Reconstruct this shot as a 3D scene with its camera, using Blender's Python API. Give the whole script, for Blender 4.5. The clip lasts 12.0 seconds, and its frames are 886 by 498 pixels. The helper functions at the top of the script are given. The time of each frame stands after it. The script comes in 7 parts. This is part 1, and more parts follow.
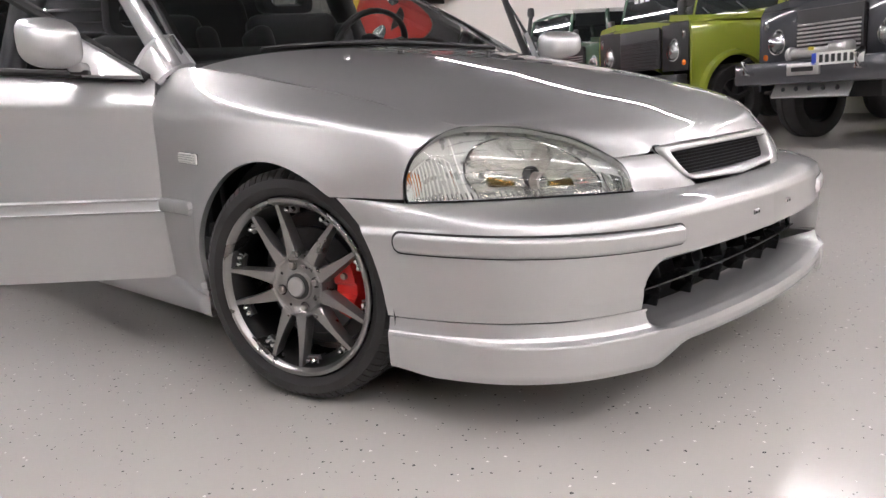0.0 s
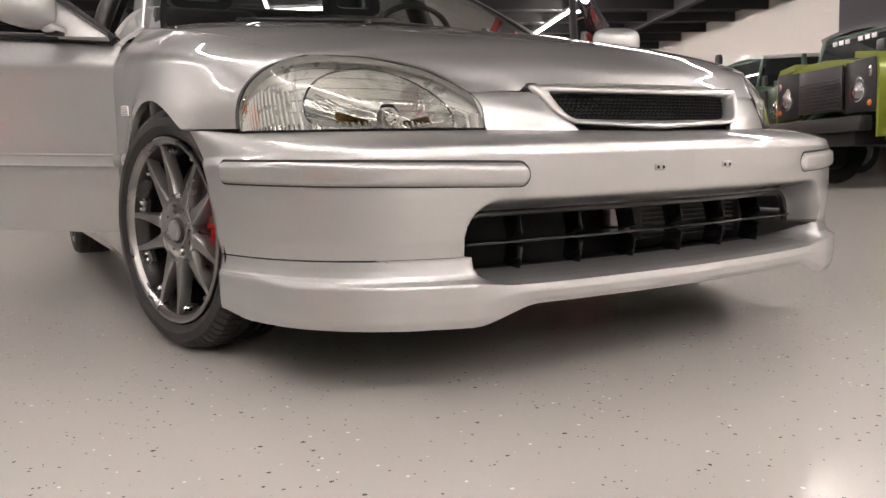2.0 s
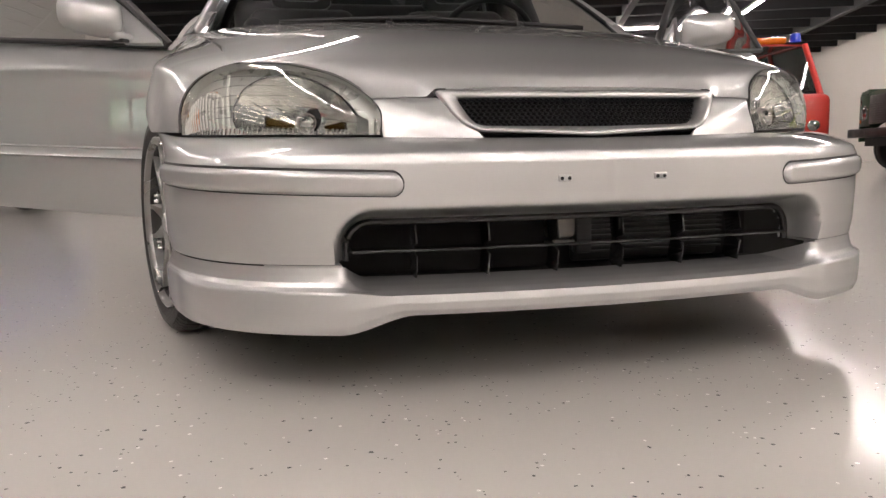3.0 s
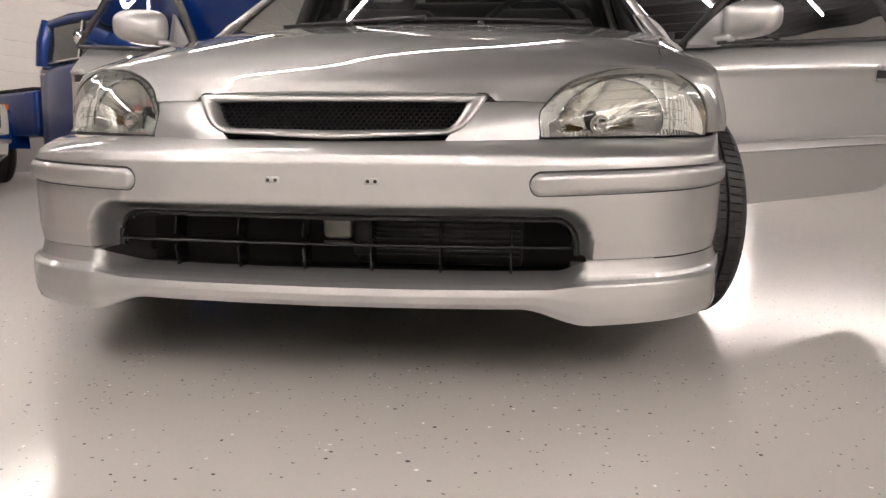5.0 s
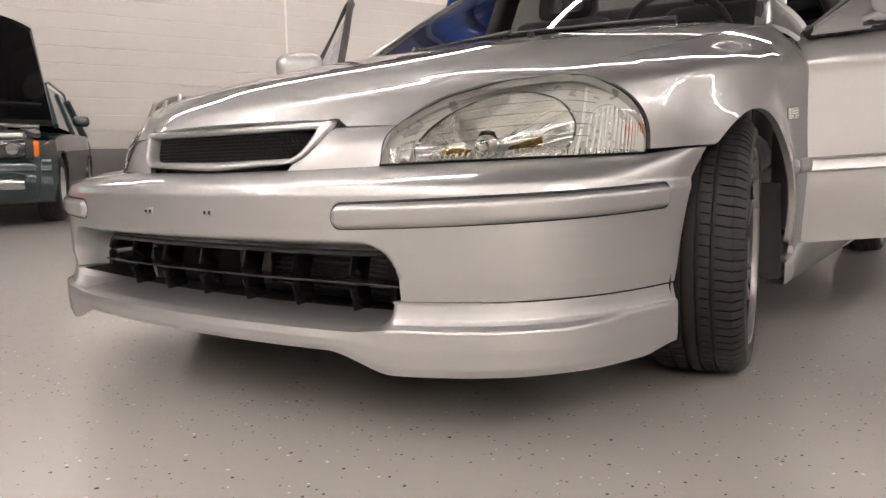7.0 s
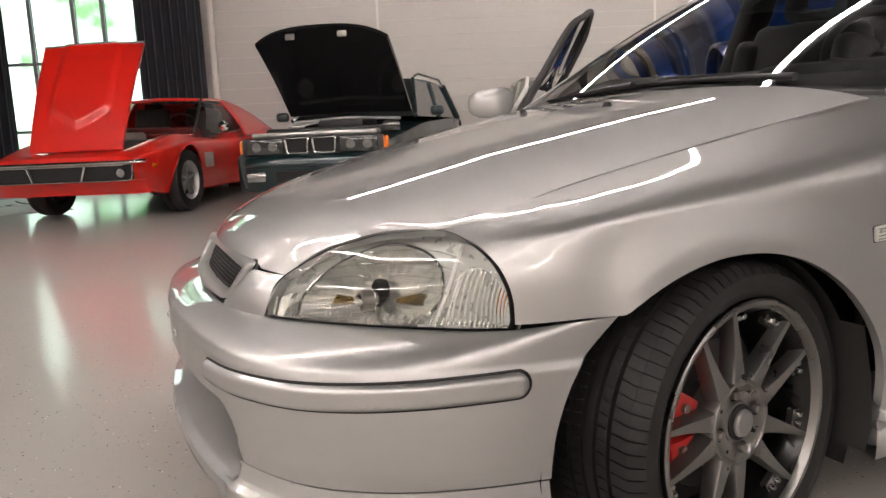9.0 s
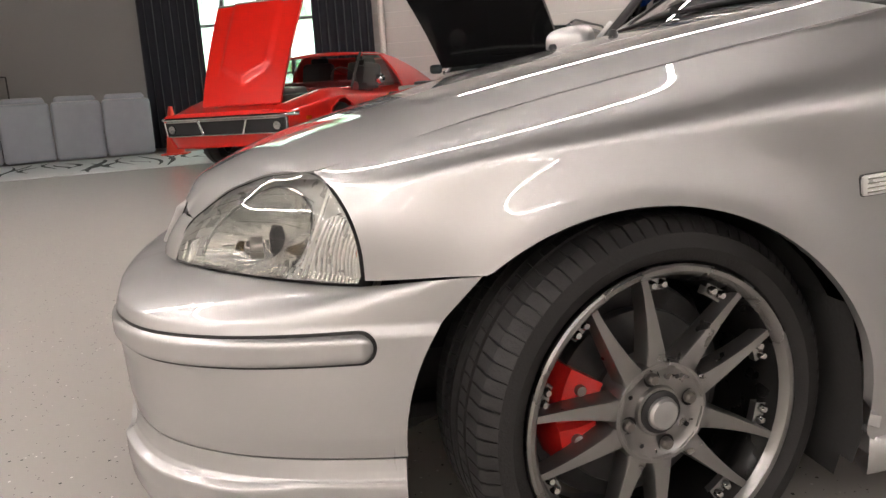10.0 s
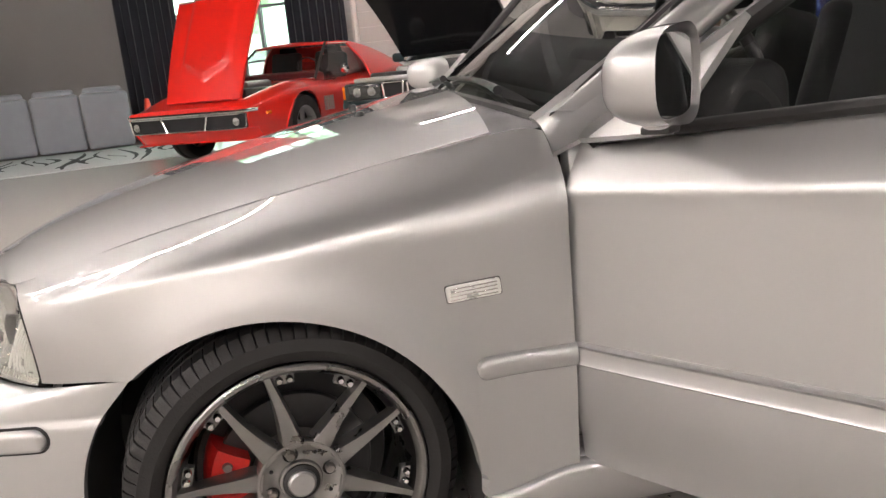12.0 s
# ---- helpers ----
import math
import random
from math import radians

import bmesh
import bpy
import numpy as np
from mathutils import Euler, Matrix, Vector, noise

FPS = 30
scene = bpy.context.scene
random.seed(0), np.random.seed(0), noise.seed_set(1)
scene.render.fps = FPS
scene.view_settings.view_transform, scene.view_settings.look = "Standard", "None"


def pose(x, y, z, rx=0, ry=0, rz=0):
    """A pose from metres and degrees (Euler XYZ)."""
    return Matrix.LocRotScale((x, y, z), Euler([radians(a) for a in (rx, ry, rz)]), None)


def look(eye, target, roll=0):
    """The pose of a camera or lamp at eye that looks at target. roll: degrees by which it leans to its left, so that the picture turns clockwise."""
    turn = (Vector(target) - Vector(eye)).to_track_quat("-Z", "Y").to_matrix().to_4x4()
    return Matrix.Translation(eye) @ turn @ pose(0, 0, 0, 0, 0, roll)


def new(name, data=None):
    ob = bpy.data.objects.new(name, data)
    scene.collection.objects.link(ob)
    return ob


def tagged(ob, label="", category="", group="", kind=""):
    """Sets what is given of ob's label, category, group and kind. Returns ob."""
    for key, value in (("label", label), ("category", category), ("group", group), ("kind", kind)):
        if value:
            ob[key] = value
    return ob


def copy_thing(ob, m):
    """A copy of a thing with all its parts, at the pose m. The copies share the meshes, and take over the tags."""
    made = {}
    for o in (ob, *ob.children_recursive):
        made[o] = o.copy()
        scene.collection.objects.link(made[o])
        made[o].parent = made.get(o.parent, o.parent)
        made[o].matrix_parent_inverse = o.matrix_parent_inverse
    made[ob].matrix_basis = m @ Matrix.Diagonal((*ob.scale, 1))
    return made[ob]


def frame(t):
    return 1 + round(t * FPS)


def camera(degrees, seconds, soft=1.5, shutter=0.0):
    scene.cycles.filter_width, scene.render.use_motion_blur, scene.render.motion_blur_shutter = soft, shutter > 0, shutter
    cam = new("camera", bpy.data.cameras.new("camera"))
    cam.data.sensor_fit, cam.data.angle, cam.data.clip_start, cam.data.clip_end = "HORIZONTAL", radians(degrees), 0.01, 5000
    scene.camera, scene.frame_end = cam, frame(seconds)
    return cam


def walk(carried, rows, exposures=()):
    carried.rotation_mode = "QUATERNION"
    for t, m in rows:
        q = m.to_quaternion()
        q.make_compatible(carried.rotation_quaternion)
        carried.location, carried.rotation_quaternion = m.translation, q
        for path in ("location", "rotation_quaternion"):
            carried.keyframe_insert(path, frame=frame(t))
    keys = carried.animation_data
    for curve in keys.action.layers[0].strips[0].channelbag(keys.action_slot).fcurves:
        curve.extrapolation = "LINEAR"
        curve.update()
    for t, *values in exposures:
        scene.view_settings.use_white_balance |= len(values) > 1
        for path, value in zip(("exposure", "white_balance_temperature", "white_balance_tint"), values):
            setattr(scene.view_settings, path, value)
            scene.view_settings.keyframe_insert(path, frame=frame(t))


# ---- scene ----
cam = camera(61.0, 12.0)
# seconds, eye, target, roll
PATH = [
    (0, (-1.76, -0.675, 0.671), (-0.371, 0.709, 0.279), -3.8),
    (0.5, (-1.613, -0.763, 0.643), (-0.311, 0.718, 0.306), -2.9),
    (1, (-1.52, -0.847, 0.518), (-0.299, 0.723, 0.306), -2.4),
    (1.5, (-1.371, -0.936, 0.427), (-0.179, 0.661, 0.251), -1.9),
    (2, (-1.145, -1.012, 0.394), (-0.147, 0.707, 0.175), -2.0),
    (2.5, (-0.881, -1.144, 0.428), (-0.128, 0.694, 0.19), -1.7),
    (2.7, (-0.776, -1.171, 0.422), (-0.133, 0.709, 0.188), -1.5),
    (4.3, (0.037, -1.349, 0.42), (0.043, 0.63, 0.127), 0.2),
    (4.5, (0.125, -1.333, 0.428), (0.068, 0.645, 0.135), 0.3),
    (5, (0.382, -1.31, 0.436), (0.136, 0.657, 0.173), 0.5),
    (5.5, (0.652, -1.208, 0.397), (0.191, 0.722, 0.151), 0.8),
    (6, (0.862, -1.08, 0.425), (0.163, 0.778, 0.179), 0.4),
    (6.5, (1.065, -0.995, 0.431), (0.101, 0.741, 0.193), -0.1),
    (7, (1.232, -0.865, 0.452), (0.07, 0.749, 0.236), -1.1),
    (7.5, (1.448, -0.691, 0.58), (0.077, 0.749, 0.363), -2.2),
    (7.7, (1.501, -0.625, 0.621), (0.029, 0.711, 0.402), -2.9),
    (9.3, (1.731, 0.07, 0.773), (-0.138, 0.691, 0.424), -2.9),
    (9.5, (1.738, 0.181, 0.76), (-0.163, 0.68, 0.388), -3.4),
    (10, (1.711, 0.388, 0.71), (-0.225, 0.689, 0.307), -3.5),
    (10.5, (1.591, 0.577, 0.662), (-0.356, 0.66, 0.213), -4.7),
    (11, (1.545, 0.671, 0.632), (-0.41, 0.671, 0.211), -5.7),
    (11.5, (1.687, 0.788, 0.78), (-0.231, 0.883, 0.219), -5.9),
    (12, (1.941, 0.922, 0.908), (0.017, 1.186, 0.428), -5.4),
]
walk(cam, [(t, look(eye, target, roll)) for t, eye, target, roll in PATH], [(0.0, 0.35, 5750, 10), (0.6, 0.2, 5980, 10), (1.5, 0.27, 6120, 10), (2.5, 0.19, 6200, 10), (4.5, 0.13, 6230, 10), (7.7, 0.11, 6230, 10), (9.3, -0.14, 6300, 10), (10.0, 0.1, 6270, 10), (10.5, 0.2, 6270, 10), (11.2, 0.36, 6270, 10), (12.0, 0.39, 6200, 10)])

# ---- world and light ----
world = bpy.data.worlds.new("world")
scene.world = world
world.use_nodes = True
wn = world.node_tree
sky = wn.nodes.new("ShaderNodeTexSky")
sky.sky_type, sky.sun_disc = "NISHITA", False
sky.sun_elevation, sky.sun_rotation = radians(40), radians(120)
wn.links.new(sky.outputs[0], wn.nodes["Background"].inputs[0])
wn.nodes["Background"].inputs[1].default_value = 0.12

TUBE_POWER = 88.0


# ---- materials ----
def sock(node, name, value):
    if name in node.inputs:
        node.inputs[name].default_value = value


def mat(name, color, rough=0.5, metal=0.0, coat=0.0, coat_rough=0.03, trans=0.0, ior=1.5, glow=0.0,
        vary=0.0, vary_scale=6.0, grain=0.0, grain_scale=120.0, rough_vary=0.0, spec=0.5, alpha=1.0, sheen=0.0):
    """A node material: base colour with broad and fine variation, roughness variation and fine relief."""
    m = bpy.data.materials.new(name)
    m.use_nodes = True
    nt = m.node_tree
    b = nt.nodes["Principled BSDF"]
    col = (*color, 1.0)
    sock(b, "Base Color", col)
    sock(b, "Roughness", rough)
    sock(b, "Metallic", metal)
    sock(b, "Coat Weight", coat)
    sock(b, "Coat Roughness", coat_rough)
    sock(b, "Transmission Weight", trans)
    sock(b, "IOR", ior)
    sock(b, "Specular IOR Level", spec)
    sock(b, "Alpha", alpha)
    sock(b, "Sheen Weight", sheen)
    if glow:
        sock(b, "Emission Color", col)
        sock(b, "Emission Strength", glow)
    if vary or grain or rough_vary:
        tc = nt.nodes.new("ShaderNodeTexCoord")
        n1 = nt.nodes.new("ShaderNodeTexNoise")
        sock(n1, "Scale", vary_scale)
        sock(n1, "Detail", 6.0)
        nt.links.new(tc.outputs["Object"], n1.inputs["Vector"])
        n2 = nt.nodes.new("ShaderNodeTexNoise")
        sock(n2, "Scale", grain_scale)
        sock(n2, "Detail", 3.0)
        nt.links.new(tc.outputs["Object"], n2.inputs["Vector"])
        if vary:
            mx = nt.nodes.new("ShaderNodeMix")
            mx.data_type = "RGBA"
            mx.inputs["A"].default_value = tuple(max(0.0, c * (1 - vary)) for c in color) + (1.0,)
            mx.inputs["B"].default_value = tuple(min(1.0, c * (1 + vary)) for c in color) + (1.0,)
            add = nt.nodes.new("ShaderNodeMath")
            add.operation = "MULTIPLY_ADD"
            add.inputs[1].default_value = 0.35
            nt.links.new(n2.outputs["Fac"], add.inputs[0])
            sc = nt.nodes.new("ShaderNodeMath")
            sc.operation = "MULTIPLY"
            sc.inputs[1].default_value = 0.65
            nt.links.new(n1.outputs["Fac"], sc.inputs[0])
            nt.links.new(sc.outputs[0], add.inputs[2])
            nt.links.new(add.outputs[0], mx.inputs["Factor"])
            nt.links.new(mx.outputs["Result"], b.inputs["Base Color"])
        if rough_vary:
            mr = nt.nodes.new("ShaderNodeMapRange")
            mr.inputs["From Min"].default_value, mr.inputs["From Max"].default_value = 0.3, 0.7
            mr.inputs["To Min"].default_value = max(0.0, rough - rough_vary)
            mr.inputs["To Max"].default_value = min(1.0, rough + rough_vary)
            nt.links.new(n1.outputs["Fac"], mr.inputs["Value"])
            nt.links.new(mr.outputs["Result"], b.inputs["Roughness"])
        if grain:
            bp = nt.nodes.new("ShaderNodeBump")
            sock(bp, "Strength", grain)
            sock(bp, "Distance", 0.002)
            nt.links.new(n2.outputs["Fac"], bp.inputs["Height"])
            nt.links.new(bp.outputs["Normal"], b.inputs["Normal"])
    return m


def paint(name, color, metal=0.0, rough=0.35, flake=0.05):
    """Car paint under clear coat; flake gives the metallic sparkle."""
    m = mat(name, color, rough, metal, coat=1.0, coat_rough=0.02, vary=flake, vary_scale=3.0, grain=0.02,
            grain_scale=900.0, rough_vary=0.03)
    # flakes lie flat, so the metal dims towards the edge
    sock(m.node_tree.nodes["Principled BSDF"], "Specular Tint", (0.05, 0.05, 0.05, 1) if metal > 0.5 else (1, 1, 1, 1))
    return m


def epoxy_floor():
    """Cream epoxy with sparse dark and white chips and a wet gloss."""
    m = bpy.data.materials.new("floor_epoxy")
    m.use_nodes = True
    nt = m.node_tree
    b = nt.nodes["Principled BSDF"]
    tc = nt.nodes.new("ShaderNodeTexCoord")
    big = nt.nodes.new("ShaderNodeTexNoise")
    sock(big, "Scale", 0.7)
    sock(big, "Detail", 5.0)
    nt.links.new(tc.outputs["Object"], big.inputs["Vector"])
    base = nt.nodes.new("ShaderNodeMix")
    base.data_type = "RGBA"
    base.inputs["A"].default_value = (0.47, 0.452, 0.421, 1)
    base.inputs["B"].default_value = (0.50, 0.482, 0.451, 1)
    nt.links.new(big.outputs["Fac"], base.inputs["Factor"])
    last = base.outputs["Result"]
    wob = nt.nodes.new("ShaderNodeTexNoise")
    sock(wob, "Scale", 90.0)
    nt.links.new(tc.outputs["Object"], wob.inputs["Vector"])
    mixv = nt.nodes.new("ShaderNodeMix")
    mixv.data_type = "VECTOR"
    mixv.inputs["Factor"].default_value = 0.006
    nt.links.new(tc.outputs["Object"], mixv.inputs["A"])
    nt.links.new(wob.outputs["Color"], mixv.inputs["B"])
    for scale, keep, size, color in ((52.0, 0.042, 0.125, (0.03, 0.03, 0.03)), (57.0, 0.04, 0.12, (0.88, 0.86, 0.83)),
                                     (110.0, 0.035, 0.18, (0.06, 0.055, 0.05))):
        vo = nt.nodes.new("ShaderNodeTexVoronoi")
        vo.voronoi_dimensions = "2D"
        sock(vo, "Scale", scale)
        nt.links.new(mixv.outputs["Result"], vo.inputs["Vector"])
        sep = nt.nodes.new("ShaderNodeSeparateColor")
        nt.links.new(vo.outputs["Color"], sep.inputs["Color"])
        few = nt.nodes.new("ShaderNodeMath")
        few.operation = "LESS_THAN"
        few.inputs[1].default_value = keep
        nt.links.new(sep.outputs[0], few.inputs[0])
        rad = nt.nodes.new("ShaderNodeMath")
        rad.operation = "MULTIPLY_ADD"
        rad.inputs[1].default_value, rad.inputs[2].default_value = size, size * 0.45
        nt.links.new(sep.outputs[1], rad.inputs[0])
        near = nt.nodes.new("ShaderNodeMath")
        near.operation = "LESS_THAN"
        nt.links.new(vo.outputs["Distance"], near.inputs[0])
        nt.links.new(rad.outputs[0], near.inputs[1])
        both = nt.nodes.new("ShaderNodeMath")
        both.operation = "MULTIPLY"
        nt.links.new(few.outputs[0], both.inputs[0])
        nt.links.new(near.outputs[0], both.inputs[1])
        mx = nt.nodes.new("ShaderNodeMix")
        mx.data_type = "RGBA"
        mx.inputs["B"].default_value = (*color, 1)
        nt.links.new(both.outputs[0], mx.inputs["Factor"])
        nt.links.new(last, mx.inputs["A"])
        last = mx.outputs["Result"]
    nt.links.new(last, b.inputs["Base Color"])
    rr = nt.nodes.new("ShaderNodeMapRange")
    rr.inputs["To Min"].default_value, rr.inputs["To Max"].default_value = 0.34, 0.42
    nt.links.new(big.outputs["Fac"], rr.inputs["Value"])
    nt.links.new(rr.outputs["Result"], b.inputs["Roughness"])
    wave = nt.nodes.new("ShaderNodeTexNoise")
    sock(wave, "Scale", 6.0)
    sock(wave, "Detail", 2.0)
    nt.links.new(tc.outputs["Object"], wave.inputs["Vector"])
    bp = nt.nodes.new("ShaderNodeBump")
    sock(bp, "Strength", 0.12)
    sock(bp, "Distance", 0.004)
    nt.links.new(wave.outputs["Fac"], bp.inputs["Height"])
    nt.links.new(bp.outputs["Normal"], b.inputs["Normal"])
    nt.links.new(bp.outputs["Normal"], b.inputs["Coat Normal"])
    sock(b, "Specular IOR Level", 0.3)
    sock(b, "Coat Weight", 0.65)
    sock(b, "Coat Roughness", 0.14)
    sock(b, "Coat IOR", 1.7)
    return m


SILVER = paint("silver_paint", (0.555, 0.556, 0.554), 0.85, 0.45)
SILVER_MATT = mat("silver_satin", (0.5, 0.5, 0.495), 0.34, 0.85, vary=0.06, grain=0.05, grain_scale=700, rough_vary=0.05)
WHEEL = mat("wheel_gunmetal", (0.32, 0.315, 0.305), 0.32, 0.95, vary=0.08, vary_scale=20, grain=0.04, grain_scale=600, rough_vary=0.06)
LIP_METAL = mat("polished_rim", (0.29, 0.285, 0.276), 0.3, 1.0, vary=0.06, vary_scale=14, rough_vary=0.08)
BLACK = mat("black_plastic", (0.018, 0.018, 0.019), 0.42, vary=0.2, grain=0.15, grain_scale=400, rough_vary=0.1)
GLOSS_BLACK = mat("gloss_black", (0.012, 0.012, 0.013), 0.12, vary=0.15, rough_vary=0.05)
# near-black that paints in the shade of holes, openings and hidden insides
DEEP = mat("cavity_shade_black", (0.01, 0.01, 0.011), 0.8, vary=0.3, grain=0.1)
LINER = mat("arch_liner", (0.04, 0.04, 0.039), 0.7, vary=0.35, vary_scale=9, grain=0.3, grain_scale=160)
RUBBER = mat("tyre_rubber", (0.016, 0.0157, 0.0155), 0.56, vary=0.25, vary_scale=12, grain=0.25, grain_scale=300, rough_vary=0.1)
GASKET = mat("rubber_seal", (0.012, 0.012, 0.012), 0.6, vary=0.1)
RED_CALIPER = mat("red_caliper", (0.50, 0.015, 0.012), 0.38, coat=0.3, vary=0.2, vary_scale=25, grain=0.2)
STEEL = mat("disc_steel", (0.32, 0.30, 0.28), 0.4, 1.0, vary=0.2, vary_scale=30, rough_vary=0.1)
BARREL = mat("dark_rim_barrel", (0.05, 0.05, 0.05), 0.3, 0.9, vary=0.15, vary_scale=14, rough_vary=0.08)
COOLER = mat("dark_cooler_metal", (0.09, 0.09, 0.09), 0.45, 0.8, vary=0.2, vary_scale=30)
CHROME = mat("chrome", (0.75, 0.75, 0.75), 0.07, 1.0, vary=0.04, rough_vary=0.03)
REFLECTOR = mat("lamp_reflector", (0.88, 0.88, 0.85), 0.15, 0.92, vary=0.03, vary_scale=30, rough_vary=0.05)
BEZEL = mat("lamp_bezel_grey", (0.5, 0.505, 0.485), 0.3, 0.4, vary=0.06, vary_scale=40, rough_vary=0.05)
LENS = mat("lamp_lens", (0.93, 0.95, 0.92), 0.0, trans=1.0, ior=1.05, coat=1.0, coat_rough=0.01)
PALE_RIB = mat("pale_lamp_reflector", (0.78, 0.78, 0.75), 0.3, 0.45, vary=0.05, vary_scale=40, rough_vary=0.05)
AMBER = mat("amber_bulb", (0.9, 0.28, 0.02), 0.25, trans=0.3, coat=0.5)
# colour of the amber reflections painted into the headlamp bowls
AMBER_DULL = mat("amber_reflection", (0.15, 0.095, 0.025), 0.18, 0.85, vary=0.1, vary_scale=40)
WINDOW = mat("car_glass", (0.50, 0.53, 0.52), 0.0, trans=1.0, ior=1.05, spec=0.5, coat=1.0, coat_rough=0.01)
DARK_WINDOW = mat("rear_car_glass", (0.35, 0.37, 0.36), 0.0, trans=1.0, ior=1.05, spec=0.5, coat=1.0, coat_rough=0.01)
MIRROR = mat("mirror_glass", (0.8, 0.8, 0.8), 0.02, 1.0)
FABRIC = mat("seat_fabric", (0.012, 0.012, 0.013), 0.9, vary=0.3, vary_scale=30, grain=0.4, grain_scale=350, sheen=0.2)
CARPET = mat("dash_vinyl", (0.012, 0.0125, 0.0135), 0.75, vary=0.2, grain=0.3, grain_scale=500)


# ---- building helpers ----
def spline(keys, vals):
    """Smooth interpolation through a few keyed values."""
    k, v = np.array(keys, float), np.array(vals, float)
    if v.ndim == 1:
        v = v[:, None]
    h = np.diff(k)
    d = np.diff(v, axis=0) / h[:, None]
    m = np.vstack([d[:1], (d[:-1] * h[1:, None] + d[1:] * h[:-1, None]) / (h[1:] + h[:-1])[:, None], d[-1:]])

    def at(t):
        t = np.clip(np.asarray(t, float), k[0], k[-1])
        i = np.clip(np.searchsorted(k, t, side="right") - 1, 0, len(k) - 2)
        w = h[i]
        u = ((t - k[i]) / w)[..., None]
        out = ((2 * u**3 - 3 * u**2 + 1) * v[i] + (u**3 - 2 * u**2 + u) * w[..., None] * m[i]
               + (3 * u**2 - 2 * u**3) * v[i + 1] + (u**3 - u**2) * w[..., None] * m[i + 1])
        return out if v.shape[1] > 1 else out[..., 0]

    return at


def ease(a, b, x):
    u = np.clip((np.asarray(x, float) - a) / (b - a), 0, 1)
    return u * u * (3 - 2 * u)


def mesh_ob(name, verts, faces, material, parent=None, label="", smooth=True, sharp=40):
    me = bpy.data.meshes.new(name)
    me.from_pydata([tuple(float(c) for c in p) for p in verts], [], [tuple(int(i) for i in f) for f in faces])
    me.validate()
    me.materials.append(material)
    if smooth:
        me.shade_smooth()
        me.set_sharp_from_angle(angle=radians(sharp))
    me.update()
    ob = new(name, me)
    ob.parent = parent
    if label:
        ob["label"] = label
    return ob


def part(name, bm, material, parent, label="", smooth=True, sharp=40):
    me = bpy.data.meshes.new(name)
    bmesh.ops.recalc_face_normals(bm, faces=bm.faces)
    bm.to_mesh(me)
    bm.free()
    me.materials.append(material)
    if smooth:
        me.shade_smooth()
        me.set_sharp_from_angle(angle=radians(sharp))
    ob = new(name, me)
    ob.parent = parent
    if label:
        ob["label"] = label
    return ob


def thing(name, at=(0, 0, 0), turn=0.0, label="", category="", group="", kind=""):
    e = new(name)
    e.empty_display_size = 0.2
    e.matrix_basis = pose(*at, 0, 0, turn)
    return tagged(e, label, category, group, kind)


def grid_faces(nu, nv, closed_u=False, closed_v=False):
    f = []
    for i in range(nu if closed_u else nu - 1):
        for j in range(nv if closed_v else nv - 1):
            i2, j2 = (i + 1) % nu, (j + 1) % nv
            f.append((i * nv + j, i2 * nv + j, i2 * nv + j2, i * nv + j2))
    return f


def mirror_geo(verts, faces):
    v = np.array(verts, float) * [-1, 1, 1]
    return v, [tuple(reversed(f)) for f in faces]


def skin(P, rim=0.0, keep=None, flip=False):
    """Verts and faces of a grid of points P[u, v]; rim turns its border inward for thickness; keep masks faces."""
    nu, nv = P.shape[:2]
    V = P.reshape(-1, 3)
    du, dv = np.gradient(P, axis=0), np.gradient(P, axis=1)
    N = np.cross(du, dv)
    N /= np.linalg.norm(N, axis=-1, keepdims=True) + 1e-12
    if flip:
        N = -N
    F = grid_faces(nu, nv)
    if keep is not None:
        F = [f for f in F if all(keep.reshape(-1)[list(f)])]
    if flip:
        F = [tuple(reversed(f)) for f in F]
    V = [tuple(p) for p in V]
    if rim:
        edges = {}
        for f in F:
            for a, b in zip(f, f[1:] + f[:1]):
                edges[(a, b)] = 1
        Nf = N.reshape(-1, 3)
        made = {}
        for a, b in list(edges):
            if (b, a) in edges:
                continue
            for c in (a, b):
                if c not in made:
                    made[c] = len(V)
                    V.append(tuple(np.array(V[c]) - rim * Nf[c]))
            F.append((b, a, made[a], made[b]))
    return V, F


def relax(A, rounds):
    """Evens a grid of values inside its border."""
    A = A.copy()
    for _ in range(rounds):
        A[1:-1, 1:-1] = 0.5 * A[1:-1, 1:-1] + 0.125 * (A[:-2, 1:-1] + A[2:, 1:-1] + A[1:-1, :-2] + A[1:-1, 2:])
    return A


def both_sides(name, V, F, material, parent, label="", sharp=40):
    """The same panel on either side of the car: two objects."""
    a = mesh_ob(name, V, F, material, parent, label, sharp=sharp)
    Vm, Fm = mirror_geo(V, F)
    return a, mesh_ob(name, Vm, Fm, material, parent, label, sharp=sharp)


def bm_box(bm, size, at=(0, 0, 0), rot=None, bevel=0.0, segments=2):
    """Adds a box, its edges rounded if asked, to bm."""
    b2 = bmesh.new()
    bmesh.ops.create_cube(b2, size=1.0)
    bmesh.ops.scale(b2, vec=size, verts=b2.verts)
    if bevel:
        bmesh.ops.bevel(b2, geom=b2.edges[:], offset=min(bevel, min(size) * 0.49), segments=segments, profile=0.5, affect="EDGES")
    m = Matrix.Translation(at) @ (rot.to_4x4() if rot else Matrix())
    bmesh.ops.transform(b2, matrix=m, verts=b2.verts)
    me = bpy.data.meshes.new("tmp")
    b2.to_mesh(me)
    b2.free()
    bm.from_mesh(me)
    bpy.data.meshes.remove(me)
    return bm


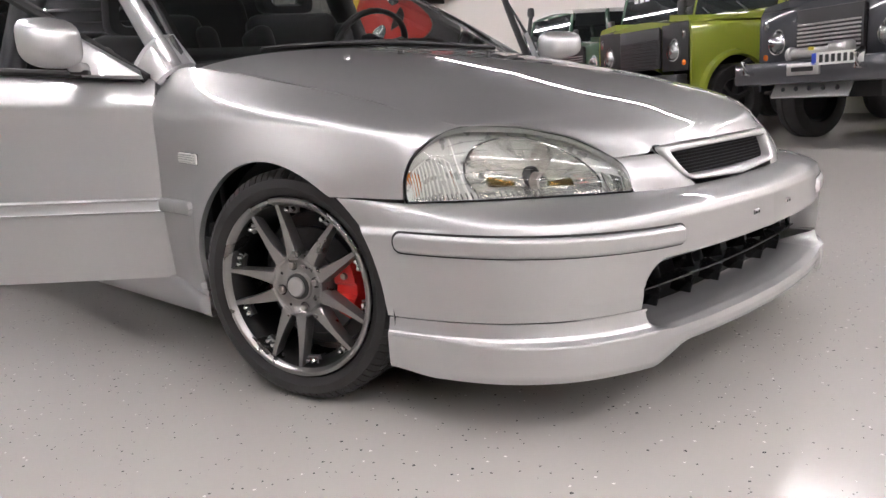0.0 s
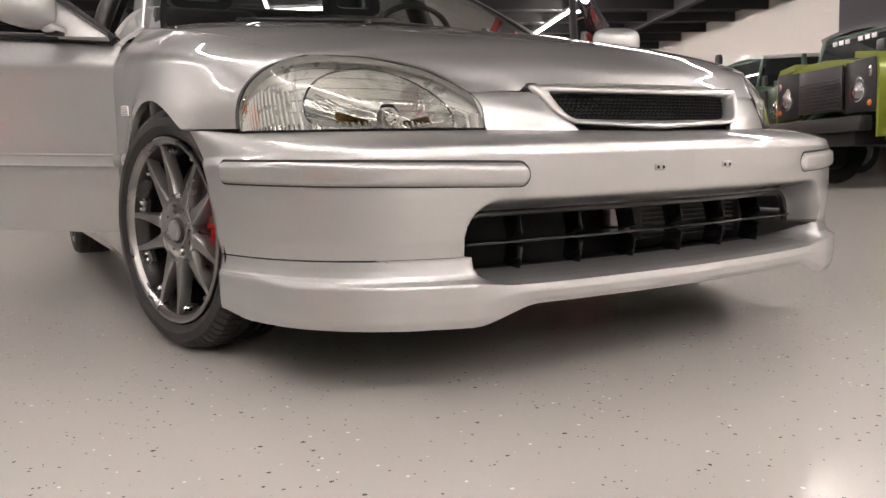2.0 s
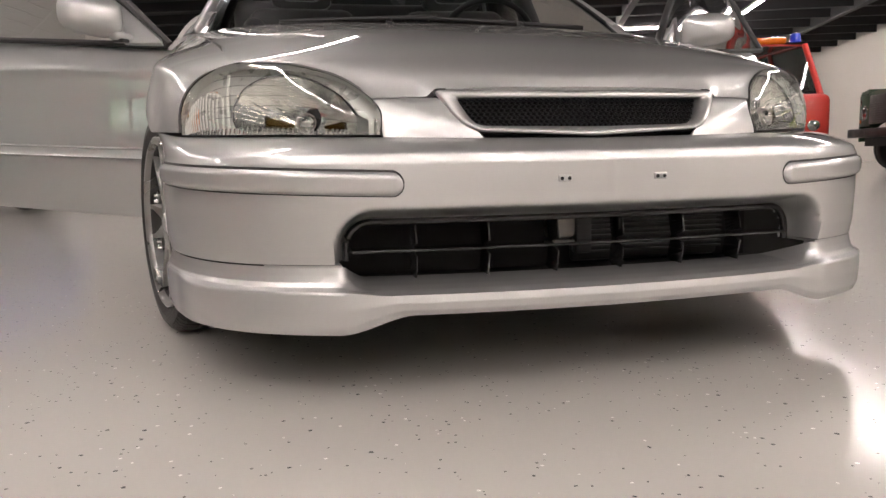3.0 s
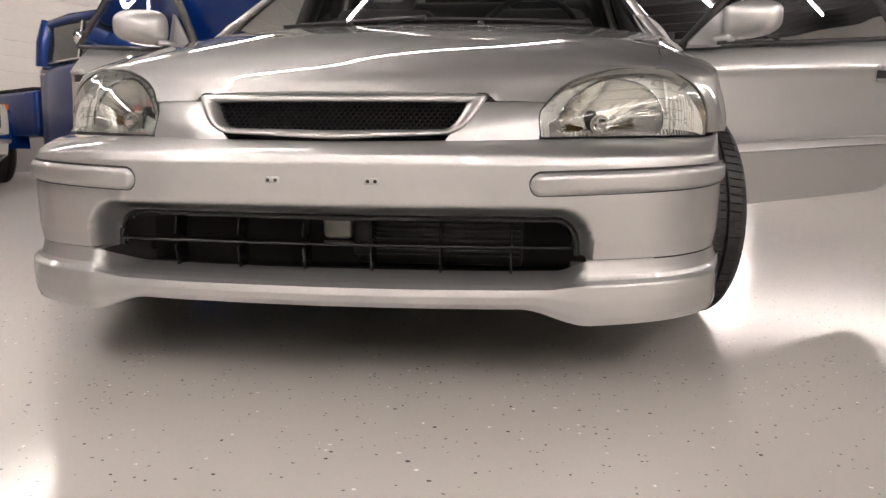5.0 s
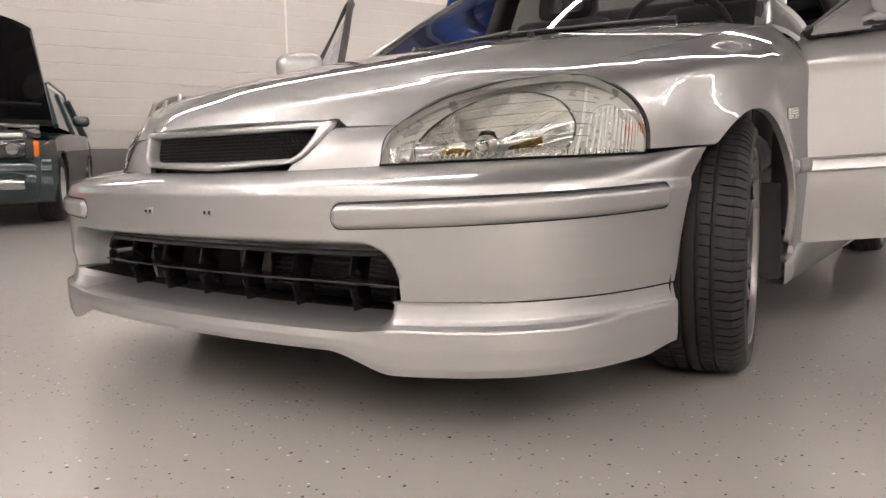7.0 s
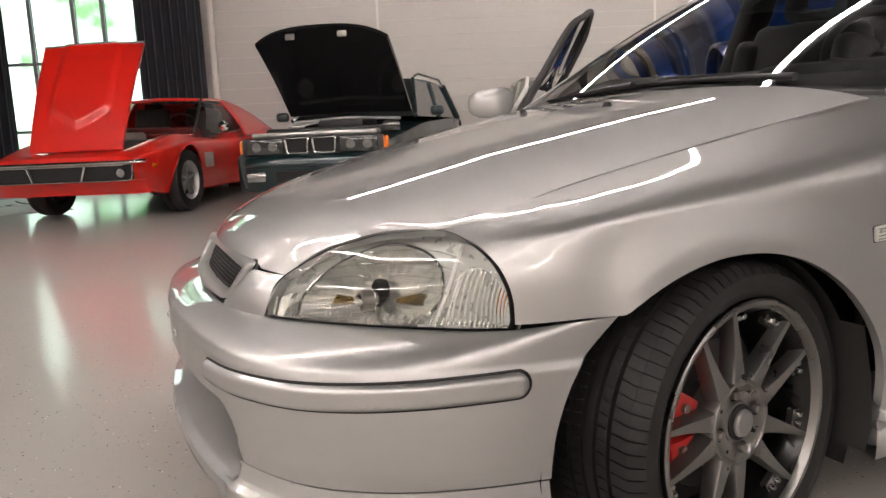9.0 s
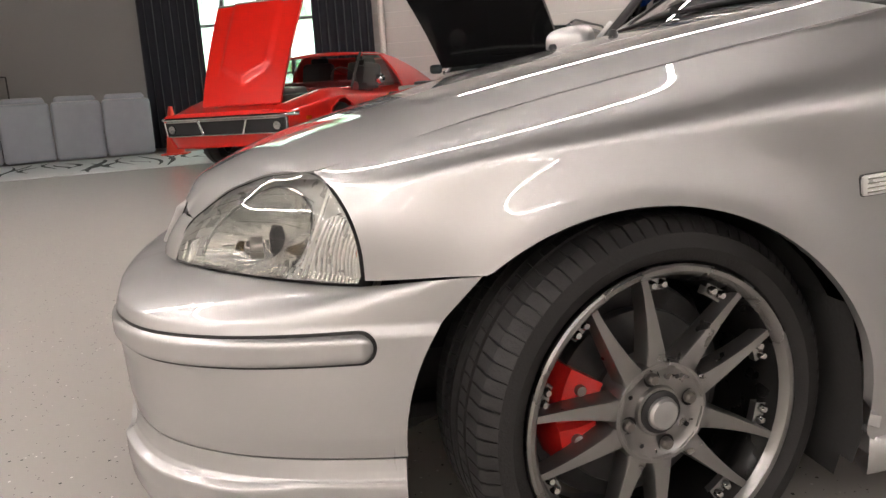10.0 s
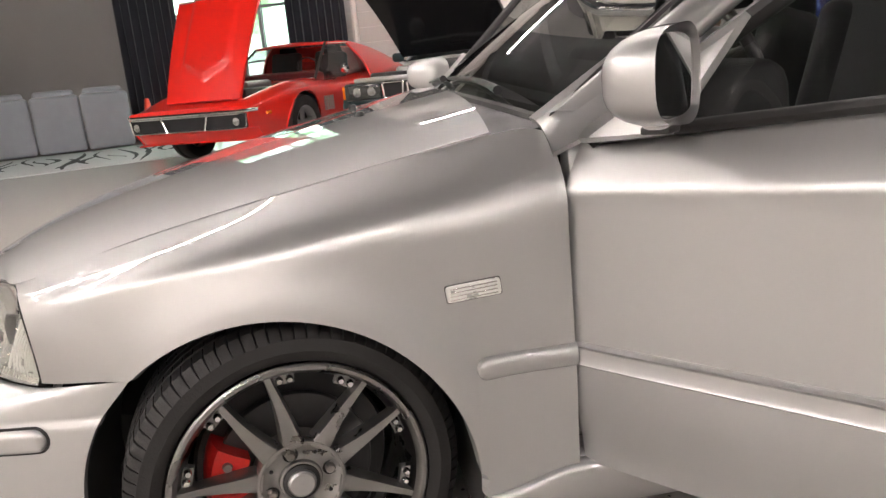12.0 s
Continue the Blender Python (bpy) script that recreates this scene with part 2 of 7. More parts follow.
def box(name, size, at, material, parent, label="", rot=None, bevel=0.01, segments=2):
    return part(name, bm_box(bmesh.new(), size, at, rot, bevel, segments), material, parent, label)


def lathe_geo(profile, n=48, axis="x", at=(0, 0, 0), arc=None):
    """Revolves (radius, height) pairs round an axis."""
    pr = np.array(profile, float)
    th = np.linspace(0, 2 * np.pi, n, endpoint=False) if arc is None else np.linspace(arc[0], arc[1], n)
    R, H = pr[:, 0][None], pr[:, 1][None]
    c, s = np.cos(th)[:, None], np.sin(th)[:, None]
    A, B, C = R * c, R * s, H + 0 * c
    P = {"x": (C, A, B), "y": (A, C, B), "z": (A, B, C)}[axis]
    V = np.stack(P, -1).reshape(-1, 3) + np.array(at)
    return V, grid_faces(n, len(pr), closed_u=arc is None)


def lathe(name, profile, material, parent, n=48, axis="x", at=(0, 0, 0), label="", arc=None, sharp=35):
    V, F = lathe_geo(profile, n, axis, at, arc)
    ob = mesh_ob(name, V, F, material, parent, label, sharp=sharp)
    bm = bmesh.new()
    bm.from_mesh(ob.data)
    bmesh.ops.recalc_face_normals(bm, faces=bm.faces)
    bm.to_mesh(ob.data)
    bm.free()
    return ob


def tube_geo(points, radius, n=10, closed=False):
    """A round bar along points; radius may differ along it."""
    P = [Vector(p) for p in points]
    rad = [radius] * len(P) if np.isscalar(radius) else list(radius)
    V = []
    up = Vector((0, 0, 1))
    for i, p in enumerate(P):
        a = P[i - 1] if (i or closed) else P[i]
        b = P[(i + 1) % len(P)] if (i + 1 < len(P) or closed) else P[i]
        d = (b - a).normalized()
        ref = up if abs(d.z) < 0.95 else Vector((1, 0, 0))
        s = d.cross(ref).normalized()
        u = s.cross(d)
        for k in range(n):
            t = 2 * math.pi * k / n
            V.append(p + (s * math.cos(t) + u * math.sin(t)) * rad[i])
    F = grid_faces(len(P), n, closed_u=closed, closed_v=True)
    if not closed:
        F += [tuple(range(n)), tuple(range(len(V) - 1, len(V) - n - 1, -1))]
    return V, F


def bar(name, points, radius, material, parent, n=10, closed=False, label=""):
    V, F = tube_geo(points, radius, n, closed)
    ob = mesh_ob(name, V, F, material, parent, label, sharp=50)
    bm = bmesh.new()
    bm.from_mesh(ob.data)
    bmesh.ops.recalc_face_normals(bm, faces=bm.faces)
    bm.to_mesh(ob.data)
    bm.free()
    return ob


def rounded_loop(corners, radii, n=6):
    """Points of a closed polygon with rounded corners."""
    c = [np.array(p, float) for p in corners]
    out = []
    for i, p in enumerate(c):
        a, b = c[i - 1] - p, c[(i + 1) % len(c)] - p
        la, lb = np.linalg.norm(a), np.linalg.norm(b)
        r = min(radii[i] if not np.isscalar(radii) else radii, la * 0.49, lb * 0.49)
        q0, q1 = p + a / la * r, p + b / lb * r
        for t in np.linspace(0, 1, n):
            out.append((1 - t) ** 2 * q0 + 2 * t * (1 - t) * p + t * t * q1)
    return np.array(out)


def prism(name, loop, depth, material, parent, to3=lambda p, d: (p[0], d, p[1]), label="", bevel=0.0):
    """A flat outline given thickness."""
    n = len(loop)
    V = [to3(p, 0.0) for p in loop] + [to3(p, depth) for p in loop]
    F = [tuple(range(n)), tuple(range(2 * n - 1, n - 1, -1))] + [(i, (i + 1) % n, n + (i + 1) % n, n + i) for i in range(n)]
    bm = bmesh.new()
    vs = [bm.verts.new(p) for p in V]
    for f in F:
        bm.faces.new([vs[i] for i in f])
    if bevel:
        bmesh.ops.recalc_face_normals(bm, faces=bm.faces)
        es = [e for e in bm.edges if e.calc_face_angle(0) > 0.9]
        bmesh.ops.bevel(bm, geom=es, offset=bevel, segments=2, profile=0.5, affect="EDGES")
    return part(name, bm, material, parent, label)


# ---- the hall ----
E1, E2 = np.array([0.37, 0.929]), np.array([0.929, -0.37])  # along and across the hall
HALL_TURN = -math.degrees(math.atan2(0.37, 0.929))


def hall(a, b, z=0.0):
    """A point given along and across the hall."""
    p = E1 * a + E2 * b
    return (p[0], p[1], z)


A0, A1, B0, B1, CEIL = -10.7, 34.0, -11.2, 9.8, 3.85
FLOOR_M = epoxy_floor()
WALL_M = mat("white_wall_paint", (0.68, 0.65, 0.61), 0.6, vary=0.05, vary_scale=1.3, grain=0.2, grain_scale=60, rough_vary=0.08)
BLOCK_M = mat("white_block_paint", (0.5, 0.485, 0.46), 0.55, vary=0.05, vary_scale=2.0, grain=0.25, grain_scale=90, rough_vary=0.08)
GREY_M = mat("grey_wall_paint", (0.30, 0.295, 0.285), 0.6, vary=0.06, vary_scale=1.5, grain=0.15, grain_scale=60)
BAND_M = mat("grey_dado_paint", (0.16, 0.155, 0.15), 0.5, vary=0.08, vary_scale=2, grain=0.2, grain_scale=80)
CEIL_M = mat("black_ceiling", (0.012, 0.012, 0.014), 0.7, vary=0.3, vary_scale=2)
JOIST_M = mat("dark_joist", (0.03, 0.03, 0.035), 0.5, vary=0.2, vary_scale=4)
TUBE_M = mat("led_tube", (1.0, 0.86, 0.77), 0.3, glow=TUBE_POWER)
SIGN_M = mat("black_sign", (0.02, 0.021, 0.024), 0.55, vary=0.15)
WHITE_M = mat("sign_white", (0.8, 0.8, 0.8), 0.5, vary=0.03)

bm = bmesh.new()
bm_box(bm, (60, 80, 0.1), (0, 12, -0.05))
ob = part("floor", bm, FLOOR_M, None, smooth=False)
tagged(ob, "glossy cream epoxy floor with dark and white chips", "floor", kind="structure")


def hall_box(name, a, b, z, material, parent=None, label="", kind="", category="", bevel=0.0):
    """A box spanning ranges along, across and up."""
    bm = bm_box(bmesh.new(), (b[1] - b[0], a[1] - a[0], z[1] - z[0]), ((b[0] + b[1]) / 2, (a[0] + a[1]) / 2, (z[0] + z[1]) / 2), None, bevel)
    bmesh.ops.transform(bm, matrix=pose(0, 0, 0, 0, 0, HALL_TURN), verts=bm.verts)
    ob = part(name, bm, material, parent, smooth=False)
    return tagged(ob, label, category, kind=kind)


WIN_A, WIN_Z = (-6.4, -3.75), (0.12, 3.3)
w = hall_box("wall_west", (A0, WIN_A[0]), (B0 - 0.3, B0), (0, CEIL + 0.21), GREY_M, None, "plain grey painted wall", "structure", "wall")
hall_box("wall_west_below", WIN_A, (B0 - 0.3, B0), (0, WIN_Z[0]), GREY_M, None, "grey wall under the window", "structure", "wall")
hall_box("wall_west_above", WIN_A, (B0 - 0.3, B0), (WIN_Z[1], CEIL + 0.21), GREY_M, None, "grey wall over the window", "structure", "wall")
WBL = hall_box("wall_block", (WIN_A[1], A1), (B0 - 0.3, B0 - 0.012), (0, CEIL + 0.21), WALL_M, None, "white painted block wall with grey foot", "structure", "wall")
hall_box("wall_east", (A0, A1), (B1, B1 + 0.3), (0, CEIL + 0.21), WALL_M, None, "plain white wall", "structure", "wall")
hall_box("wall_north", (A1, A1 + 0.3), (B0 - 0.3, B1 + 0.3), (0, CEIL + 0.21), WALL_M, None, "white end wall", "structure", "wall")
hall_box("wall_south", (A0 - 0.3, A0), (B0 - 0.3, B1 + 0.3), (0, CEIL + 0.21), WALL_M, None, "white end wall", "structure", "wall")
bm = bmesh.new()
bm_box(bm, (B1 - B0 + 0.6, A1 - A0 + 0.6, 0.15), ((B0 + B1) / 2, (A0 + A1) / 2, CEIL + 0.275))
for k in range(30):
    a = A0 + 0.8 + 1.5 * k
    bm_box(bm, (B1 - B0, 0.10, 0.22), ((B0 + B1) / 2, a, CEIL + 0.09))
for b in (-4.5, 2.0, 7.5):
    bm_box(bm, (0.16, A1 - A0, 0.28), (b, (A0 + A1) / 2, CEIL + 0.06))
bmesh.ops.transform(bm, matrix=pose(0, 0, 0, 0, 0, HALL_TURN), verts=bm.verts)
ob = part("ceiling", bm, CEIL_M, None, smooth=False)
tagged(ob, "black ceiling with dark steel joists", "ceiling", kind="structure")

# led tubes in long lines along and across the hall
def led_line(a, b):
    t = thing("led_light", hall(a[0], b[0]), 0, "long white linear ceiling light", "ceiling light", "ceiling lights")
    p0, p1 = np.array(hall(a[0], b[0], CEIL - 0.13)), np.array(hall(a[1], b[1], CEIL - 0.13))
    base = np.array(hall(a[0], b[0]))
    bar("tube", [tuple(p0 - base), tuple(p1 - base)], 0.027, TUBE_M, t, 8, label="glowing white tube")
    bar("tube_holder", [tuple(p0 - base + [0, 0, 0.075]), tuple(p1 - base + [0, 0, 0.075])], 0.03, JOIST_M, t, 6)


LINES = [((-7, -7), (-2.4, 4.8)), ((-7, 28), (4.8, 4.8)), ((-7, 28), (-2.4, -2.4)), ((-1.5, 10), (-7.8, -7.8)),
         ((-3.0, -3.0), (-2.4, 4.8)), ((20.0, 20.0), (-2.4, 4.8)), ((-4.0, 3.2), (8.4, 8.4))]
for a, b in LINES:
    led_line(a, b)


# ---- the silver hatchback ----
CAR = thing("car", label="silver three-door hatchback with both doors open and black mesh grille", category="car")
YC, ZC, RA = 0.785, 0.245, 0.315  # wheel arch: centre and radius
AXLE_Y, HUB_Z, TYRE_R = 0.785, 0.272, 0.272

# plan line of the bumper, base line of the lamps, border of the bonnet, rear edge of the lamps
LINE_B = spline((0, 0.24, 0.44, 0.56, 0.64, 0.71, 0.77, 0.83, 0.92, 1.0),
                ((0, -0.008), (0.19, 0.001), (0.369, 0.024), (0.50, 0.056), (0.596, 0.104), (0.658, 0.156), (0.705, 0.218), (0.742, 0.290), (0.784, 0.43), (0.808, 0.58)))
LINE_H = spline((0, 0.24, 0.34, 0.44, 0.56, 0.66, 0.74, 0.83, 0.92, 1.0),
                ((0, 0.073), (0.2, 0.08), (0.287, 0.094), (0.384, 0.129), (0.50, 0.197), (0.60, 0.272), (0.68, 0.345), (0.747, 0.426), (0.787, 0.505), (0.808, 0.58)))
HOOD_E = spline((0, 0.035, 0.07, 0.115, 0.165, 0.215, 0.31, 0.55, 0.78, 1.0),
                ((0.394, 0.166, 0.528), (0.42, 0.203, 0.555), (0.45, 0.233, 0.576), (0.49, 0.268, 0.592), (0.53, 0.303, 0.605), (0.57, 0.335, 0.611), (0.629, 0.374, 0.614), (0.668, 0.62, 0.678), (0.708, 0.90, 0.738), (0.748, 1.185, 0.793)))
HOOD_C = spline((0, 0.09, 0.2, 0.33, 0.55, 0.78, 1.0),
                ((0.113, 0.547), (0.135, 0.575), (0.19, 0.605), (0.29, 0.645), (0.58, 0.722), (0.90, 0.789), (1.215, 0.846)))
LAMP_OUT = spline((0, 0.35, 0.65, 0.85, 1.0),
                  ((0.629, 0.374, 0.614), (0.698, 0.402, 0.590), (0.737, 0.421, 0.549), (0.748, 0.428, 0.512), (0.749, 0.429, 0.478)))
TOP_X = spline((0.30, 0.374, 0.62, 0.90, 1.185, 1.235, 1.30), (0.60, 0.629, 0.668, 0.708, 0.748, 0.768, 0.80))
TOP_Z = spline((0.30, 0.374, 0.62, 0.90, 1.185, 1.235, 1.30), (0.59, 0.614, 0.678, 0.738, 0.793, 0.798, 0.775))
CREASE_X = spline((0.30, 0.37, 0.43, 0.515, 0.6, 0.755, 1.0, 1.30), (0.63, 0.668, 0.725, 0.777, 0.806, 0.832, 0.85, 0.858))
CREASE_Z = spline((0.30, 0.40, 0.515, 0.755, 1.01, 1.30), (0.57, 0.605, 0.640, 0.667, 0.684, 0.70))
SIDE_X = spline((0.30, 0.37, 0.426, 0.50, 0.557, 0.65, 0.8, 1.0, 1.13, 1.30), (0.64, 0.695, 0.747, 0.785, 0.803, 0.826, 0.84, 0.848, 0.854, 0.86))


def side_raw(y, z):
    """Half-width of the front wing at y, z, before its edge is softened."""
    zt, xt, zc, xc, xs = TOP_Z(y), TOP_X(y), CREASE_Z(y), CREASE_X(y), SIDE_X(y)
    f = np.clip((zt - z) / np.maximum(zt - zc, 1e-3), 0, 1)
    up = xt + (xc - xt) * (1 - (1 - f) ** 1.4)
    g = np.clip((zc - z) / np.maximum(zc - 0.48, 1e-3), 0, 1)
    mid = xc + (xs - xc) * ease(0, 1, g) - 0.002 * np.sin(np.pi * g)
    low = xs + 0.002 - 0.012 * ease(0.42, 0.2, z)
    x = np.where(z > zc, up, np.where(z > 0.48, mid, low))
    return x


def side_x(y, z):
    """Half-width of the front wing at y, z."""
    x = sum(side_raw(y, z + dz) for dz in (-0.024, -0.016, -0.008, 0.0, 0.008, 0.016, 0.024)) / 7
    r = np.hypot(y - YC, z - ZC)
    return x + (0.028 * np.exp(-(((r - 0.315) / 0.075) ** 2)) - 0.012 * np.exp(-(((r - 0.315) / 0.14) ** 2))) * ease(0.5, 0.62, y) * ease(0.14, 0.36, z)


# front wings
arch_a = np.linspace(math.asin((0.486 - ZC) / RA), math.pi + 0.08, 60)
low_path = [(y, 0.478 + 0.008 * t) for t, y in zip(np.linspace(0, 1, 14), np.linspace(0.43, YC - RA * math.cos(arch_a[0]) - 0.004, 14))]
low_path += [(YC - RA * math.cos(a), ZC + RA * math.sin(a)) for a in arch_a]
low_path += [(1.102, 0.212), (1.112, 0.202), (1.14, 0.205), (1.2, 0.22), (1.268, 0.238)]
low_path = np.array(low_path)
length = np.r_[0, np.cumsum(np.hypot(*np.diff(low_path, axis=0).T))]
length /= length[-1]
NU, NV = 130, 44
tt = np.linspace(0.0, 1.0, NU)
yb, zb = np.interp(tt, length, low_path[:, 0]), np.interp(tt, length, low_path[:, 1])
yt = 0.376 + (1.268 - 0.376) * tt
vv = np.linspace(0.006, 1, NV)[None]
Y = yt[:, None] + (yb - yt)[:, None] * vv
Z = TOP_Z(yt)[:, None] + (zb - TOP_Z(yt))[:, None] * vv
P = np.stack([side_x(Y, Z), Y, Z], -1)
edge = LAMP_OUT(vv[0]) + [0.003, 0.003, 0]
P += (edge - P[0])[None] * (np.clip(1 - tt / 0.22, 0, 1) ** 2)[:, None, None]
P[..., 0] = relax(P[..., 0], 16)
P[..., 0] += (TOP_X(yt) - P[:, 0, 0])[:, None] * np.exp(-vv / 0.10)
V, F = skin(P, rim=0.014, flip=True)
both_sides("front_wing", V, F, SILVER, CAR, sharp=50)

# bonnet with its raised middle
NU, NV = 90, 70
T_, Q_ = np.linspace(0.004, 0.995, NU), np.linspace(0, 0.996, NV)
E_, C_ = HOOD_E(T_), HOOD_C(T_)
q = Q_[None]
X = q * E_[:, :1]
Y = C_[:, :1] + (E_[:, 1:2] - C_[:, :1]) * q**2.2
Z = C_[:, 1:2] + (E_[:, 2:] - C_[:, 1:2]) * (0.42 * q**2 + 0.58 * q**4.5)
Z -= (Z - 0.5295) * ease(0.284, 0.30, X) * (1 - ease(0, 0.022, T_))[:, None]
# rounded leading edge
drop = np.exp(-T_ / 0.012)[:, None] * (1 - 0.5 * q)
Z -= 0.006 * drop
P = np.stack([X, Y, Z], -1)
Pm = np.concatenate([P[:, :0:-1] * [-1, 1, 1], P], axis=1)
Pm[..., 2] = relax(Pm[..., 2], 30)
V, F = skin(Pm, rim=0.016, flip=True)
mesh_ob("bonnet", V, F, SILVER, CAR, sharp=60)
for sx in (-1, 1):
    lathe("washer_jet", [(0, 0.012), (0.008, 0.011), (0.011, 0.004), (0.012, 0)], BLACK, CAR, 12, "z", (0.2 * sx, 1.0, 0.806))


# front bumper
def bumper_z_top(s):
    return np.interp(s, (0, 0.3, 0.44, 0.83, 0.92, 1.0), (0.449, 0.452, 0.456, 0.469, 0.478, 0.482))


def outline_normal(line, s):
    d = line(np.clip(s + 0.004, 0, 1)) - line(np.clip(s - 0.004, 0, 1))
    n = np.stack([d[..., 1], -d[..., 0]], -1)
    return n / np.linalg.norm(n, axis=-1, keepdims=True)


S_DENSE = np.linspace(0, 1, 600)
B_Y = LINE_B(S_DENSE)[:, 1]


def s_end(z):
    """Where the bumper's outline meets the wheel arch at height z."""
    y = YC - np.sqrt(np.maximum(RA**2 - (z - ZC) ** 2, 1e-4)) - 0.003
    return np.interp(y, B_Y, S_DENSE)


def intake_gap(x, z):
    """Signed distance from the lower opening, a rounded box."""
    dx, dz = np.abs(x) - (0.462 - 0.046), np.abs(z - 0.2555) - (0.0575 - 0.046)
    return np.hypot(np.maximum(dx, 0), np.maximum(dz, 0)) + np.minimum(np.maximum(dx, dz), 0) - 0.046


rows_z = np.concatenate([np.linspace(0.2405, 0.345, 34), np.linspace(0.3475, 0.425, 22)])
NS = 190
grid = []
for z in rows_z:
    s = np.linspace(0, 1, NS) * s_end(z)
    p, n = LINE_B(s), outline_normal(LINE_B, s)
    off = np.interp(z, (0.24, 0.27, 0.345, 0.41, 0.425), (-0.006, -0.001, 0.002, 0.001, -0.005))
    xy = p + n * off
    dist = intake_gap(xy[:, 0], np.full(NS, z))
    xy[:, 1] += 0.085 * ease(0.024, -0.004, dist)
    grid.append(np.column_stack([xy, np.full(NS, z)]))
for f in np.linspace(0.06, 1, 18):
    zt = bumper_z_top(np.linspace(0, 1, NS))
    s = np.linspace(0, 1, NS) * (s_end(0.425) * (1 - f) + s_end(0.482) * f)
    zt = bumper_z_top(s)
    p, n = LINE_B(s), outline_normal(LINE_B, s)
    h = LINE_H(s)
    a = math.sin(f * math.pi / 2)
    b_ = 1 - math.cos(f * math.pi / 2)
    mix = 0.30 * b_ + 0.70 * f**1.25
    low = p + n * -0.005
    xy = low + (h - low) * mix
    z = 0.425 + (zt - 0.425) * (0.45 * a + 0.55 * f)
    grid.append(np.column_stack([xy, z]))
P = np.array(grid).transpose(1, 0, 2)
gap = intake_gap(P[..., 0], P[..., 2]) + 0.006
gx = (intake_gap(P[..., 0] + 1e-4, P[..., 2]) - intake_gap(P[..., 0] - 1e-4, P[..., 2])) / 2e-4
gz = (intake_gap(P[..., 0], P[..., 2] + 1e-4) - intake_gap(P[..., 0], P[..., 2] - 1e-4)) / 2e-4
near = (np.abs(gap) < 0.0035) & (P[..., 2] < 0.33)
P[..., 0] -= np.where(near, gap * gx, 0)
P[..., 2] -= np.where(near, gap * gz, 0)
keepm = (gap > -1e-6) | near | (P[..., 2] > 0.33)
Pm = np.concatenate([P[:0:-1] * [-1, 1, 1], P], axis=0)
km = np.concatenate([keepm[:0:-1], keepm], axis=0)
V, F = skin(Pm, rim=0.012, keep=km)
mesh_ob("front_bumper", V, F, SILVER, CAR, sharp=60)


def nose_y(x, z):
    """Depth of the nose between and under the lamps."""
    hx = LINE_H(S_DENSE)
    base = np.interp(np.abs(x), hx[:, 0], hx[:, 1])
    return base + 0.5 * (z - 0.455)


# nose pieces between grille and lamps
u_, v_ = np.linspace(0, 1, 26)[:, None], np.linspace(0, 1, 20)[None]
Z = 0.447 + (0.5255 - 0.447) * v_ + 0 * u_
xg = 0.208 + 0.066 * ease(0, 1, v_) ** 0.8
xl = 0.3815 + 0.009 * v_
X = xg + (xl - xg) * u_
Z = Z + 0.008 * (1 - v_) * ease(0.25, 0.38, X)
Y = nose_y(X, Z) + 0.004 * ease(0.9, 1.0, v_) + 0.0015 - 0.009 * np.sin(np.pi * v_) ** 1.2 * (1 - 0.6 * (2 * u_ - 1) ** 2)
V, F = skin(np.stack([X, Y, Z], -1), rim=0.012)
both_sides("nose_panel", V, F, SILVER, CAR)

# lower lip
NS = 170
side_z, side_o = (0.2375, 0.222, 0.211, 0.2035, 0.1965, 0.165, 0.135, 0.122), (-0.007, -0.004, -0.001, 0.004, 0.0155, 0.0165, 0.014, 0.009)
mid_z, mid_o = (0.203, 0.201, 0.198, 0.194, 0.188, 0.175, 0.162, 0.153), (-0.118, -0.075, -0.038, -0.012, 0.008, 0.011, 0.009, 0.004)
KR = np.linspace(0, 7, 43)
grid = []
s01 = np.linspace(0, 1, NS)
for k in KR:
    zs, os_ = np.interp(k, range(8), side_z), np.interp(k, range(8), side_o)
    zm, om = np.interp(k, range(8), mid_z), np.interp(k, range(8), mid_o)
    s = s01 * np.interp(0.464, B_Y, S_DENSE)
    p, n = LINE_B(s), outline_normal(LINE_B, s)
    w = ease(0.480, 0.430, p[:, 0])
    wz = ease(0.505 - 0.004 * k, 0.452 - 0.0145 * k, p[:, 0])
    off = (os_ + (om - os_) * w) * (1 - 0.75 * ease(0.83, 0.93, s01) * ease(2.2, 3.6, k))
    z = zs + (zm - zs) * (w if k < 3.5 else wz)
    xy = p + n * off[:, None]
    xy[:, 0] -= n[:, 0] * off * (off < -0.02) * 0.6
    z = z + 0.012 * ease(0.93, 1.0, s01) * ease(5, 7, k) + 0.006 * ease(0.80, 0.93, s01) * ease(2, 3.6, k) * ease(6, 4.2, k)
    grid.append(np.column_stack([xy, z]))
P = np.array(grid).transpose(1, 0, 2)
Pm = np.concatenate([P[:0:-1] * [-1, 1, 1], P], axis=0)
V, F = skin(Pm, rim=0.02, flip=True)
mesh_ob("front_lip", V, F, SILVER, CAR, sharp=60)
# shelf closing the bumper's foot beside the opening
BL = LINE_B(S_DENSE)
xs_ = np.linspace(0.472, 0.60, 16)
P = np.array([[(x, np.interp(x, BL[:, 0], BL[:, 1]) + 0.006 + d, 0.2393) for d in np.linspace(0, 0.11, 8)] for x in xs_])
both_sides("bumper_shelf", *skin(P, rim=0.004), SILVER, CAR)

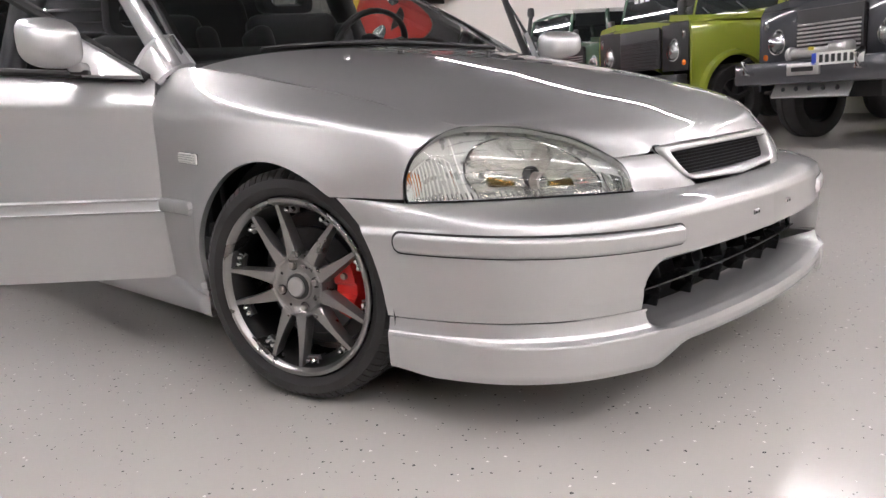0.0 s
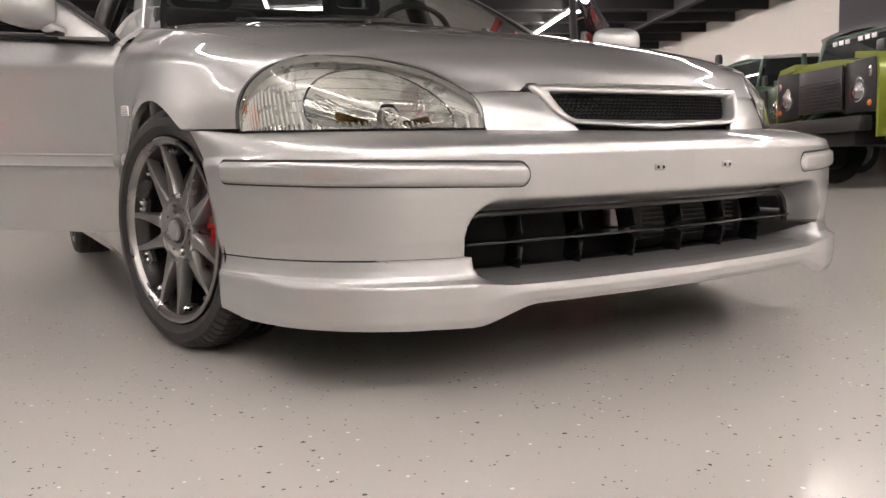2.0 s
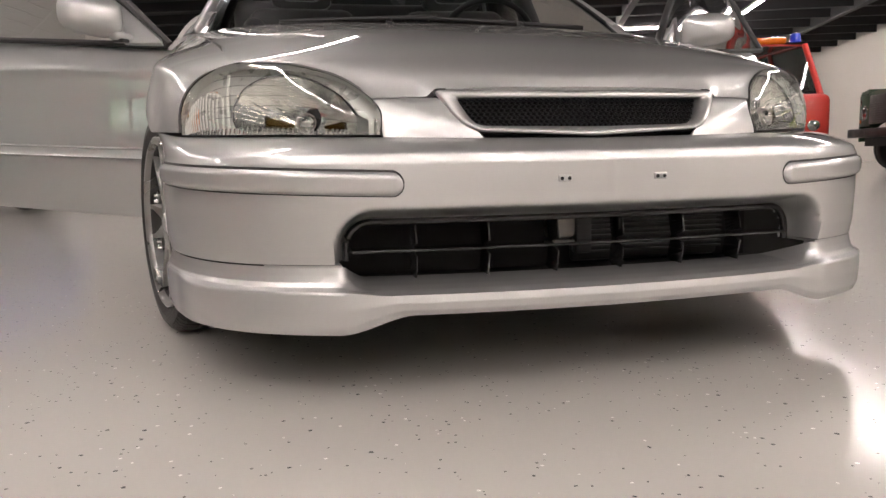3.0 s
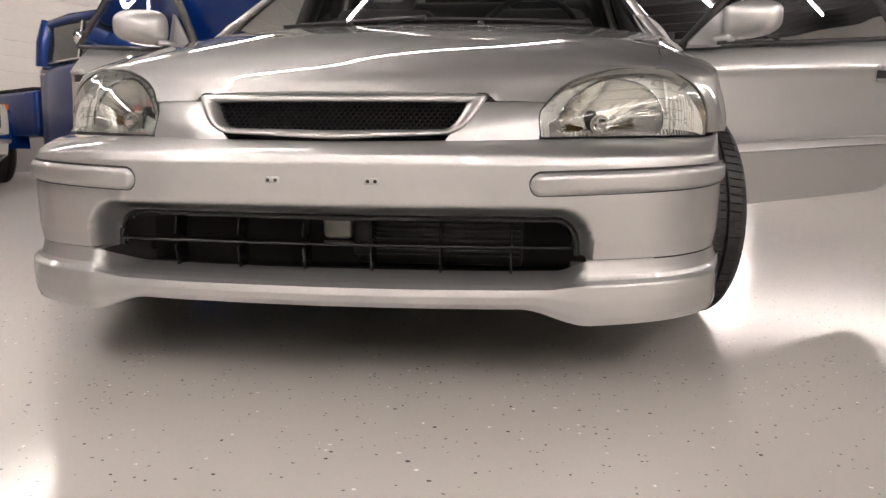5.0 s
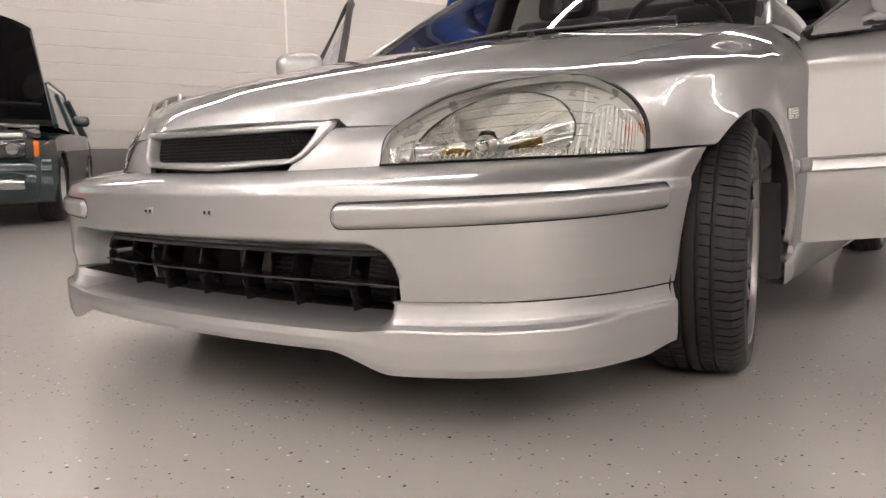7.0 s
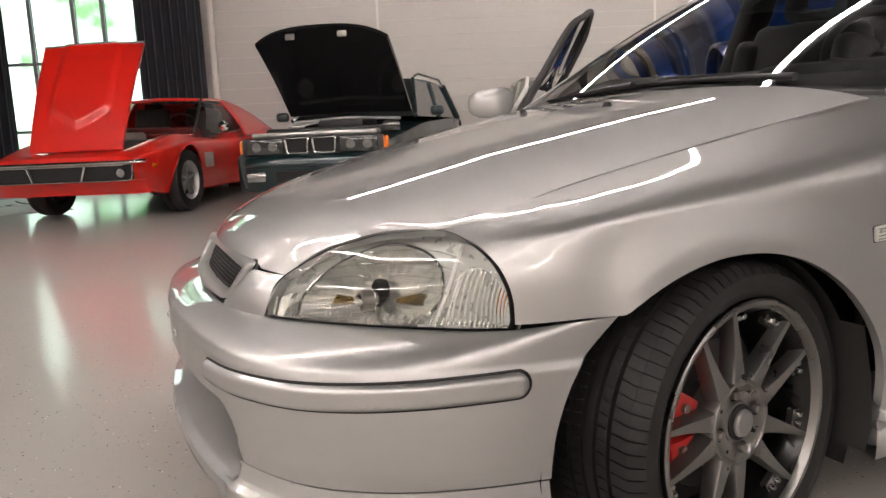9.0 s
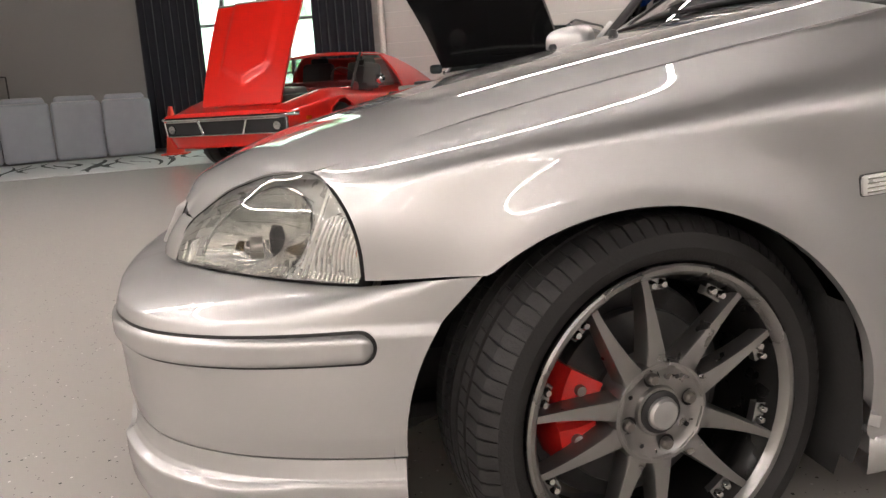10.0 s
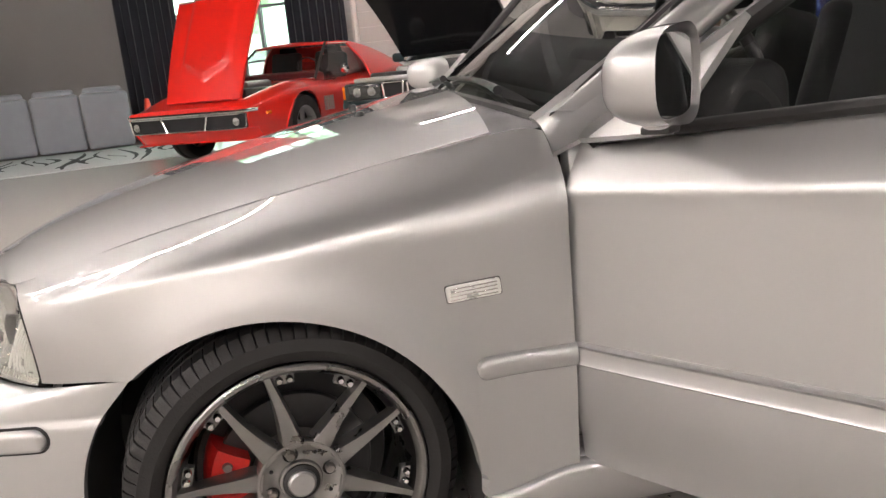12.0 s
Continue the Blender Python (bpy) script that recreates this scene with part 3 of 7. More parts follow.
# rubbing strips in the bumper, in a dark groove
def strip_geo(s0, s1, half, out, grow):
    z0, z1 = 0.3745, 0.397
    u = 0.5 - 0.5 * np.cos(np.pi * np.linspace(0, 1, 110))
    s = s0 + (s1 - s0) * u
    p, n = LINE_B(s), outline_normal(LINE_B, s)
    seg = np.r_[0, np.cumsum(np.hypot(*np.diff(p, axis=0).T))]
    endd = np.minimum(seg, seg[-1] - seg)
    hh = (half + grow) * np.sqrt(np.clip(1 - (1 - np.clip(endd / half, 0, 1)) ** 2, 0.003, 1))
    v = np.linspace(-1, 1, 15)
    zc = z0 + (z1 - z0) * seg / seg[-1]
    prof = (1 - np.abs(v) ** 5)
    lift = np.clip(endd / 0.012, 0, 1) ** 0.5
    xy = p[:, None] + n[:, None] * (0.001 + out * prof[None, :, None] * lift[:, None, None])
    return np.concatenate([xy, (zc[:, None] + hh[:, None] * v[None])[..., None]], -1)


V, F = skin(strip_geo(0.437, 0.925, 0.0225, 0.002, 0.002))
both_sides("strip_groove", V, F, GASKET, CAR, "dark groove")
V, F = skin(strip_geo(0.4395, 0.9225, 0.0205, 0.010, 0.0))
both_sides("bumper_strip", V, F, SILVER, CAR)

# plate fixings
for sx in (-1, 1):
    boss = box("plate_mount", (0.026, 0.006, 0.012), (0.091 * sx, -0.0065, 0.379), SILVER, CAR, bevel=0.0028)
    for k in (-1, 1):
        # flat dark discs paint the shade of the screw holes
        lathe("plate_hole", [(0, -0.001), (0.0032, -0.001), (0.0038, 0.001)], DEEP, boss, 12, "y", (0.091 * sx + 0.0068 * k, -0.0092, 0.3785), "dark disc drawn as a hole")

# grille: satin frame and black mesh
def nose3(p, d):
    return (p[0], float(nose_y(p[0], p[1])) + d, p[1])


def grille_loop(grow):
    c = [(-0.288 - grow, 0.540 + grow), (0.288 + grow, 0.540 + grow), (0.243 + 0.8 * grow, 0.463 - grow), (0.0, 0.4515 - grow), (-0.243 - 0.8 * grow, 0.463 - grow)]
    return rounded_loop(c, (0.016, 0.016, 0.04, 0.01, 0.04), 8)


inner = rounded_loop([(-0.247, 0.5235), (0.247, 0.5235), (0.222, 0.4735), (0.0, 0.4695), (-0.222, 0.4735)], (0.008, 0.008, 0.022, 0.01, 0.022), 8)
outer = grille_loop(-0.001)
loops = []
for f, d in ((0.0, 0.012), (0.0, 0.0), (0.06, -0.007), (0.25, -0.010), (0.6, -0.009), (0.85, -0.005), (1.0, 0.004), (1.02, 0.03)):
    loops.append([nose3(p, d) for p in outer + (inner - outer) * f])
P = np.array(loops)
nl = P.shape[1]
mesh_ob("grille_frame", P.reshape(-1, 3), grid_faces(len(loops), nl, closed_v=True), SILVER_MATT, CAR, "satin silver grille frame", sharp=70)
seal = np.array([[nose3(p, d) for p in grille_loop(gr)] for gr, d in ((0.0032, 0.006), (0.0022, 0.003), (0.0, 0.004))])
mesh_ob("grille_seal", seal.reshape(-1, 3), grid_faces(3, nl, closed_v=True), GASKET, CAR, "black seal")
V, F = [], []
hexr = 0.0062
for iz in range(9):
    for ix in range(-34, 35):
        cx, cz = ix * hexr * 1.80 + (iz % 2) * hexr * 0.9, 0.467 + iz * hexr * 1.12
        if abs(cx) > 0.247 - 0.55 * max(0.0, 0.52 - cz) * 0.9:
            continue
        b0 = len(V)
        for rr, dd in ((hexr * 1.12, 0.016), (hexr * 0.80, 0.014), (hexr * 0.80, 0.024)):
            for k in range(6):
                a = math.pi / 3 * k
                V.append(nose3((cx + rr * math.cos(a), cz + rr * 0.62 * math.sin(a)), dd))
        for k in range(6):
            k2 = (k + 1) % 6
            F += [(b0 + k, b0 + k2, b0 + 6 + k2, b0 + 6 + k), (b0 + 6 + k, b0 + 6 + k2, b0 + 12 + k2, b0 + 12 + k)]
mesh_ob("grille_mesh", V, F, BLACK, CAR, "black honeycomb mesh", sharp=20)
# dark box added behind the mesh, its colour standing for the shade there
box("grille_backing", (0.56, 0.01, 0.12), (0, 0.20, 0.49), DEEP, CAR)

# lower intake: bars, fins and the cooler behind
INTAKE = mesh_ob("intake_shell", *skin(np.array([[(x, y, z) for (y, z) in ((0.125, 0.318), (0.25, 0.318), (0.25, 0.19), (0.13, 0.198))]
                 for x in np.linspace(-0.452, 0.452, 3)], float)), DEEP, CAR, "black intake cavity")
def bar_y(x):
    return 0.088 + 0.15 * x * x


xs_ = np.linspace(-0.446, 0.446, 30)
V = [(x, bar_y(x) + dy, 0.2535 + dz) for x in xs_ for dy, dz in ((-0.012, 0), (-0.010, 0.0025), (0.03, 0.003), (0.03, -0.003), (-0.010, -0.0025))]
mesh_ob("intake_bar", V, grid_faces(30, 5, closed_v=True), GLOSS_BLACK, INTAKE, "gloss black bar")
arch = [(-0.457, 0.238)] + [(-0.410 + 0.046 * math.cos(a), 0.261 + 0.046 * math.sin(a)) for a in np.linspace(math.pi, math.pi / 2, 9)]
arch += [(x, 0.307) for x in np.linspace(-0.38, 0.38, 15)] + [(-x, z) for x, z in reversed(arch)]
bar("intake_surround", [(x, float(np.interp(abs(x), BL[:, 0], BL[:, 1])) + 0.083, z) for x, z in arch], 0.007, GLOSS_BLACK, INTAKE, 8, label="gloss black surround")
bar("bar_edge", [(x, bar_y(x) - 0.0115, 0.2545) for x in xs_], 0.0022, GLOSS_BLACK, INTAKE, 8)
for x in (-0.332, -0.198, -0.065, 0.068, 0.201, 0.335):
    bm = bm_box(bmesh.new(), (0.004, 0.05, 0.055), (x, bar_y(x) + 0.024, 0.286), Matrix.Rotation(-0.25, 3, "X"), 0.002)
    bm_box(bm, (0.004, 0.05, 0.05), (x, bar_y(x) + 0.024, 0.224), Matrix.Rotation(0.25, 3, "X"), 0.002)
    part("intake_fin", bm, GLOSS_BLACK, INTAKE)
for k in range(9):
    box("cooler_fin", (0.33, 0.012, 0.0035), (0.185, 0.19, 0.222 + k * 0.0105), COOLER, INTAKE, bevel=0.001)
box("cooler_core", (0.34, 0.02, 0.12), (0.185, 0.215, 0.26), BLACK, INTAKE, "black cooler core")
bm = bm_box(bmesh.new(), (0.062, 0.03, 0.06), (-0.02, 0.185, 0.283), None, 0.012)
part("horn", bm, STEEL, INTAKE, "dull metal horn")
box("duct", (0.035, 0.03, 0.10), (0.03, 0.19, 0.27), BLACK, INTAKE, bevel=0.006)

# headlamps
LAMP_TOP = spline((0, 0.05, 0.11, 0.17, 0.23, 0.31, 0.39, 0.47, 0.57, 0.72, 0.86, 0.95, 1.0),
                  ((0.385, 0.133, 0.462), (0.381, 0.146, 0.496), (0.393, 0.164, 0.523), (0.42, 0.202, 0.551), (0.45, 0.233, 0.572), (0.49, 0.268, 0.588), (0.53, 0.303, 0.601), (0.57, 0.335, 0.607), (0.629, 0.3755, 0.611), (0.696, 0.402, 0.588), (0.734, 0.421, 0.548), (0.745, 0.428, 0.512), (0.746, 0.429, 0.482)))


def lamp_surface(nu, nv, inset=0.0, depth=0.0, bulge=0.014):
    u = np.linspace(0, 1, nu)
    top = LAMP_TOP(u)
    sb = 0.442 + (0.828 - 0.442) * ease(0, 1, u) ** 0.9
    bot = np.column_stack([LINE_H(sb), bumper_z_top(sb) + 0.003])
    w = np.linspace(inset, 1 - inset, nv)[None, :, None]
    P = bot[:, None] + (top - bot)[:, None] * w
    mid = P.mean((0, 1))
    P = mid + (P - mid) * (1 - inset)
    n = np.array([0.5, -0.76, 0.42])
    b = bulge * (np.sin(np.pi * u) ** 0.7)[:, None] * np.sin(np.pi * w[..., 0]) ** 0.8
    return P + n * (b - depth)[..., None]


def frame_of(P):
    """Border points of a grid, once round."""
    return np.concatenate([P[:, 0], P[-1, 1:], P[-2::-1, -1], P[0, -2:0:-1]])


def build_lamp(sign):
    """Clear lens over a round bowl, a ribbed indicator pod and bright facets."""
    fix = np.array([sign, 1, 1])
    lamp = new("headlamp")
    lamp.parent = CAR
    lamp["label"] = "clear headlamp with round chrome reflector and ribbed amber indicator"
    n = np.array([0.5, -0.76, 0.42])
    flat = lamp_surface(201, 81, 0.0, 0.0, 0.0)
    glass = lamp_surface(201, 81)

    def put(name, V, F, m, label="", sharp=40):
        V = np.array(V, float) * fix
        if sign < 0:
            F = [tuple(reversed(f)) for f in F]
        return mesh_ob(name, V, F, m, lamp, label, sharp=sharp)

    def at(u, w, depth, base=flat):
        """Points inside the lamp, along, up and behind its face."""
        a, b = np.clip(np.asarray(u, float) * 200, 0, 199.999), np.clip(np.asarray(w, float) * 80, 0, 79.999)
        i, k = a.astype(int), b.astype(int)
        fa, fb = (a - i)[..., None], (b - k)[..., None]
        p = (base[i, k] * (1 - fa) + base[i + 1, k] * fa) * (1 - fb) + (base[i, k + 1] * (1 - fa) + base[i + 1, k + 1] * fa) * fb
        return p - n * np.asarray(depth, float)[..., None]

    lens = put("lens", *skin(lamp_surface(60, 30), rim=0.004), LENS, "clear lens")
    lens.visible_shadow = False
    rim = frame_of(lamp_surface(60, 30))
    ctr = rim.mean(0)
    ring = [rim + (rim - ctr) * 0.004 + n * -0.02, rim + (rim - ctr) * 0.0055 + n * 0.0005, rim + n * 0.0022, rim - (rim - ctr) * 0.004 + n * 0.0018]
    put("lamp_seal", np.array(ring).reshape(-1, 3), grid_faces(4, len(rim), closed_v=True), GASKET, "thin black seal")
    wall = np.array([rim - (rim - ctr) * 0.006 + n * -0.001, frame_of(lamp_surface(60, 30, 0.0, 0.034, 0.0))])
    put("housing_wall", wall.reshape(-1, 3), grid_faces(2, len(rim), closed_v=True), BEZEL)
    # bezel with the round bowl sunk into it
    uu, ww = np.meshgrid(np.linspace(0, 1, 161), np.linspace(0, 1, 71), indexing="ij")
    CU, CW, RU, RW = 0.40, 0.36, 0.215, 0.56
    rad = np.hypot((uu - CU) / RU, (ww - CW) / RW)
    put("bezel", *skin(at(uu, ww, 0.030 + 0 * uu), keep=rad > 0.985), BEZEL, "grey lamp bezel", 25)
    th, rr = np.linspace(0, 2 * np.pi, 97), np.linspace(0.04, 1.0, 20)
    TH, RR = np.meshgrid(th, rr, indexing="ij")
    flute = 0.0012 * np.abs(np.sin(TH * 14)) * ease(0.35, 0.6, RR)
    bowl = at(CU + RU * RR * np.cos(TH), CW + RW * RR * np.sin(TH), 0.030 + 0.055 * (1 - RR**2) + flute)
    put("reflector_bowl", *skin(bowl), REFLECTOR, "mirrored round reflector bowl", 20)
    arc = np.linspace(-0.35, np.pi + 0.35, 50)
    put("bowl_rim", *tube_geo(at(CU + RU * np.cos(arc), CW + RW * np.sin(arc), 0.026 + 0 * arc), 0.0026, 6), CHROME, "bright bowl edge")
    # amber reflections either side of the bulb, painted as coloured wedges over the bowl
    for a0, a1 in ((-0.12, 0.22), (np.pi - 0.22, np.pi + 0.12)):
        TH, RR = np.meshgrid(np.linspace(a0, a1, 14), np.linspace(0.24, 0.62, 8), indexing="ij")
        put("amber_wedge", *skin(at(CU + RU * RR * np.cos(TH), CW + RW * RR * np.sin(TH), 0.026 + 0.055 * (1 - RR**2))), AMBER_DULL, "yellow tinted reflector")
    c = at(CU, CW, 0.062)
    Vb, Fb = lathe_geo([(0, 0.036), (0.007, 0.035), (0.0125, 0.030), (0.0145, 0.022), (0.0125, 0.014), (0.0125, 0.0), (0.010, -0.006)], 24, "y")
    put("bulb_cap", Vb * [1, -1, 1] + c, Fb, CHROME, "chrome bulb cap")
    Vb, Fb = lathe_geo([(0.015, 0.026), (0.0185, 0.024), (0.0195, 0.004)], 24, "y")
    put("bulb_ring", Vb * [1, -1, 1] + c, Fb, STEEL, "dull bulb shield")
    # indicator pod at the outer end: upright ribs, chrome edge, amber bulb behind
    u0, u1, w0, w1 = 0.655, 0.955, 0.06, 0.86
    pu, pw = np.meshgrid(np.linspace(0, 1, 97), np.linspace(0, 1, 30), indexing="ij")
    dome = (1 - (2 * pu - 1) ** 4) * (1 - (2 * pw - 1) ** 4)
    top = w1 - 0.20 * np.clip(2 * pu - 1, -1, 1) ** 4
    for f in np.linspace(0.06, 0.94, 15):
        u, tw = u0 + (u1 - u0) * f, w1 - 0.20 * (2 * f - 1) ** 4
        wl = np.linspace(w0 + 0.04, tw - 0.05, 10)
        put("lens_rib", *tube_geo(at(u + 0 * wl, wl, 0.020 - 0.006 * np.sin(np.pi * np.linspace(0, 1, 10))), 0.0021, 6), PALE_RIB)
    put("indicator_rim", *tube_geo(frame_of(at(u0 + (u1 - u0) * pu[::4, ::3], w0 + (top - w0)[::4, ::3] * pw[::4, ::3], 0.023 + 0 * pu[::4, ::3])), 0.0022, 6, True), PALE_RIB, "bright pod edge")
    back = at(u0 + (u1 - u0) * pu, w0 + (top - w0) * pw, 0.028 + 0.034 * dome - 0.008 * np.abs(np.sin(np.pi * 13 * pu)) * dome)
    put("indicator_reflector", *skin(back), REFLECTOR, "mirrored fluted indicator bowl", 20)
    Vi, Fi = lathe_geo([(0, 0.020), (0.009, 0.016), (0.013, 0.006), (0.013, -0.010), (0.008, -0.018)], 20, "z")
    put("indicator_bulb", Vi * 1.35 + at(0.85, 0.56, 0.034), Fi, AMBER, "amber bulb")
    # bright divider and inner facets
    ln = np.linspace(0.05, 0.93, 24)
    put("divider", *tube_geo(at(0.632 - 0.03 * (ln - 0.4) ** 2, ln, 0.022 + 0 * ln), 0.003, 6), PALE_RIB)
    for k, (ua, ub, wa, wb) in enumerate(((0.02, 0.085, 0.10, 0.62), (0.09, 0.135, 0.06, 0.62), (0.14, 0.18, 0.05, 0.45))):
        fu, fw = np.meshgrid(np.linspace(ua, ub, 5), np.linspace(wa, wb, 7), indexing="ij")
        tilt = 0.012 * (fu - ua) / (ub - ua) * (1 if k % 2 else -1)
        put("facet", *skin(at(fu, fw, 0.020 + tilt), rim=0.004), REFLECTOR, "angled bright facet", 15)
    # row of upright ridges along the bottom
    for u in np.linspace(0.20, 0.93, 46):
        put("ridge", *tube_geo(at(np.array([u, u]), np.array([0.055, 0.145]), np.array([0.015, 0.017])), 0.0021, 5), REFLECTOR)
    for w in (0.22, 0.36, 0.50, 0.64, 0.78):
        ul = np.linspace(0.12 + 0.25 * max(0, w - 0.4), 0.66, 40)
        put("lens_line", *tube_geo(at(ul, w + 0 * ul, 0.0012 + 0 * ul, glass), 0.0004, 5), CHROME)
    return lamp


build_lamp(1)
build_lamp(-1)

# side markers and short mouldings on the wings
for sx in (-1, 1):
    slope = float(side_x(np.array(1.16), np.array(0.565)) - side_x(np.array(1.066), np.array(0.565))) / 0.094
    tilt = Matrix.Rotation(-sx * math.atan(slope), 3, "Z") @ Matrix.Rotation(0.08, 3, "X")
    mx_ = float(side_x(np.array(1.113), np.array(0.565)))
    bz = box("side_marker", (0.012, 0.091, 0.032), ((mx_ - 0.0022) * sx, 1.113, 0.565), COOLER, CAR, "clear side repeater lamp in a thin dark rim", tilt, 0.006)
    box("marker_lens", (0.014, 0.087, 0.028), ((mx_ - 0.0002) * sx, 1.113, 0.565), PALE_RIB, bz, "bright ribbed lens", tilt, 0.0055)
    for k in range(4):
        box("marker_rib", (0.014, 0.074, 0.0022), ((mx_ + 0.0006) * sx, 1.113, 0.5563 + 0.0058 * k), REFLECTOR, bz, rot=tilt, bevel=0.0005)
    ys_ = 1.106 + 0.162 * np.linspace(0, 1, 40) ** 1.6
    rows = []
    for y in ys_:
        hw = 0.0185 * math.sqrt(max(0.004, 1 - (1 - min((y - 1.106) / 0.0185, 1.0)) ** 2))
        zc = 0.4365 + 0.03 * (y - 1.106)
        for w_, o_ in ((-1, -0.003), (-0.97, 0.006), (-0.75, 0.0105), (0, 0.0125), (0.75, 0.0105), (0.97, 0.006), (1, -0.003)):
            rows.append((sx * (float(side_x(np.array(y), np.array(zc))) + o_), y, zc + w_ * hw))
    mesh_ob("side_moulding", rows, [f if sx < 0 else tuple(reversed(f)) for f in grid_faces(40, 7)], SILVER, CAR, sharp=50)

# wheel arch liners and underbody
for sx in (-1, 1):
    V, F = lathe_geo([(0.335, 0.785), (0.335, 0.50), (0.12, 0.48)], 40, "x", (0, YC, ZC - 0.01), (-0.35, math.pi + 0.3))
    mesh_ob("arch_liner", V * [sx, 1, 1], F, LINER, CAR, "black wheel arch liner")
    V = [(sx * x, y, z) for y, z in ((1.075, 0.40), (1.098, 0.30), (1.105, 0.21), (1.09, 0.165)) for x in (0.52, 0.835)]
    mesh_ob("mud_guard", V, grid_faces(4, 2), LINER, CAR, "black mud flap")
bm = bmesh.new()
bm_box(bm, (1.1, 3.4, 0.03), (0, 2.1, 0.20), None, 0.01)
bm_box(bm, (0.9, 0.9, 0.1), (0, 0.78, 0.24), None, 0.02)
part("underbody", bm, DEEP, CAR, "dark underbody")
box("engine", (1.0, 0.95, 0.24), (0, 0.78, 0.40), DEEP, CAR, "dark engine", bevel=0.02)
box("bay_tray", (1.2, 0.6, 0.05), (0, 0.92, 0.60), DEEP, CAR, bevel=0.02)
box("bulkhead", (1.4, 0.03, 0.5), (0, 1.24, 0.5), DEEP, CAR, bevel=0.01)


# ---- wheels ----
def build_wheel(name, front):
    """A ten-spoke alloy with its tyre; the outer face looks along +x."""
    w = new(name)
    w.parent = CAR
    w["label"] = "gunmetal ten-spoke alloy wheel with low-profile tyre"
    h = 0.095
    prof = [(0.2065, -h + 0.016), (0.2125, -h + 0.005), (0.230, -h - 0.005), (0.249, -h - 0.002), (0.262, -h + 0.008), (0.2685, -h + 0.019)]
    for t in (-0.068, -0.056, -0.0455, -0.0445, -0.0385, -0.0375, -0.027, -0.017, -0.016, -0.010, -0.009, 0.009, 0.010, 0.016, 0.017, 0.027, 0.0375, 0.0385, 0.0445, 0.0455, 0.056, 0.068):
        gro = 0.009 if min(abs(abs(t) - g) for g in (0.0415, 0.013)) < 0.0032 else 0.0
        prof.append((TYRE_R - 0.0006 - 120.0 * t**4 - gro, t))
    prof += [(r, -x) for r, x in reversed(prof[:6])]
    # lateral grooves round the tread
    pitch, cuts = 84, ((0.0, 0), (0.035, 1), (0.13, 1), (0.165, 0), (0.58, 0))
    V = []
    for k in range(pitch):
        for c, deep in cuts:
            for r, x in prof:
                lean = 0.5 * min(abs(x), 0.07) / 0.07 + (0.4 if x > 0 else 0.0)
                a = 2 * math.pi * (k + c + lean) / pitch
                cut = 0.007 if deep and r > 0.255 and (abs(x) > 0.046 or 0.018 < abs(x) < 0.037) else 0.0
                V.append((x, (r - cut) * math.cos(a), (r - cut) * math.sin(a)))
    V, n = np.array(V), pitch * len(cuts)
    F = grid_faces(n, len(prof), closed_u=True)
    tyre = mesh_ob("tyre", V.reshape(-1, 3), F, RUBBER, w, "black low-profile tyre", sharp=28)
    rimprof = [(0.197, -0.085), (0.190, -0.07), (0.180, -0.02), (0.178, 0.04), (0.182, 0.062), (0.189, 0.074), (0.1915, 0.084), (0.195, 0.092), (0.199, 0.0965), (0.205, 0.0975), (0.2085, 0.095), (0.2075, 0.088), (0.203, 0.084)]
    lathe("rim", rimprof[:7], BARREL, w, 96, "x", label="dark rim barrel")
    lathe("rim_lip", rimprof[6:], LIP_METAL, w, 96, "x", label="polished rim lip")
    hub = [(0.0, 0.074), (0.032, 0.074), (0.034, 0.073), (0.036, 0.068), (0.044, 0.068), (0.060, 0.072), (0.067, 0.079), (0.071, 0.079), (0.074, 0.074), (0.074, 0.03)]
    lathe("hub", hub, WHEEL, w, 64, "x")
    lathe("centre_cap", [(0, 0.088), (0.019, 0.087), (0.0225, 0.084), (0.0235, 0.078)], SILVER_MATT, w, 40, "x", label="plain silver centre cap")
    lathe("cap_ring", [(0.0235, 0.080), (0.030, 0.077), (0.031, 0.071)], BLACK, w, 40, "x")
    rot0 = radians(39)
    for pair in range(5):
        for sgn in (-1, 1):
            a = rot0 + pair * 2 * math.pi / 5 + sgn * radians(12)
            a0 = rot0 + pair * 2 * math.pi / 5 + sgn * radians(16.5)
            rows = []
            for f in np.linspace(0, 1, 12):
                r = 0.062 + (0.192 - 0.062) * f
                ang = a0 + (a - a0) * f
                wd = 0.0115 * (1 - f) ** 1.5 + 0.0055
                top, bot = 0.078 + 0.006 * f, 0.048 + 0.012 * f
                cy, cz = r * math.cos(ang), r * math.sin(ang)
                ty, tz = -math.sin(ang), math.cos(ang)
                for dx, dw in ((bot, -1.2), (top - 0.003, -1.02), (top, -0.86), (top, 0), (top, 0.86), (top - 0.003, 1.02), (bot, 1.2)):
                    rows.append((dx, cy + ty * dw * wd, cz + tz * dw * wd))
            mesh_ob("spoke", rows, grid_faces(12, 7, closed_v=True), WHEEL, w, sharp=50)
        for sgn in (-1, 1):
            for k in (0, 1):
                ang = rot0 + pair * 2 * math.pi / 5 + sgn * radians(17.5 + 5.2 * k)
                cy, cz = 0.178 * math.cos(ang), 0.178 * math.sin(ang)
                V, F = lathe_geo([(0, 0.078), (0.004, 0.078), (0.0062, 0.075), (0.0066, 0.066)], 12, "x", (0, cy, cz))
                mesh_ob("rim_bolt", V, F, CHROME, w)
            mid = rot0 + pair * 2 * math.pi / 5 + sgn * radians(20)
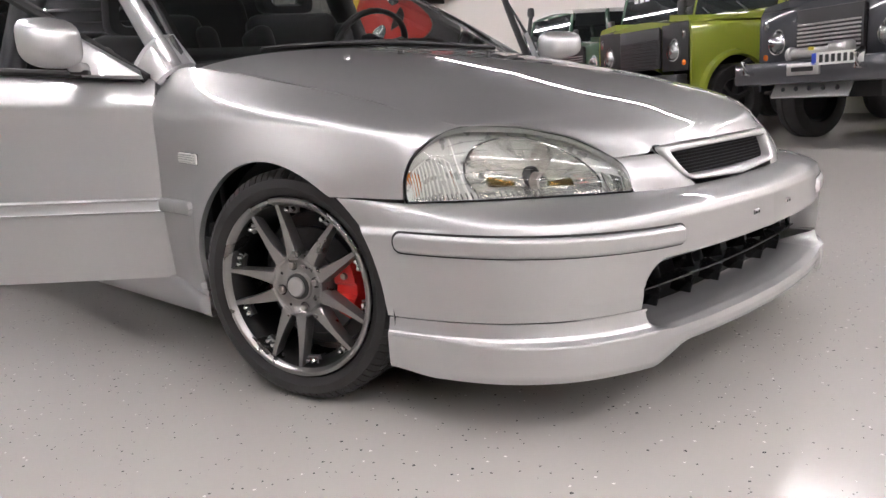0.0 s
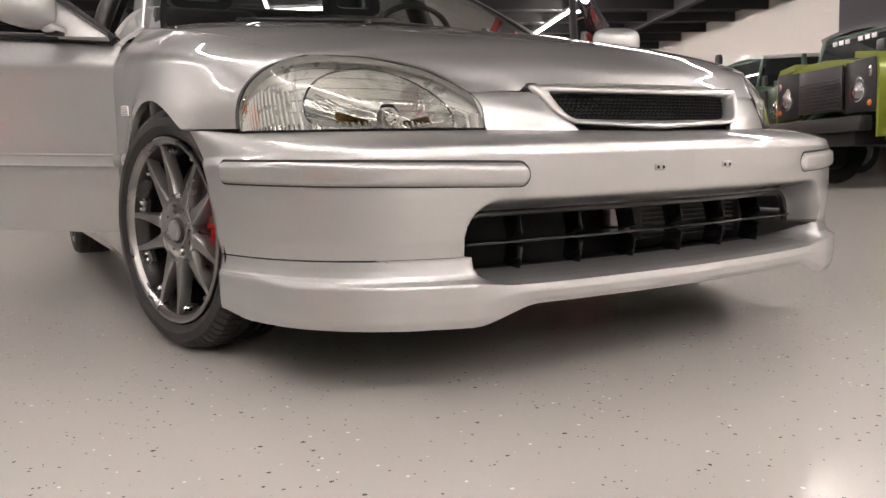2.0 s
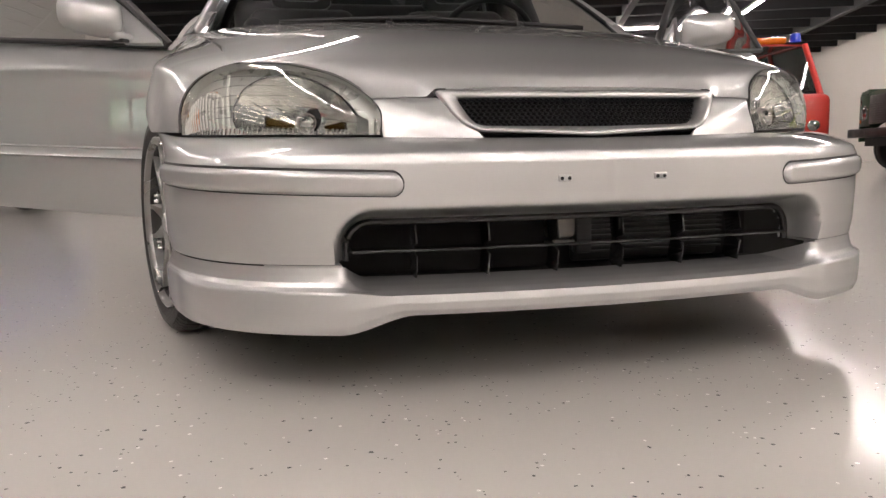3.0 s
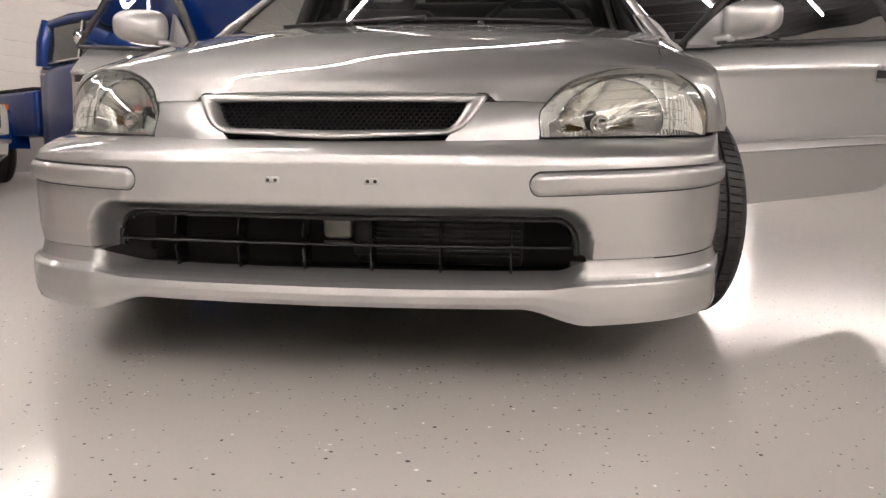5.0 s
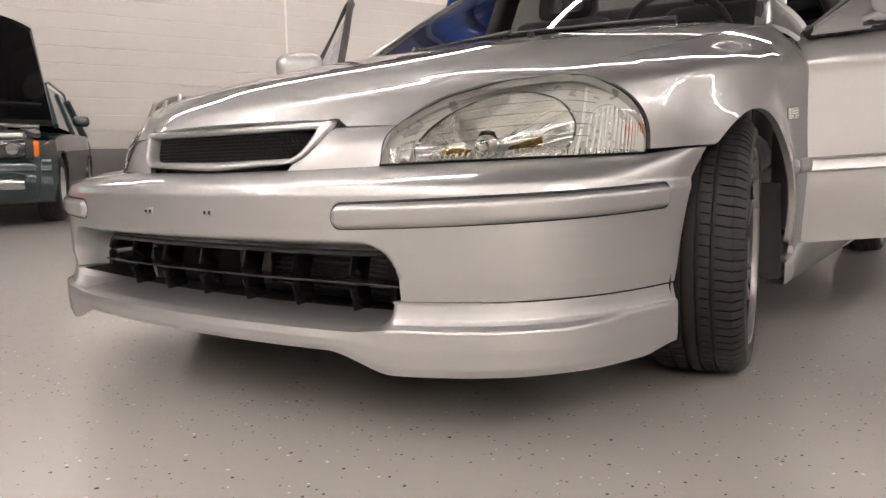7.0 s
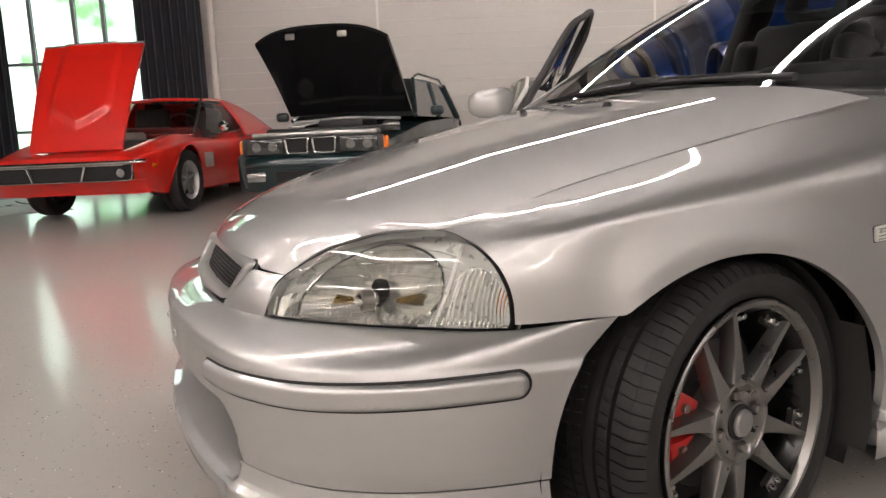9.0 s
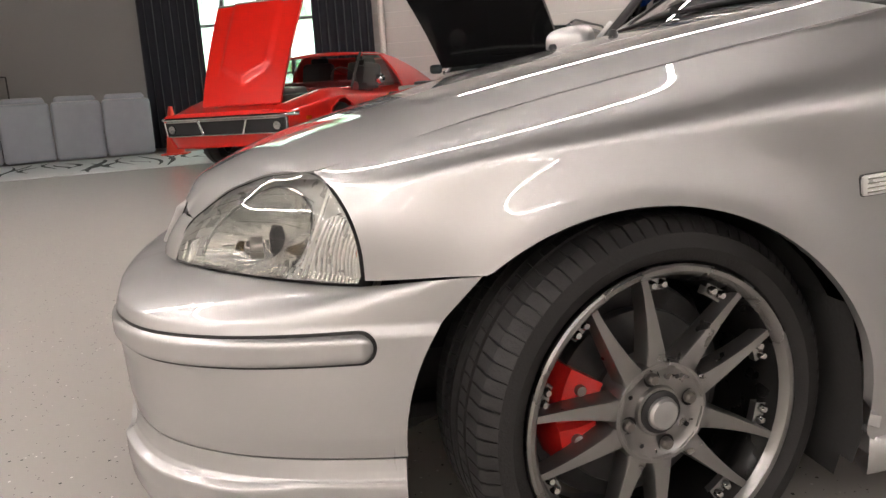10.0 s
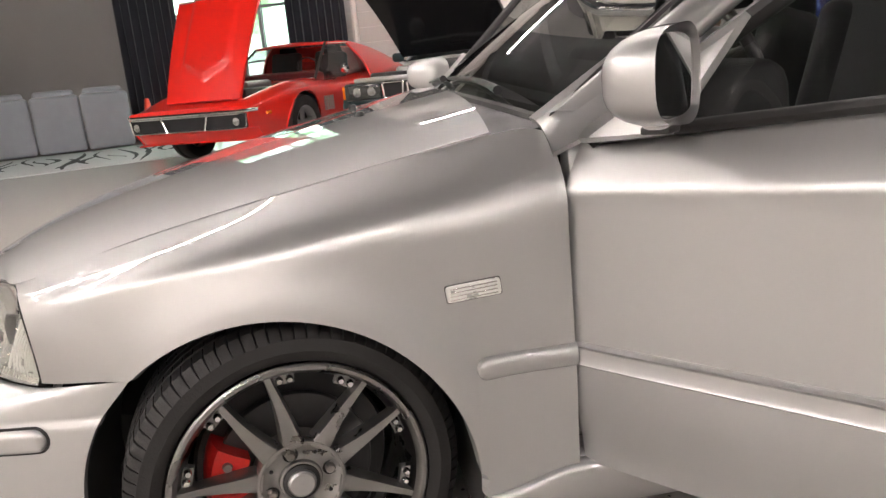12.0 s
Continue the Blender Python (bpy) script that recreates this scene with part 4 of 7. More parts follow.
            V = [(x, r * math.cos(mid + da), r * math.sin(mid + da)) for da in np.linspace(-0.09, 0.09, 6) for r, x in ((0.169, 0.055), (0.169, 0.067), (0.188, 0.068), (0.188, 0.055))]
            mesh_ob("bolt_pad", V, grid_faces(6, 4, closed_v=True), WHEEL, w)
    for k in range(4):
        ang = radians(13 + 90 * k)
        cy, cz = 0.05 * math.cos(ang), 0.05 * math.sin(ang)
        lathe("lug_recess", [(0.0085, 0.0695), (0.0125, 0.0715)], BLACK, w, 20, "x", (0, cy, cz))
        lathe("lug_nut", [(0, 0.080), (0.006, 0.080), (0.0085, 0.077), (0.009, 0.062)], STEEL, w, 8, "x", (0, cy, cz))
        ang += radians(45)
        lathe("hub_hole", [(0, 0.0726), (0.0035, 0.0726)], DEEP, w, 10, "x", (0, 0.053 * math.cos(ang), 0.053 * math.sin(ang)))
    return w


def build_brake(sx):
    b = new("brake")
    b.parent = CAR
    b["label"] = "steel brake disc with red caliper"
    lathe("brake_disc", [(0.05, 0.022), (0.07, 0.022), (0.072, 0.012), (0.128, 0.012), (0.13, 0.008), (0.128, -0.008), (0.07, -0.008)], COOLER, b, 64, "x")
    rows = []
    for a in np.linspace(radians(148), radians(204), 18):
        for r, x in ((0.085, 0.044), (0.115, 0.048), (0.140, 0.044), (0.150, 0.02), (0.150, -0.03), (0.09, -0.03)):
            f = 0.82 if abs(a - radians(176)) < 0.10 else 1.0
            rows.append((x * f, r * math.cos(a), r * math.sin(a)))
    mesh_ob("caliper", rows, grid_faces(18, 6, closed_v=True) + [tuple(range(6)), tuple(range(18 * 6 - 1, 18 * 6 - 7, -1))], RED_CALIPER, b, "red brake caliper", sharp=35)
    for a in (158, 192):
        aa = radians(a)
        lathe("caliper_bolt", [(0, 0.054), (0.007, 0.053), (0.009, 0.044)], STEEL, b, 10, "x", (0, 0.118 * math.cos(aa), 0.118 * math.sin(aa)))
    lathe("dust_shield", [(0.03, -0.012), (0.16, -0.014), (0.165, -0.03)], BLACK, b, 48, "x")
    return b


STEER = 10.0
FACE = 0.744
protos = {}
for nm, sx, y, st in (("front_wheel", 1, AXLE_Y, STEER), ("front_wheel", -1, AXLE_Y, STEER + 6.5), ("rear_wheel", 1, AXLE_Y + 2.62, 0), ("rear_wheel", -1, AXLE_Y + 2.62, 0)):
    # steering pivots inboard of the wheel
    piv = Matrix.Translation((sx * 0.672, y, HUB_Z)) @ pose(0, 0, 0, 0, 0, st)
    out = Matrix.Translation((sx * (FACE - 0.672), 0, 0)) @ (Matrix.Diagonal((1, 1, 1, 1)) if sx > 0 else pose(0, 0, 0, 0, 0, 180))
    if not protos:
        protos["wheel"] = w = build_wheel("front_wheel", True)
        w.matrix_basis = piv @ out
    else:
        w = copy_thing(protos["wheel"], piv @ out)
        w.name = nm
    if nm == "front_wheel":
        b = build_brake(sx)
        b.matrix_basis = piv @ Matrix.Translation((sx * (FACE - 0.672 + 0.005), 0, 0)) @ (Matrix() if sx > 0 else pose(0, 0, 0, 180, 0, 180))


# ---- cabin, doors and rear of the hatchback ----
def bilinear(c00, c10, c01, c11, nu, nv, bow=(0, 0, 0), bow_v=(0, 0, 0)):
    u, v = np.linspace(0, 1, nu)[:, None, None], np.linspace(0, 1, nv)[None, :, None]
    a, b, c, d = (np.array(p, float) for p in (c00, c10, c01, c11))
    P = a * (1 - u) * (1 - v) + b * u * (1 - v) + c * (1 - u) * v + d * u * v
    return P + np.array(bow) * np.sin(np.pi * u) + np.array(bow_v) * np.sin(np.pi * v)


def panel(name, P, material, parent, rim=0.004, label="", both=False, shadow=True):
    V, F = skin(P, rim=rim)
    obs = both_sides(name, V, F, material, parent, label) if both else (mesh_ob(name, V, F, material, parent, label),)
    for o in obs:
        o.visible_shadow = shadow
    return obs


WS0, WS1 = (0.735, 1.28, 0.80), (0.535, 2.10, 1.275)
P = bilinear((-WS0[0], *WS0[1:]), WS0, (-WS1[0], *WS1[1:]), WS1, 30, 18, (0, -0.06, 0.035), (0, -0.02, 0.02))
panel("windscreen", P, WINDOW, CAR, 0.004, "clear windscreen")
# black band round the screen and the cowl
rim = frame_of(P)
ctr = rim.mean(0)
band = np.array([rim + (rim - ctr) * 0.012 + [0, 0, -0.004], rim + [0, -0.002, 0.002], rim - (rim - ctr) * np.array([0.045, 0.05, 0.05])])
mesh_ob("screen_seal", band.reshape(-1, 3), grid_faces(3, len(rim), closed_v=True), GASKET, CAR, "black screen border")
x = np.linspace(-0.74, 0.74, 41)
yr = HOOD_C(1.0)[0] + (1.185 - HOOD_C(1.0)[0]) * (np.abs(x) / 0.748) ** 2.2
P = np.array([[(a, b - 0.02, 0.770 + 0.05 * (1 - (a / 0.75) ** 2)), (a, b + 0.03, 0.780 + 0.050 * (1 - (a / 0.75) ** 2)), (a, b + 0.11, 0.797 + 0.040 * (1 - (a / 0.75) ** 2))] for a, b in zip(x, yr)])
mesh_ob("cowl", *skin(P), BLACK, CAR, "black cowl panel")
for x0, x1 in ((0.52, -0.02), (0.0, -0.50)):
    pts = [(x0 + (x1 - x0) * f, 1.285 + 0.03 * math.sin(f * 2.5) - 0.035 * (1 - ((x0 + (x1 - x0) * f) / 0.7) ** 2) - 0.02, 0.832 + 0.035 * (1 - ((x0 + (x1 - x0) * f) / 0.7) ** 2)) for f in np.linspace(0, 1, 10)]
    wp = bar("wiper", pts, [0.009, 0.008, 0.007, 0.007, 0.006, 0.006, 0.006, 0.006, 0.005, 0.004], BLACK, CAR, label="black wiper arm")
    bar("wiper_blade", [(p[0], p[1] + 0.012, p[2] - 0.006) for p in pts[3:]], 0.006, BLACK, wp)

# painted corner between wing, screen and door
u_, v_ = np.linspace(0, 1, 16)[:, None], np.linspace(0, 1, 16)[None]
P = np.stack([0.722 - 0.03 * u_ + (0.106 + 0.012 * u_) * v_, 1.258 + 0.16 * u_ + 0 * v_, 0.797 + 0.092 * u_ - (0.045 + 0.035 * u_) * v_**2.4], -1)
both_sides("scuttle_corner", *skin(P, rim=0.012), SILVER, CAR)

# pillars, roof, quarters
def strap(name, path, width_dir, w0, w1, thick, material, both=True):
    """A tapered pillar swept along a path."""
    path = np.array(path, float)
    n = len(path)
    rows = []
    wd = np.array(width_dir, float)
    wd /= np.linalg.norm(wd)
    d = path[-1] - path[0]
    nn = np.cross(wd, d)
    nn /= np.linalg.norm(nn)
    for i, p in enumerate(path):
        w = w0 + (w1 - w0) * i / (n - 1)
        for a in np.linspace(0, 2 * np.pi, 13)[:-1]:
            rows.append(p + wd * w * np.sign(np.cos(a)) * abs(np.cos(a)) ** 0.6 + nn * thick * np.sign(np.sin(a)) * abs(np.sin(a)) ** 0.6)
    V, F = rows, grid_faces(n, 12, closed_v=True)
    return both_sides(name, V, F, material, CAR, sharp=60)


f = np.linspace(0, 1, 12)
ap = np.array([WS0]) + (np.array(WS1) - WS0) * f[:, None] + np.array([0.024, 0.04, 0.0]) + np.array([0.008, 0, 0.012]) * np.sin(np.pi * f)[:, None]
strap("a_pillar", ap, (0.35, 0.9, -0.1), 0.044, 0.034, 0.022, SILVER)
strap("b_pillar", [(0.80, 2.47, 0.25), (0.81, 2.47, 0.8), (0.70, 2.50, 1.1), (0.60, 2.52, 1.29)], (0, 1, 0), 0.085, 0.07, 0.035, BLACK)
strap("c_pillar", [(0.80, 3.50, 0.80), (0.72, 3.30, 1.0), (0.60, 3.05, 1.27)], (0, 1, 0), 0.26, 0.18, 0.035, SILVER)
strap("pillar_trim", [(0.765, 3.490, 0.788), (0.685, 3.290, 0.988), (0.565, 3.040, 1.258)], (0, 1, 0), 0.26, 0.18, 0.035, CARPET)
P = bilinear((-0.57, 2.10, 1.285), (0.57, 2.10, 1.285), (-0.60, 3.15, 1.27), (0.60, 3.15, 1.27), 20, 24, (0, 0, 0.03), (0, 0, 0.02))
panel("roof", P, SILVER, CAR, 0.02)
panel("headlining", P - [0, 0, 0.03], CARPET, CAR, 0.0, "dark headlining")
strap("roof_rail", [(0.565, 2.10, 1.28), (0.595, 2.5, 1.295), (0.60, 3.15, 1.275)], (0.8, 0, -0.5), 0.03, 0.03, 0.02, SILVER)
P = np.array([[(0.86 - 0.03 * (abs(z - 0.5) / 0.4) ** 2 - 0.06 * max(0, (y - 3.3) / 0.7) ** 2, y, z) for z in np.linspace(0.28, 0.82, 20)] for y in np.linspace(2.46, 4.0, 30)])
ctrd = np.hypot(P[..., 1] - (AXLE_Y + 2.62), P[..., 2] - ZC)
V, F = skin(P, rim=0.015, keep=ctrd > 0.325)
both_sides("rear_quarter", V, F, SILVER, CAR)
panel("quarter_glass", bilinear((0.80, 2.53, 0.84), (0.79, 3.45, 0.84), (0.62, 2.55, 1.24), (0.62, 3.08, 1.24), 4, 4), DARK_WINDOW, CAR, 0.004, "side window", True)
P = bilinear((-0.72, 3.75, 0.86), (0.72, 3.75, 0.86), (-0.58, 3.2, 1.25), (0.58, 3.2, 1.25), 10, 6, (0, 0.04, 0))
panel("rear_glass", P, DARK_WINDOW, CAR, 0.004, "rear window")
P = bilinear((-0.78, 3.98, 0.3), (0.78, 3.98, 0.3), (-0.76, 3.78, 0.86), (0.76, 3.78, 0.86), 10, 8, (0, 0.05, 0))
panel("tailgate", P, SILVER, CAR, 0.02)
for sx in (-1, 1):
    bm = bm_box(bmesh.new(), (0.075, 1.85, 0.10), (0.80 * sx, 2.05, 0.205), Matrix.Rotation(0.0, 3, "X"), 0.025, 3)
    part("sill", bm, SILVER, CAR)
    rows = []
    for y in np.concatenate([np.linspace(1.108, 1.30, 12), np.linspace(1.40, 2.95, 8)]):
        top = 0.206 + 0.034 * ease(1.112, 1.27, y)
        grow = ease(1.104, 1.125, y)
        for xx, z in ((0.836, top + 0.004), (0.8535, top), (0.859, top - 0.010), (0.860, top - 0.026), (0.855, 0.160), (0.842, 0.149), (0.79, 0.147)):
            rows.append((sx * (0.842 + (xx - 0.842) * grow), y, z))
    mesh_ob("side_skirt", rows, [tuple(reversed(f)) if sx > 0 else f for f in grid_faces(20, 7)], SILVER, CAR, sharp=50)
    bm = bm_box(bmesh.new(), (0.035, 1.2, 0.05), (0.80 * sx, 1.9, 0.27), None, 0.01)
    part("sill_plate", bm, GASKET, CAR, "black door sill")
    bm = bm_box(bmesh.new(), (0.05, 0.03, 0.5), (0.79 * sx, 1.30, 0.52), None, 0.01)
    part("door_jamb", bm, SILVER, CAR)
    box("floor_pan", (0.7, 1.4, 0.03), (0.38 * sx, 1.9, 0.27), CARPET, CAR)

# inside: dash, wheel, seats
bm = bm_box(bmesh.new(), (1.42, 0.36, 0.16), (0, 1.58, 0.765), Matrix.Rotation(0.08, 3, "X"), 0.05, 3)
bm_box(bm, (0.42, 0.16, 0.07), (0.34, 1.62, 0.835), None, 0.03, 3)
bm_box(bm, (1.35, 0.12, 0.5), (0, 1.42, 0.55), None, 0.03)
part("dashboard", bm, CARPET, CAR, "dark dashboard")
th = np.linspace(0, 2 * np.pi, 37)[:-1]
sw = bar("steering_wheel", [(0.34 + 0.18 * math.cos(a), 1.80 - 0.07 * math.sin(a), 0.83 + 0.165 * math.sin(a)) for a in th], 0.014, BLACK, CAR, 8, True, "black steering wheel")
for a in (0.2, math.pi - 0.2, -math.pi / 2):
    bar("wheel_spoke", [(0.34, 1.79, 0.83), (0.34 + 0.18 * math.cos(a), 1.80 - 0.07 * math.sin(a), 0.83 + 0.165 * math.sin(a))], 0.016, BLACK, sw)
lathe("wheel_boss", [(0, 0.03), (0.05, 0.025), (0.065, 0.0), (0.05, -0.05)], BLACK, sw, 20, "y", (0.34, 1.80, 0.83))
bm = bm_box(bmesh.new(), (0.22, 0.03, 0.06), (0, 1.78, 1.19), None, 0.02)
part("inner_mirror", bm, BLACK, CAR, "black inside mirror")


def seat(x, y):
    s = new("seat")
    s.parent = CAR
    s["label"] = "black cloth bucket seat with open headrest"
    bm = bm_box(bmesh.new(), (0.48, 0.50, 0.15), (x, y, 0.46), Matrix.Rotation(0.12, 3, "X"), 0.06, 3)
    part("seat_cushion", bm, FABRIC, s)
    bm = bm_box(bmesh.new(), (0.46, 0.13, 0.56), (x, y + 0.30, 0.72), Matrix.Rotation(-0.28, 3, "X"), 0.06, 3)
    bm_box(bm, (0.09, 0.17, 0.48), (x - 0.21, y + 0.27, 0.70), Matrix.Rotation(-0.28, 3, "X"), 0.04, 3)
    bm_box(bm, (0.09, 0.17, 0.48), (x + 0.21, y + 0.27, 0.70), Matrix.Rotation(-0.28, 3, "X"), 0.04, 3)
    part("seat_back", bm, FABRIC, s)
    outer = rounded_loop([(-0.14, 0.0), (0.14, 0.0), (0.115, 0.2), (-0.115, 0.2)], 0.06, 6)
    hole = rounded_loop([(-0.075, 0.045), (0.075, 0.045), (0.07, 0.115), (-0.07, 0.115)], 0.03, 6)
    loops = [[(x + p[0], y + 0.40 + 0.1 * p[1] + d, 0.99 + p[1]) for p in o + (hole - o) * ff] for o in (outer,) for ff, d in ((0, 0), (0.1, -0.03), (0.8, -0.03), (1, 0), (0.8, 0.04), (0.1, 0.04))]
    P = np.array(loops)
    mesh_ob("headrest", P.reshape(-1, 3), grid_faces(6, P.shape[1], closed_u=True, closed_v=True), FABRIC, s)


for sx in (-1, 1):
    seat(0.34 * sx, 1.98)
bm = bm_box(bmesh.new(), (1.15, 0.5, 0.16), (0, 2.85, 0.5), None, 0.06, 3)
bm_box(bm, (1.25, 0.14, 0.62), (0, 3.15, 0.80), Matrix.Rotation(-0.3, 3, "X"), 0.06, 3)
part("rear_seat", bm, FABRIC, CAR, "black rear bench")


# open doors
def build_door(sx, angle):
    HX, HY, RISE = 0.838, 1.288, 0.045
    SHEAR = Matrix(((1, 0, 0, 0), (0, 1, 0, 0), (0, RISE, 1, -RISE * HY), (0, 0, 0, 1)))
    R = Matrix.Translation((sx * HX, HY, 0)) @ pose(0, 0, 0, 0, 0, -sx * angle) @ Matrix.Translation((-sx * HX, -HY, 0))
    R = np.array(R)
    door = new("door")
    door.parent = CAR
    door["label"] = "open silver car door with painted moulding"

    def turn(V):
        V = np.array([tuple(p) for p in V], float) * [sx, 1, 1]
        V[:, 2] += RISE * (V[:, 1] - HY)
        return V @ R[:3, :3].T + R[:3, 3]

    def put(name, V, F, m, parent=None, label="", sharp=45, shadow=True):
        if sx < 0:
            F = [tuple(reversed(f)) for f in F]
        o = mesh_ob(name, turn(V), F, m, parent or door, label, sharp=sharp)
        o.visible_shadow = shadow
        return o

    def put_box(name, size, at, m, parent=None, label="", bevel=0.01, rot=None):
        b = bm_box(bmesh.new(), size, at, rot, bevel, 3)
        bmesh.ops.transform(b, matrix=Matrix(R.tolist()) @ SHEAR @ Matrix.Diagonal((sx, 1, 1, 1)), verts=b.verts)
        return part(name, b, m, parent or door, label)

    y0, y1 = 1.282, 2.515

    def belt(y):
        return 0.772 + (y - y0) * 0.055

    def skin_x(y, z):
        c = 0.70 + 0.02 * (y - y0)
        top = 0.858 - 0.55 * np.maximum(z - c, 0) - 2.0 * np.maximum(z - c, 0) ** 2
        body = 0.858 - 0.004 * ease(c, c - 0.03, z) + 0.006 * ease(0.62, 0.45, z) - 0.02 * ease(0.40, 0.22, z)
        return np.where(z > c, top, body) + 0.010 * np.sin(np.pi * np.clip((y - y0) / (y1 - y0), 0, 1))

    yy, vv = np.linspace(y0, y1, 46)[:, None], np.linspace(0, 1, 60)[None]
    zb = 0.236 + 0.0 * yy + 0.03 * ease(y1 - 0.12, y1, yy)
    Z = zb + (belt(yy) - zb) * vv
    Y = yy + 0 * vv - 0.035 * ease(0.35, 0.2, Z) * ease(y1 - 0.3, y1, yy)
    P = np.stack([skin_x(Y, Z), Y, Z], -1)
    put("door_skin", *skin(P, rim=0.02), SILVER, sharp=60)
    Pi = P[:, ::4] * [0, 1, 1] + np.array([1, 0, 0]) * (P[:, ::4, :1] - 0.075)
    put("door_lining", *skin(Pi, flip=True), CARPET, label="dark door lining")
    ring = np.array([frame_of(P), frame_of(P) * [0, 1, 1] + np.array([1, 0, 0]) * (frame_of(P)[:, :1] - 0.075)])
    put("door_edge", ring.reshape(-1, 3), grid_faces(2, ring.shape[1], closed_v=True), SILVER)
    # moulding
    ys = np.linspace(y0 + 0.002, y1 - 0.01, 40)
    rows = [(float(skin_x(y, np.array(0.44))) + o, y, z) for y in ys for z, o in ((0.4205, -0.002), (0.4205, 0.007), (0.4245, 0.0130), (0.4300, 0.0100), (0.4500, 0.0090), (0.4550, 0.0120), (0.4595, 0.006), (0.4595, -0.002))]
    put("door_moulding", rows, grid_faces(40, 8), SILVER, sharp=30)
    # handle in its recess
    hy, hz = 2.38, 0.700
    hx = float(skin_x(np.array(hy), np.array(hz)))
    put_box("handle_cup", (0.012, 0.125, 0.055), (hx + 0.002, hy, hz), GASKET, label="dark handle cup", bevel=0.005)
    hnd = put_box("door_handle", (0.028, 0.135, 0.024), (hx + 0.012, hy, hz + 0.02), SILVER, label="painted door handle", bevel=0.010)
    put_box("handle_rim", (0.012, 0.135, 0.012), (hx + 0.006, hy, hz - 0.028), SILVER, bevel=0.005)
    # window frame
    top = [(0.815, y0 + 0.02, belt(y0)), (0.735, 1.60, 0.965), (0.645, 1.98, 1.185), (0.615, 2.12, 1.222), (0.61, 2.44, 1.225), (0.645, 2.495, 1.14), (0.815, 2.51, belt(y1))]
    sp = spline((0, 0.22, 0.5, 0.62, 0.84, 0.9, 1.0), top)
    path = sp(np.linspace(0, 1, 40))
    put("window_frame", *tube_geo([tuple(p) for p in path], 0.016, 8), GASKET, label="black window frame")
    rail = [(0.818, y, belt(y) + 0.003) for y in np.linspace(y0 + 0.02, y1 - 0.005, 12)]
    put("belt_seal", *tube_geo(rail, 0.010, 8), GASKET, label="black belt seal")
    bot = np.array([(0.816, y, belt(y)) for y in np.linspace(y0 + 0.02, y1 - 0.005, 40)])
    G = np.array([bot + (path - bot) * w for w in np.linspace(0, 1, 8)])
    put("door_glass", *skin(G, flip=True), WINDOW, label="clear door window", shadow=False)
    # mirror on its triangular foot
    tri = np.array([[(0.838, 1.305, 0.770), (0.830, 1.315, 0.782)], [(0.842, 1.39, 0.774), (0.802, 1.44, 0.862)], [(0.842, 1.455, 0.778), (0.783, 1.535, 0.918)]], float)
    put("mirror_foot", *skin(tri, rim=0.016, flip=True), SILVER)
    n1, n2 = 28, 20
    rows = []
    cxm, cym, czm = 0.936, 1.495, 0.858
    MC, MS = math.cos(radians(12)), math.sin(radians(12))
    for i in range(n1):
        a = 2 * math.pi * i / n1
        for j in range(n2):
            b = math.pi * (j / (n2 - 1)) * 0.62
            ca, sa = math.cos(a), math.sin(a)
            ex, ez = np.sign(ca) * abs(ca) ** 0.62, np.sign(sa) * abs(sa) ** 0.62
            r = math.sin(b) ** 0.72 if b < math.pi / 2 else 1.0
            yq = -math.cos(b) * 0.066 if b < math.pi / 2 else (b - math.pi / 2) * 0.05
            dx = ex * r * 0.094
            rows.append((cxm + dx * MC - yq * MS, cym + dx * MS + yq * MC, czm + ez * r * (0.060 - 0.008 * ex)))
    mh = put("mirror_housing", rows, grid_faces(n1, n2, closed_u=True), SILVER, label="silver door mirror")
    face = [(cxm + np.sign(math.cos(a)) * abs(math.cos(a)) ** 0.62 * 0.084 * MC - 0.013 * MS, cym + np.sign(math.cos(a)) * abs(math.cos(a)) ** 0.62 * 0.084 * MS + 0.013 * MC, czm + np.sign(math.sin(a)) * abs(math.sin(a)) ** 0.62 * 0.050) for a in np.linspace(0, 2 * np.pi, 40)[:-1]]
    put("mirror_face", face, [tuple(range(39))], MIRROR, mh, "mirror glass")
    put_box("mirror_arm", (0.075, 0.04, 0.026), (0.862, 1.455, 0.802), SILVER, bevel=0.012)
    put_box("mirror_hinge", (0.03, 0.045, 0.012), (0.868, 1.45, 0.788), BLACK, bevel=0.004)


build_door(1, 54)
build_door(-1, 51)


# ---- materials of the surroundings ----
LIME = paint("lime_paint", (0.23, 0.27, 0.025), 0.0, 0.4, 0.06)
DARKGREY = paint("dark_grey_paint", (0.035, 0.038, 0.045), 0.3, 0.4)
FOREST = paint("dark_green_paint", (0.02, 0.065, 0.032), 0.0, 0.4)
REDP = paint("red_paint", (0.72, 0.016, 0.008), 0.0, 0.35)
YELLOW = mat("yellow_stripe", (0.75, 0.55, 0.03), 0.45, vary=0.06)
VANRED = paint("van_red_paint", (0.55, 0.03, 0.02), 0.0, 0.45)
TEAL = paint("dark_teal_paint", (0.005, 0.022, 0.026), 0.4, 0.35)
BLUEP = paint("blue_paint", (0.004, 0.035, 0.19), 0.55, 0.3)
CREAM = paint("cream_paint", (0.55, 0.53, 0.47), 0.0, 0.4)
WHITEP = paint("white_roof_paint", (0.7, 0.69, 0.66), 0.0, 0.45)
DKGLASS = mat("tinted_glass", (0.02, 0.024, 0.024), 0.03, spec=0.8, vary=0.1)
LAMPGLASS = mat("lamp_glass", (0.30, 0.31, 0.31), 0.15, 0.8, coat=1.0, vary=0.3, vary_scale=40)
ORANGE = mat("orange_lens", (0.7, 0.16, 0.01), 0.25, coat=0.6)
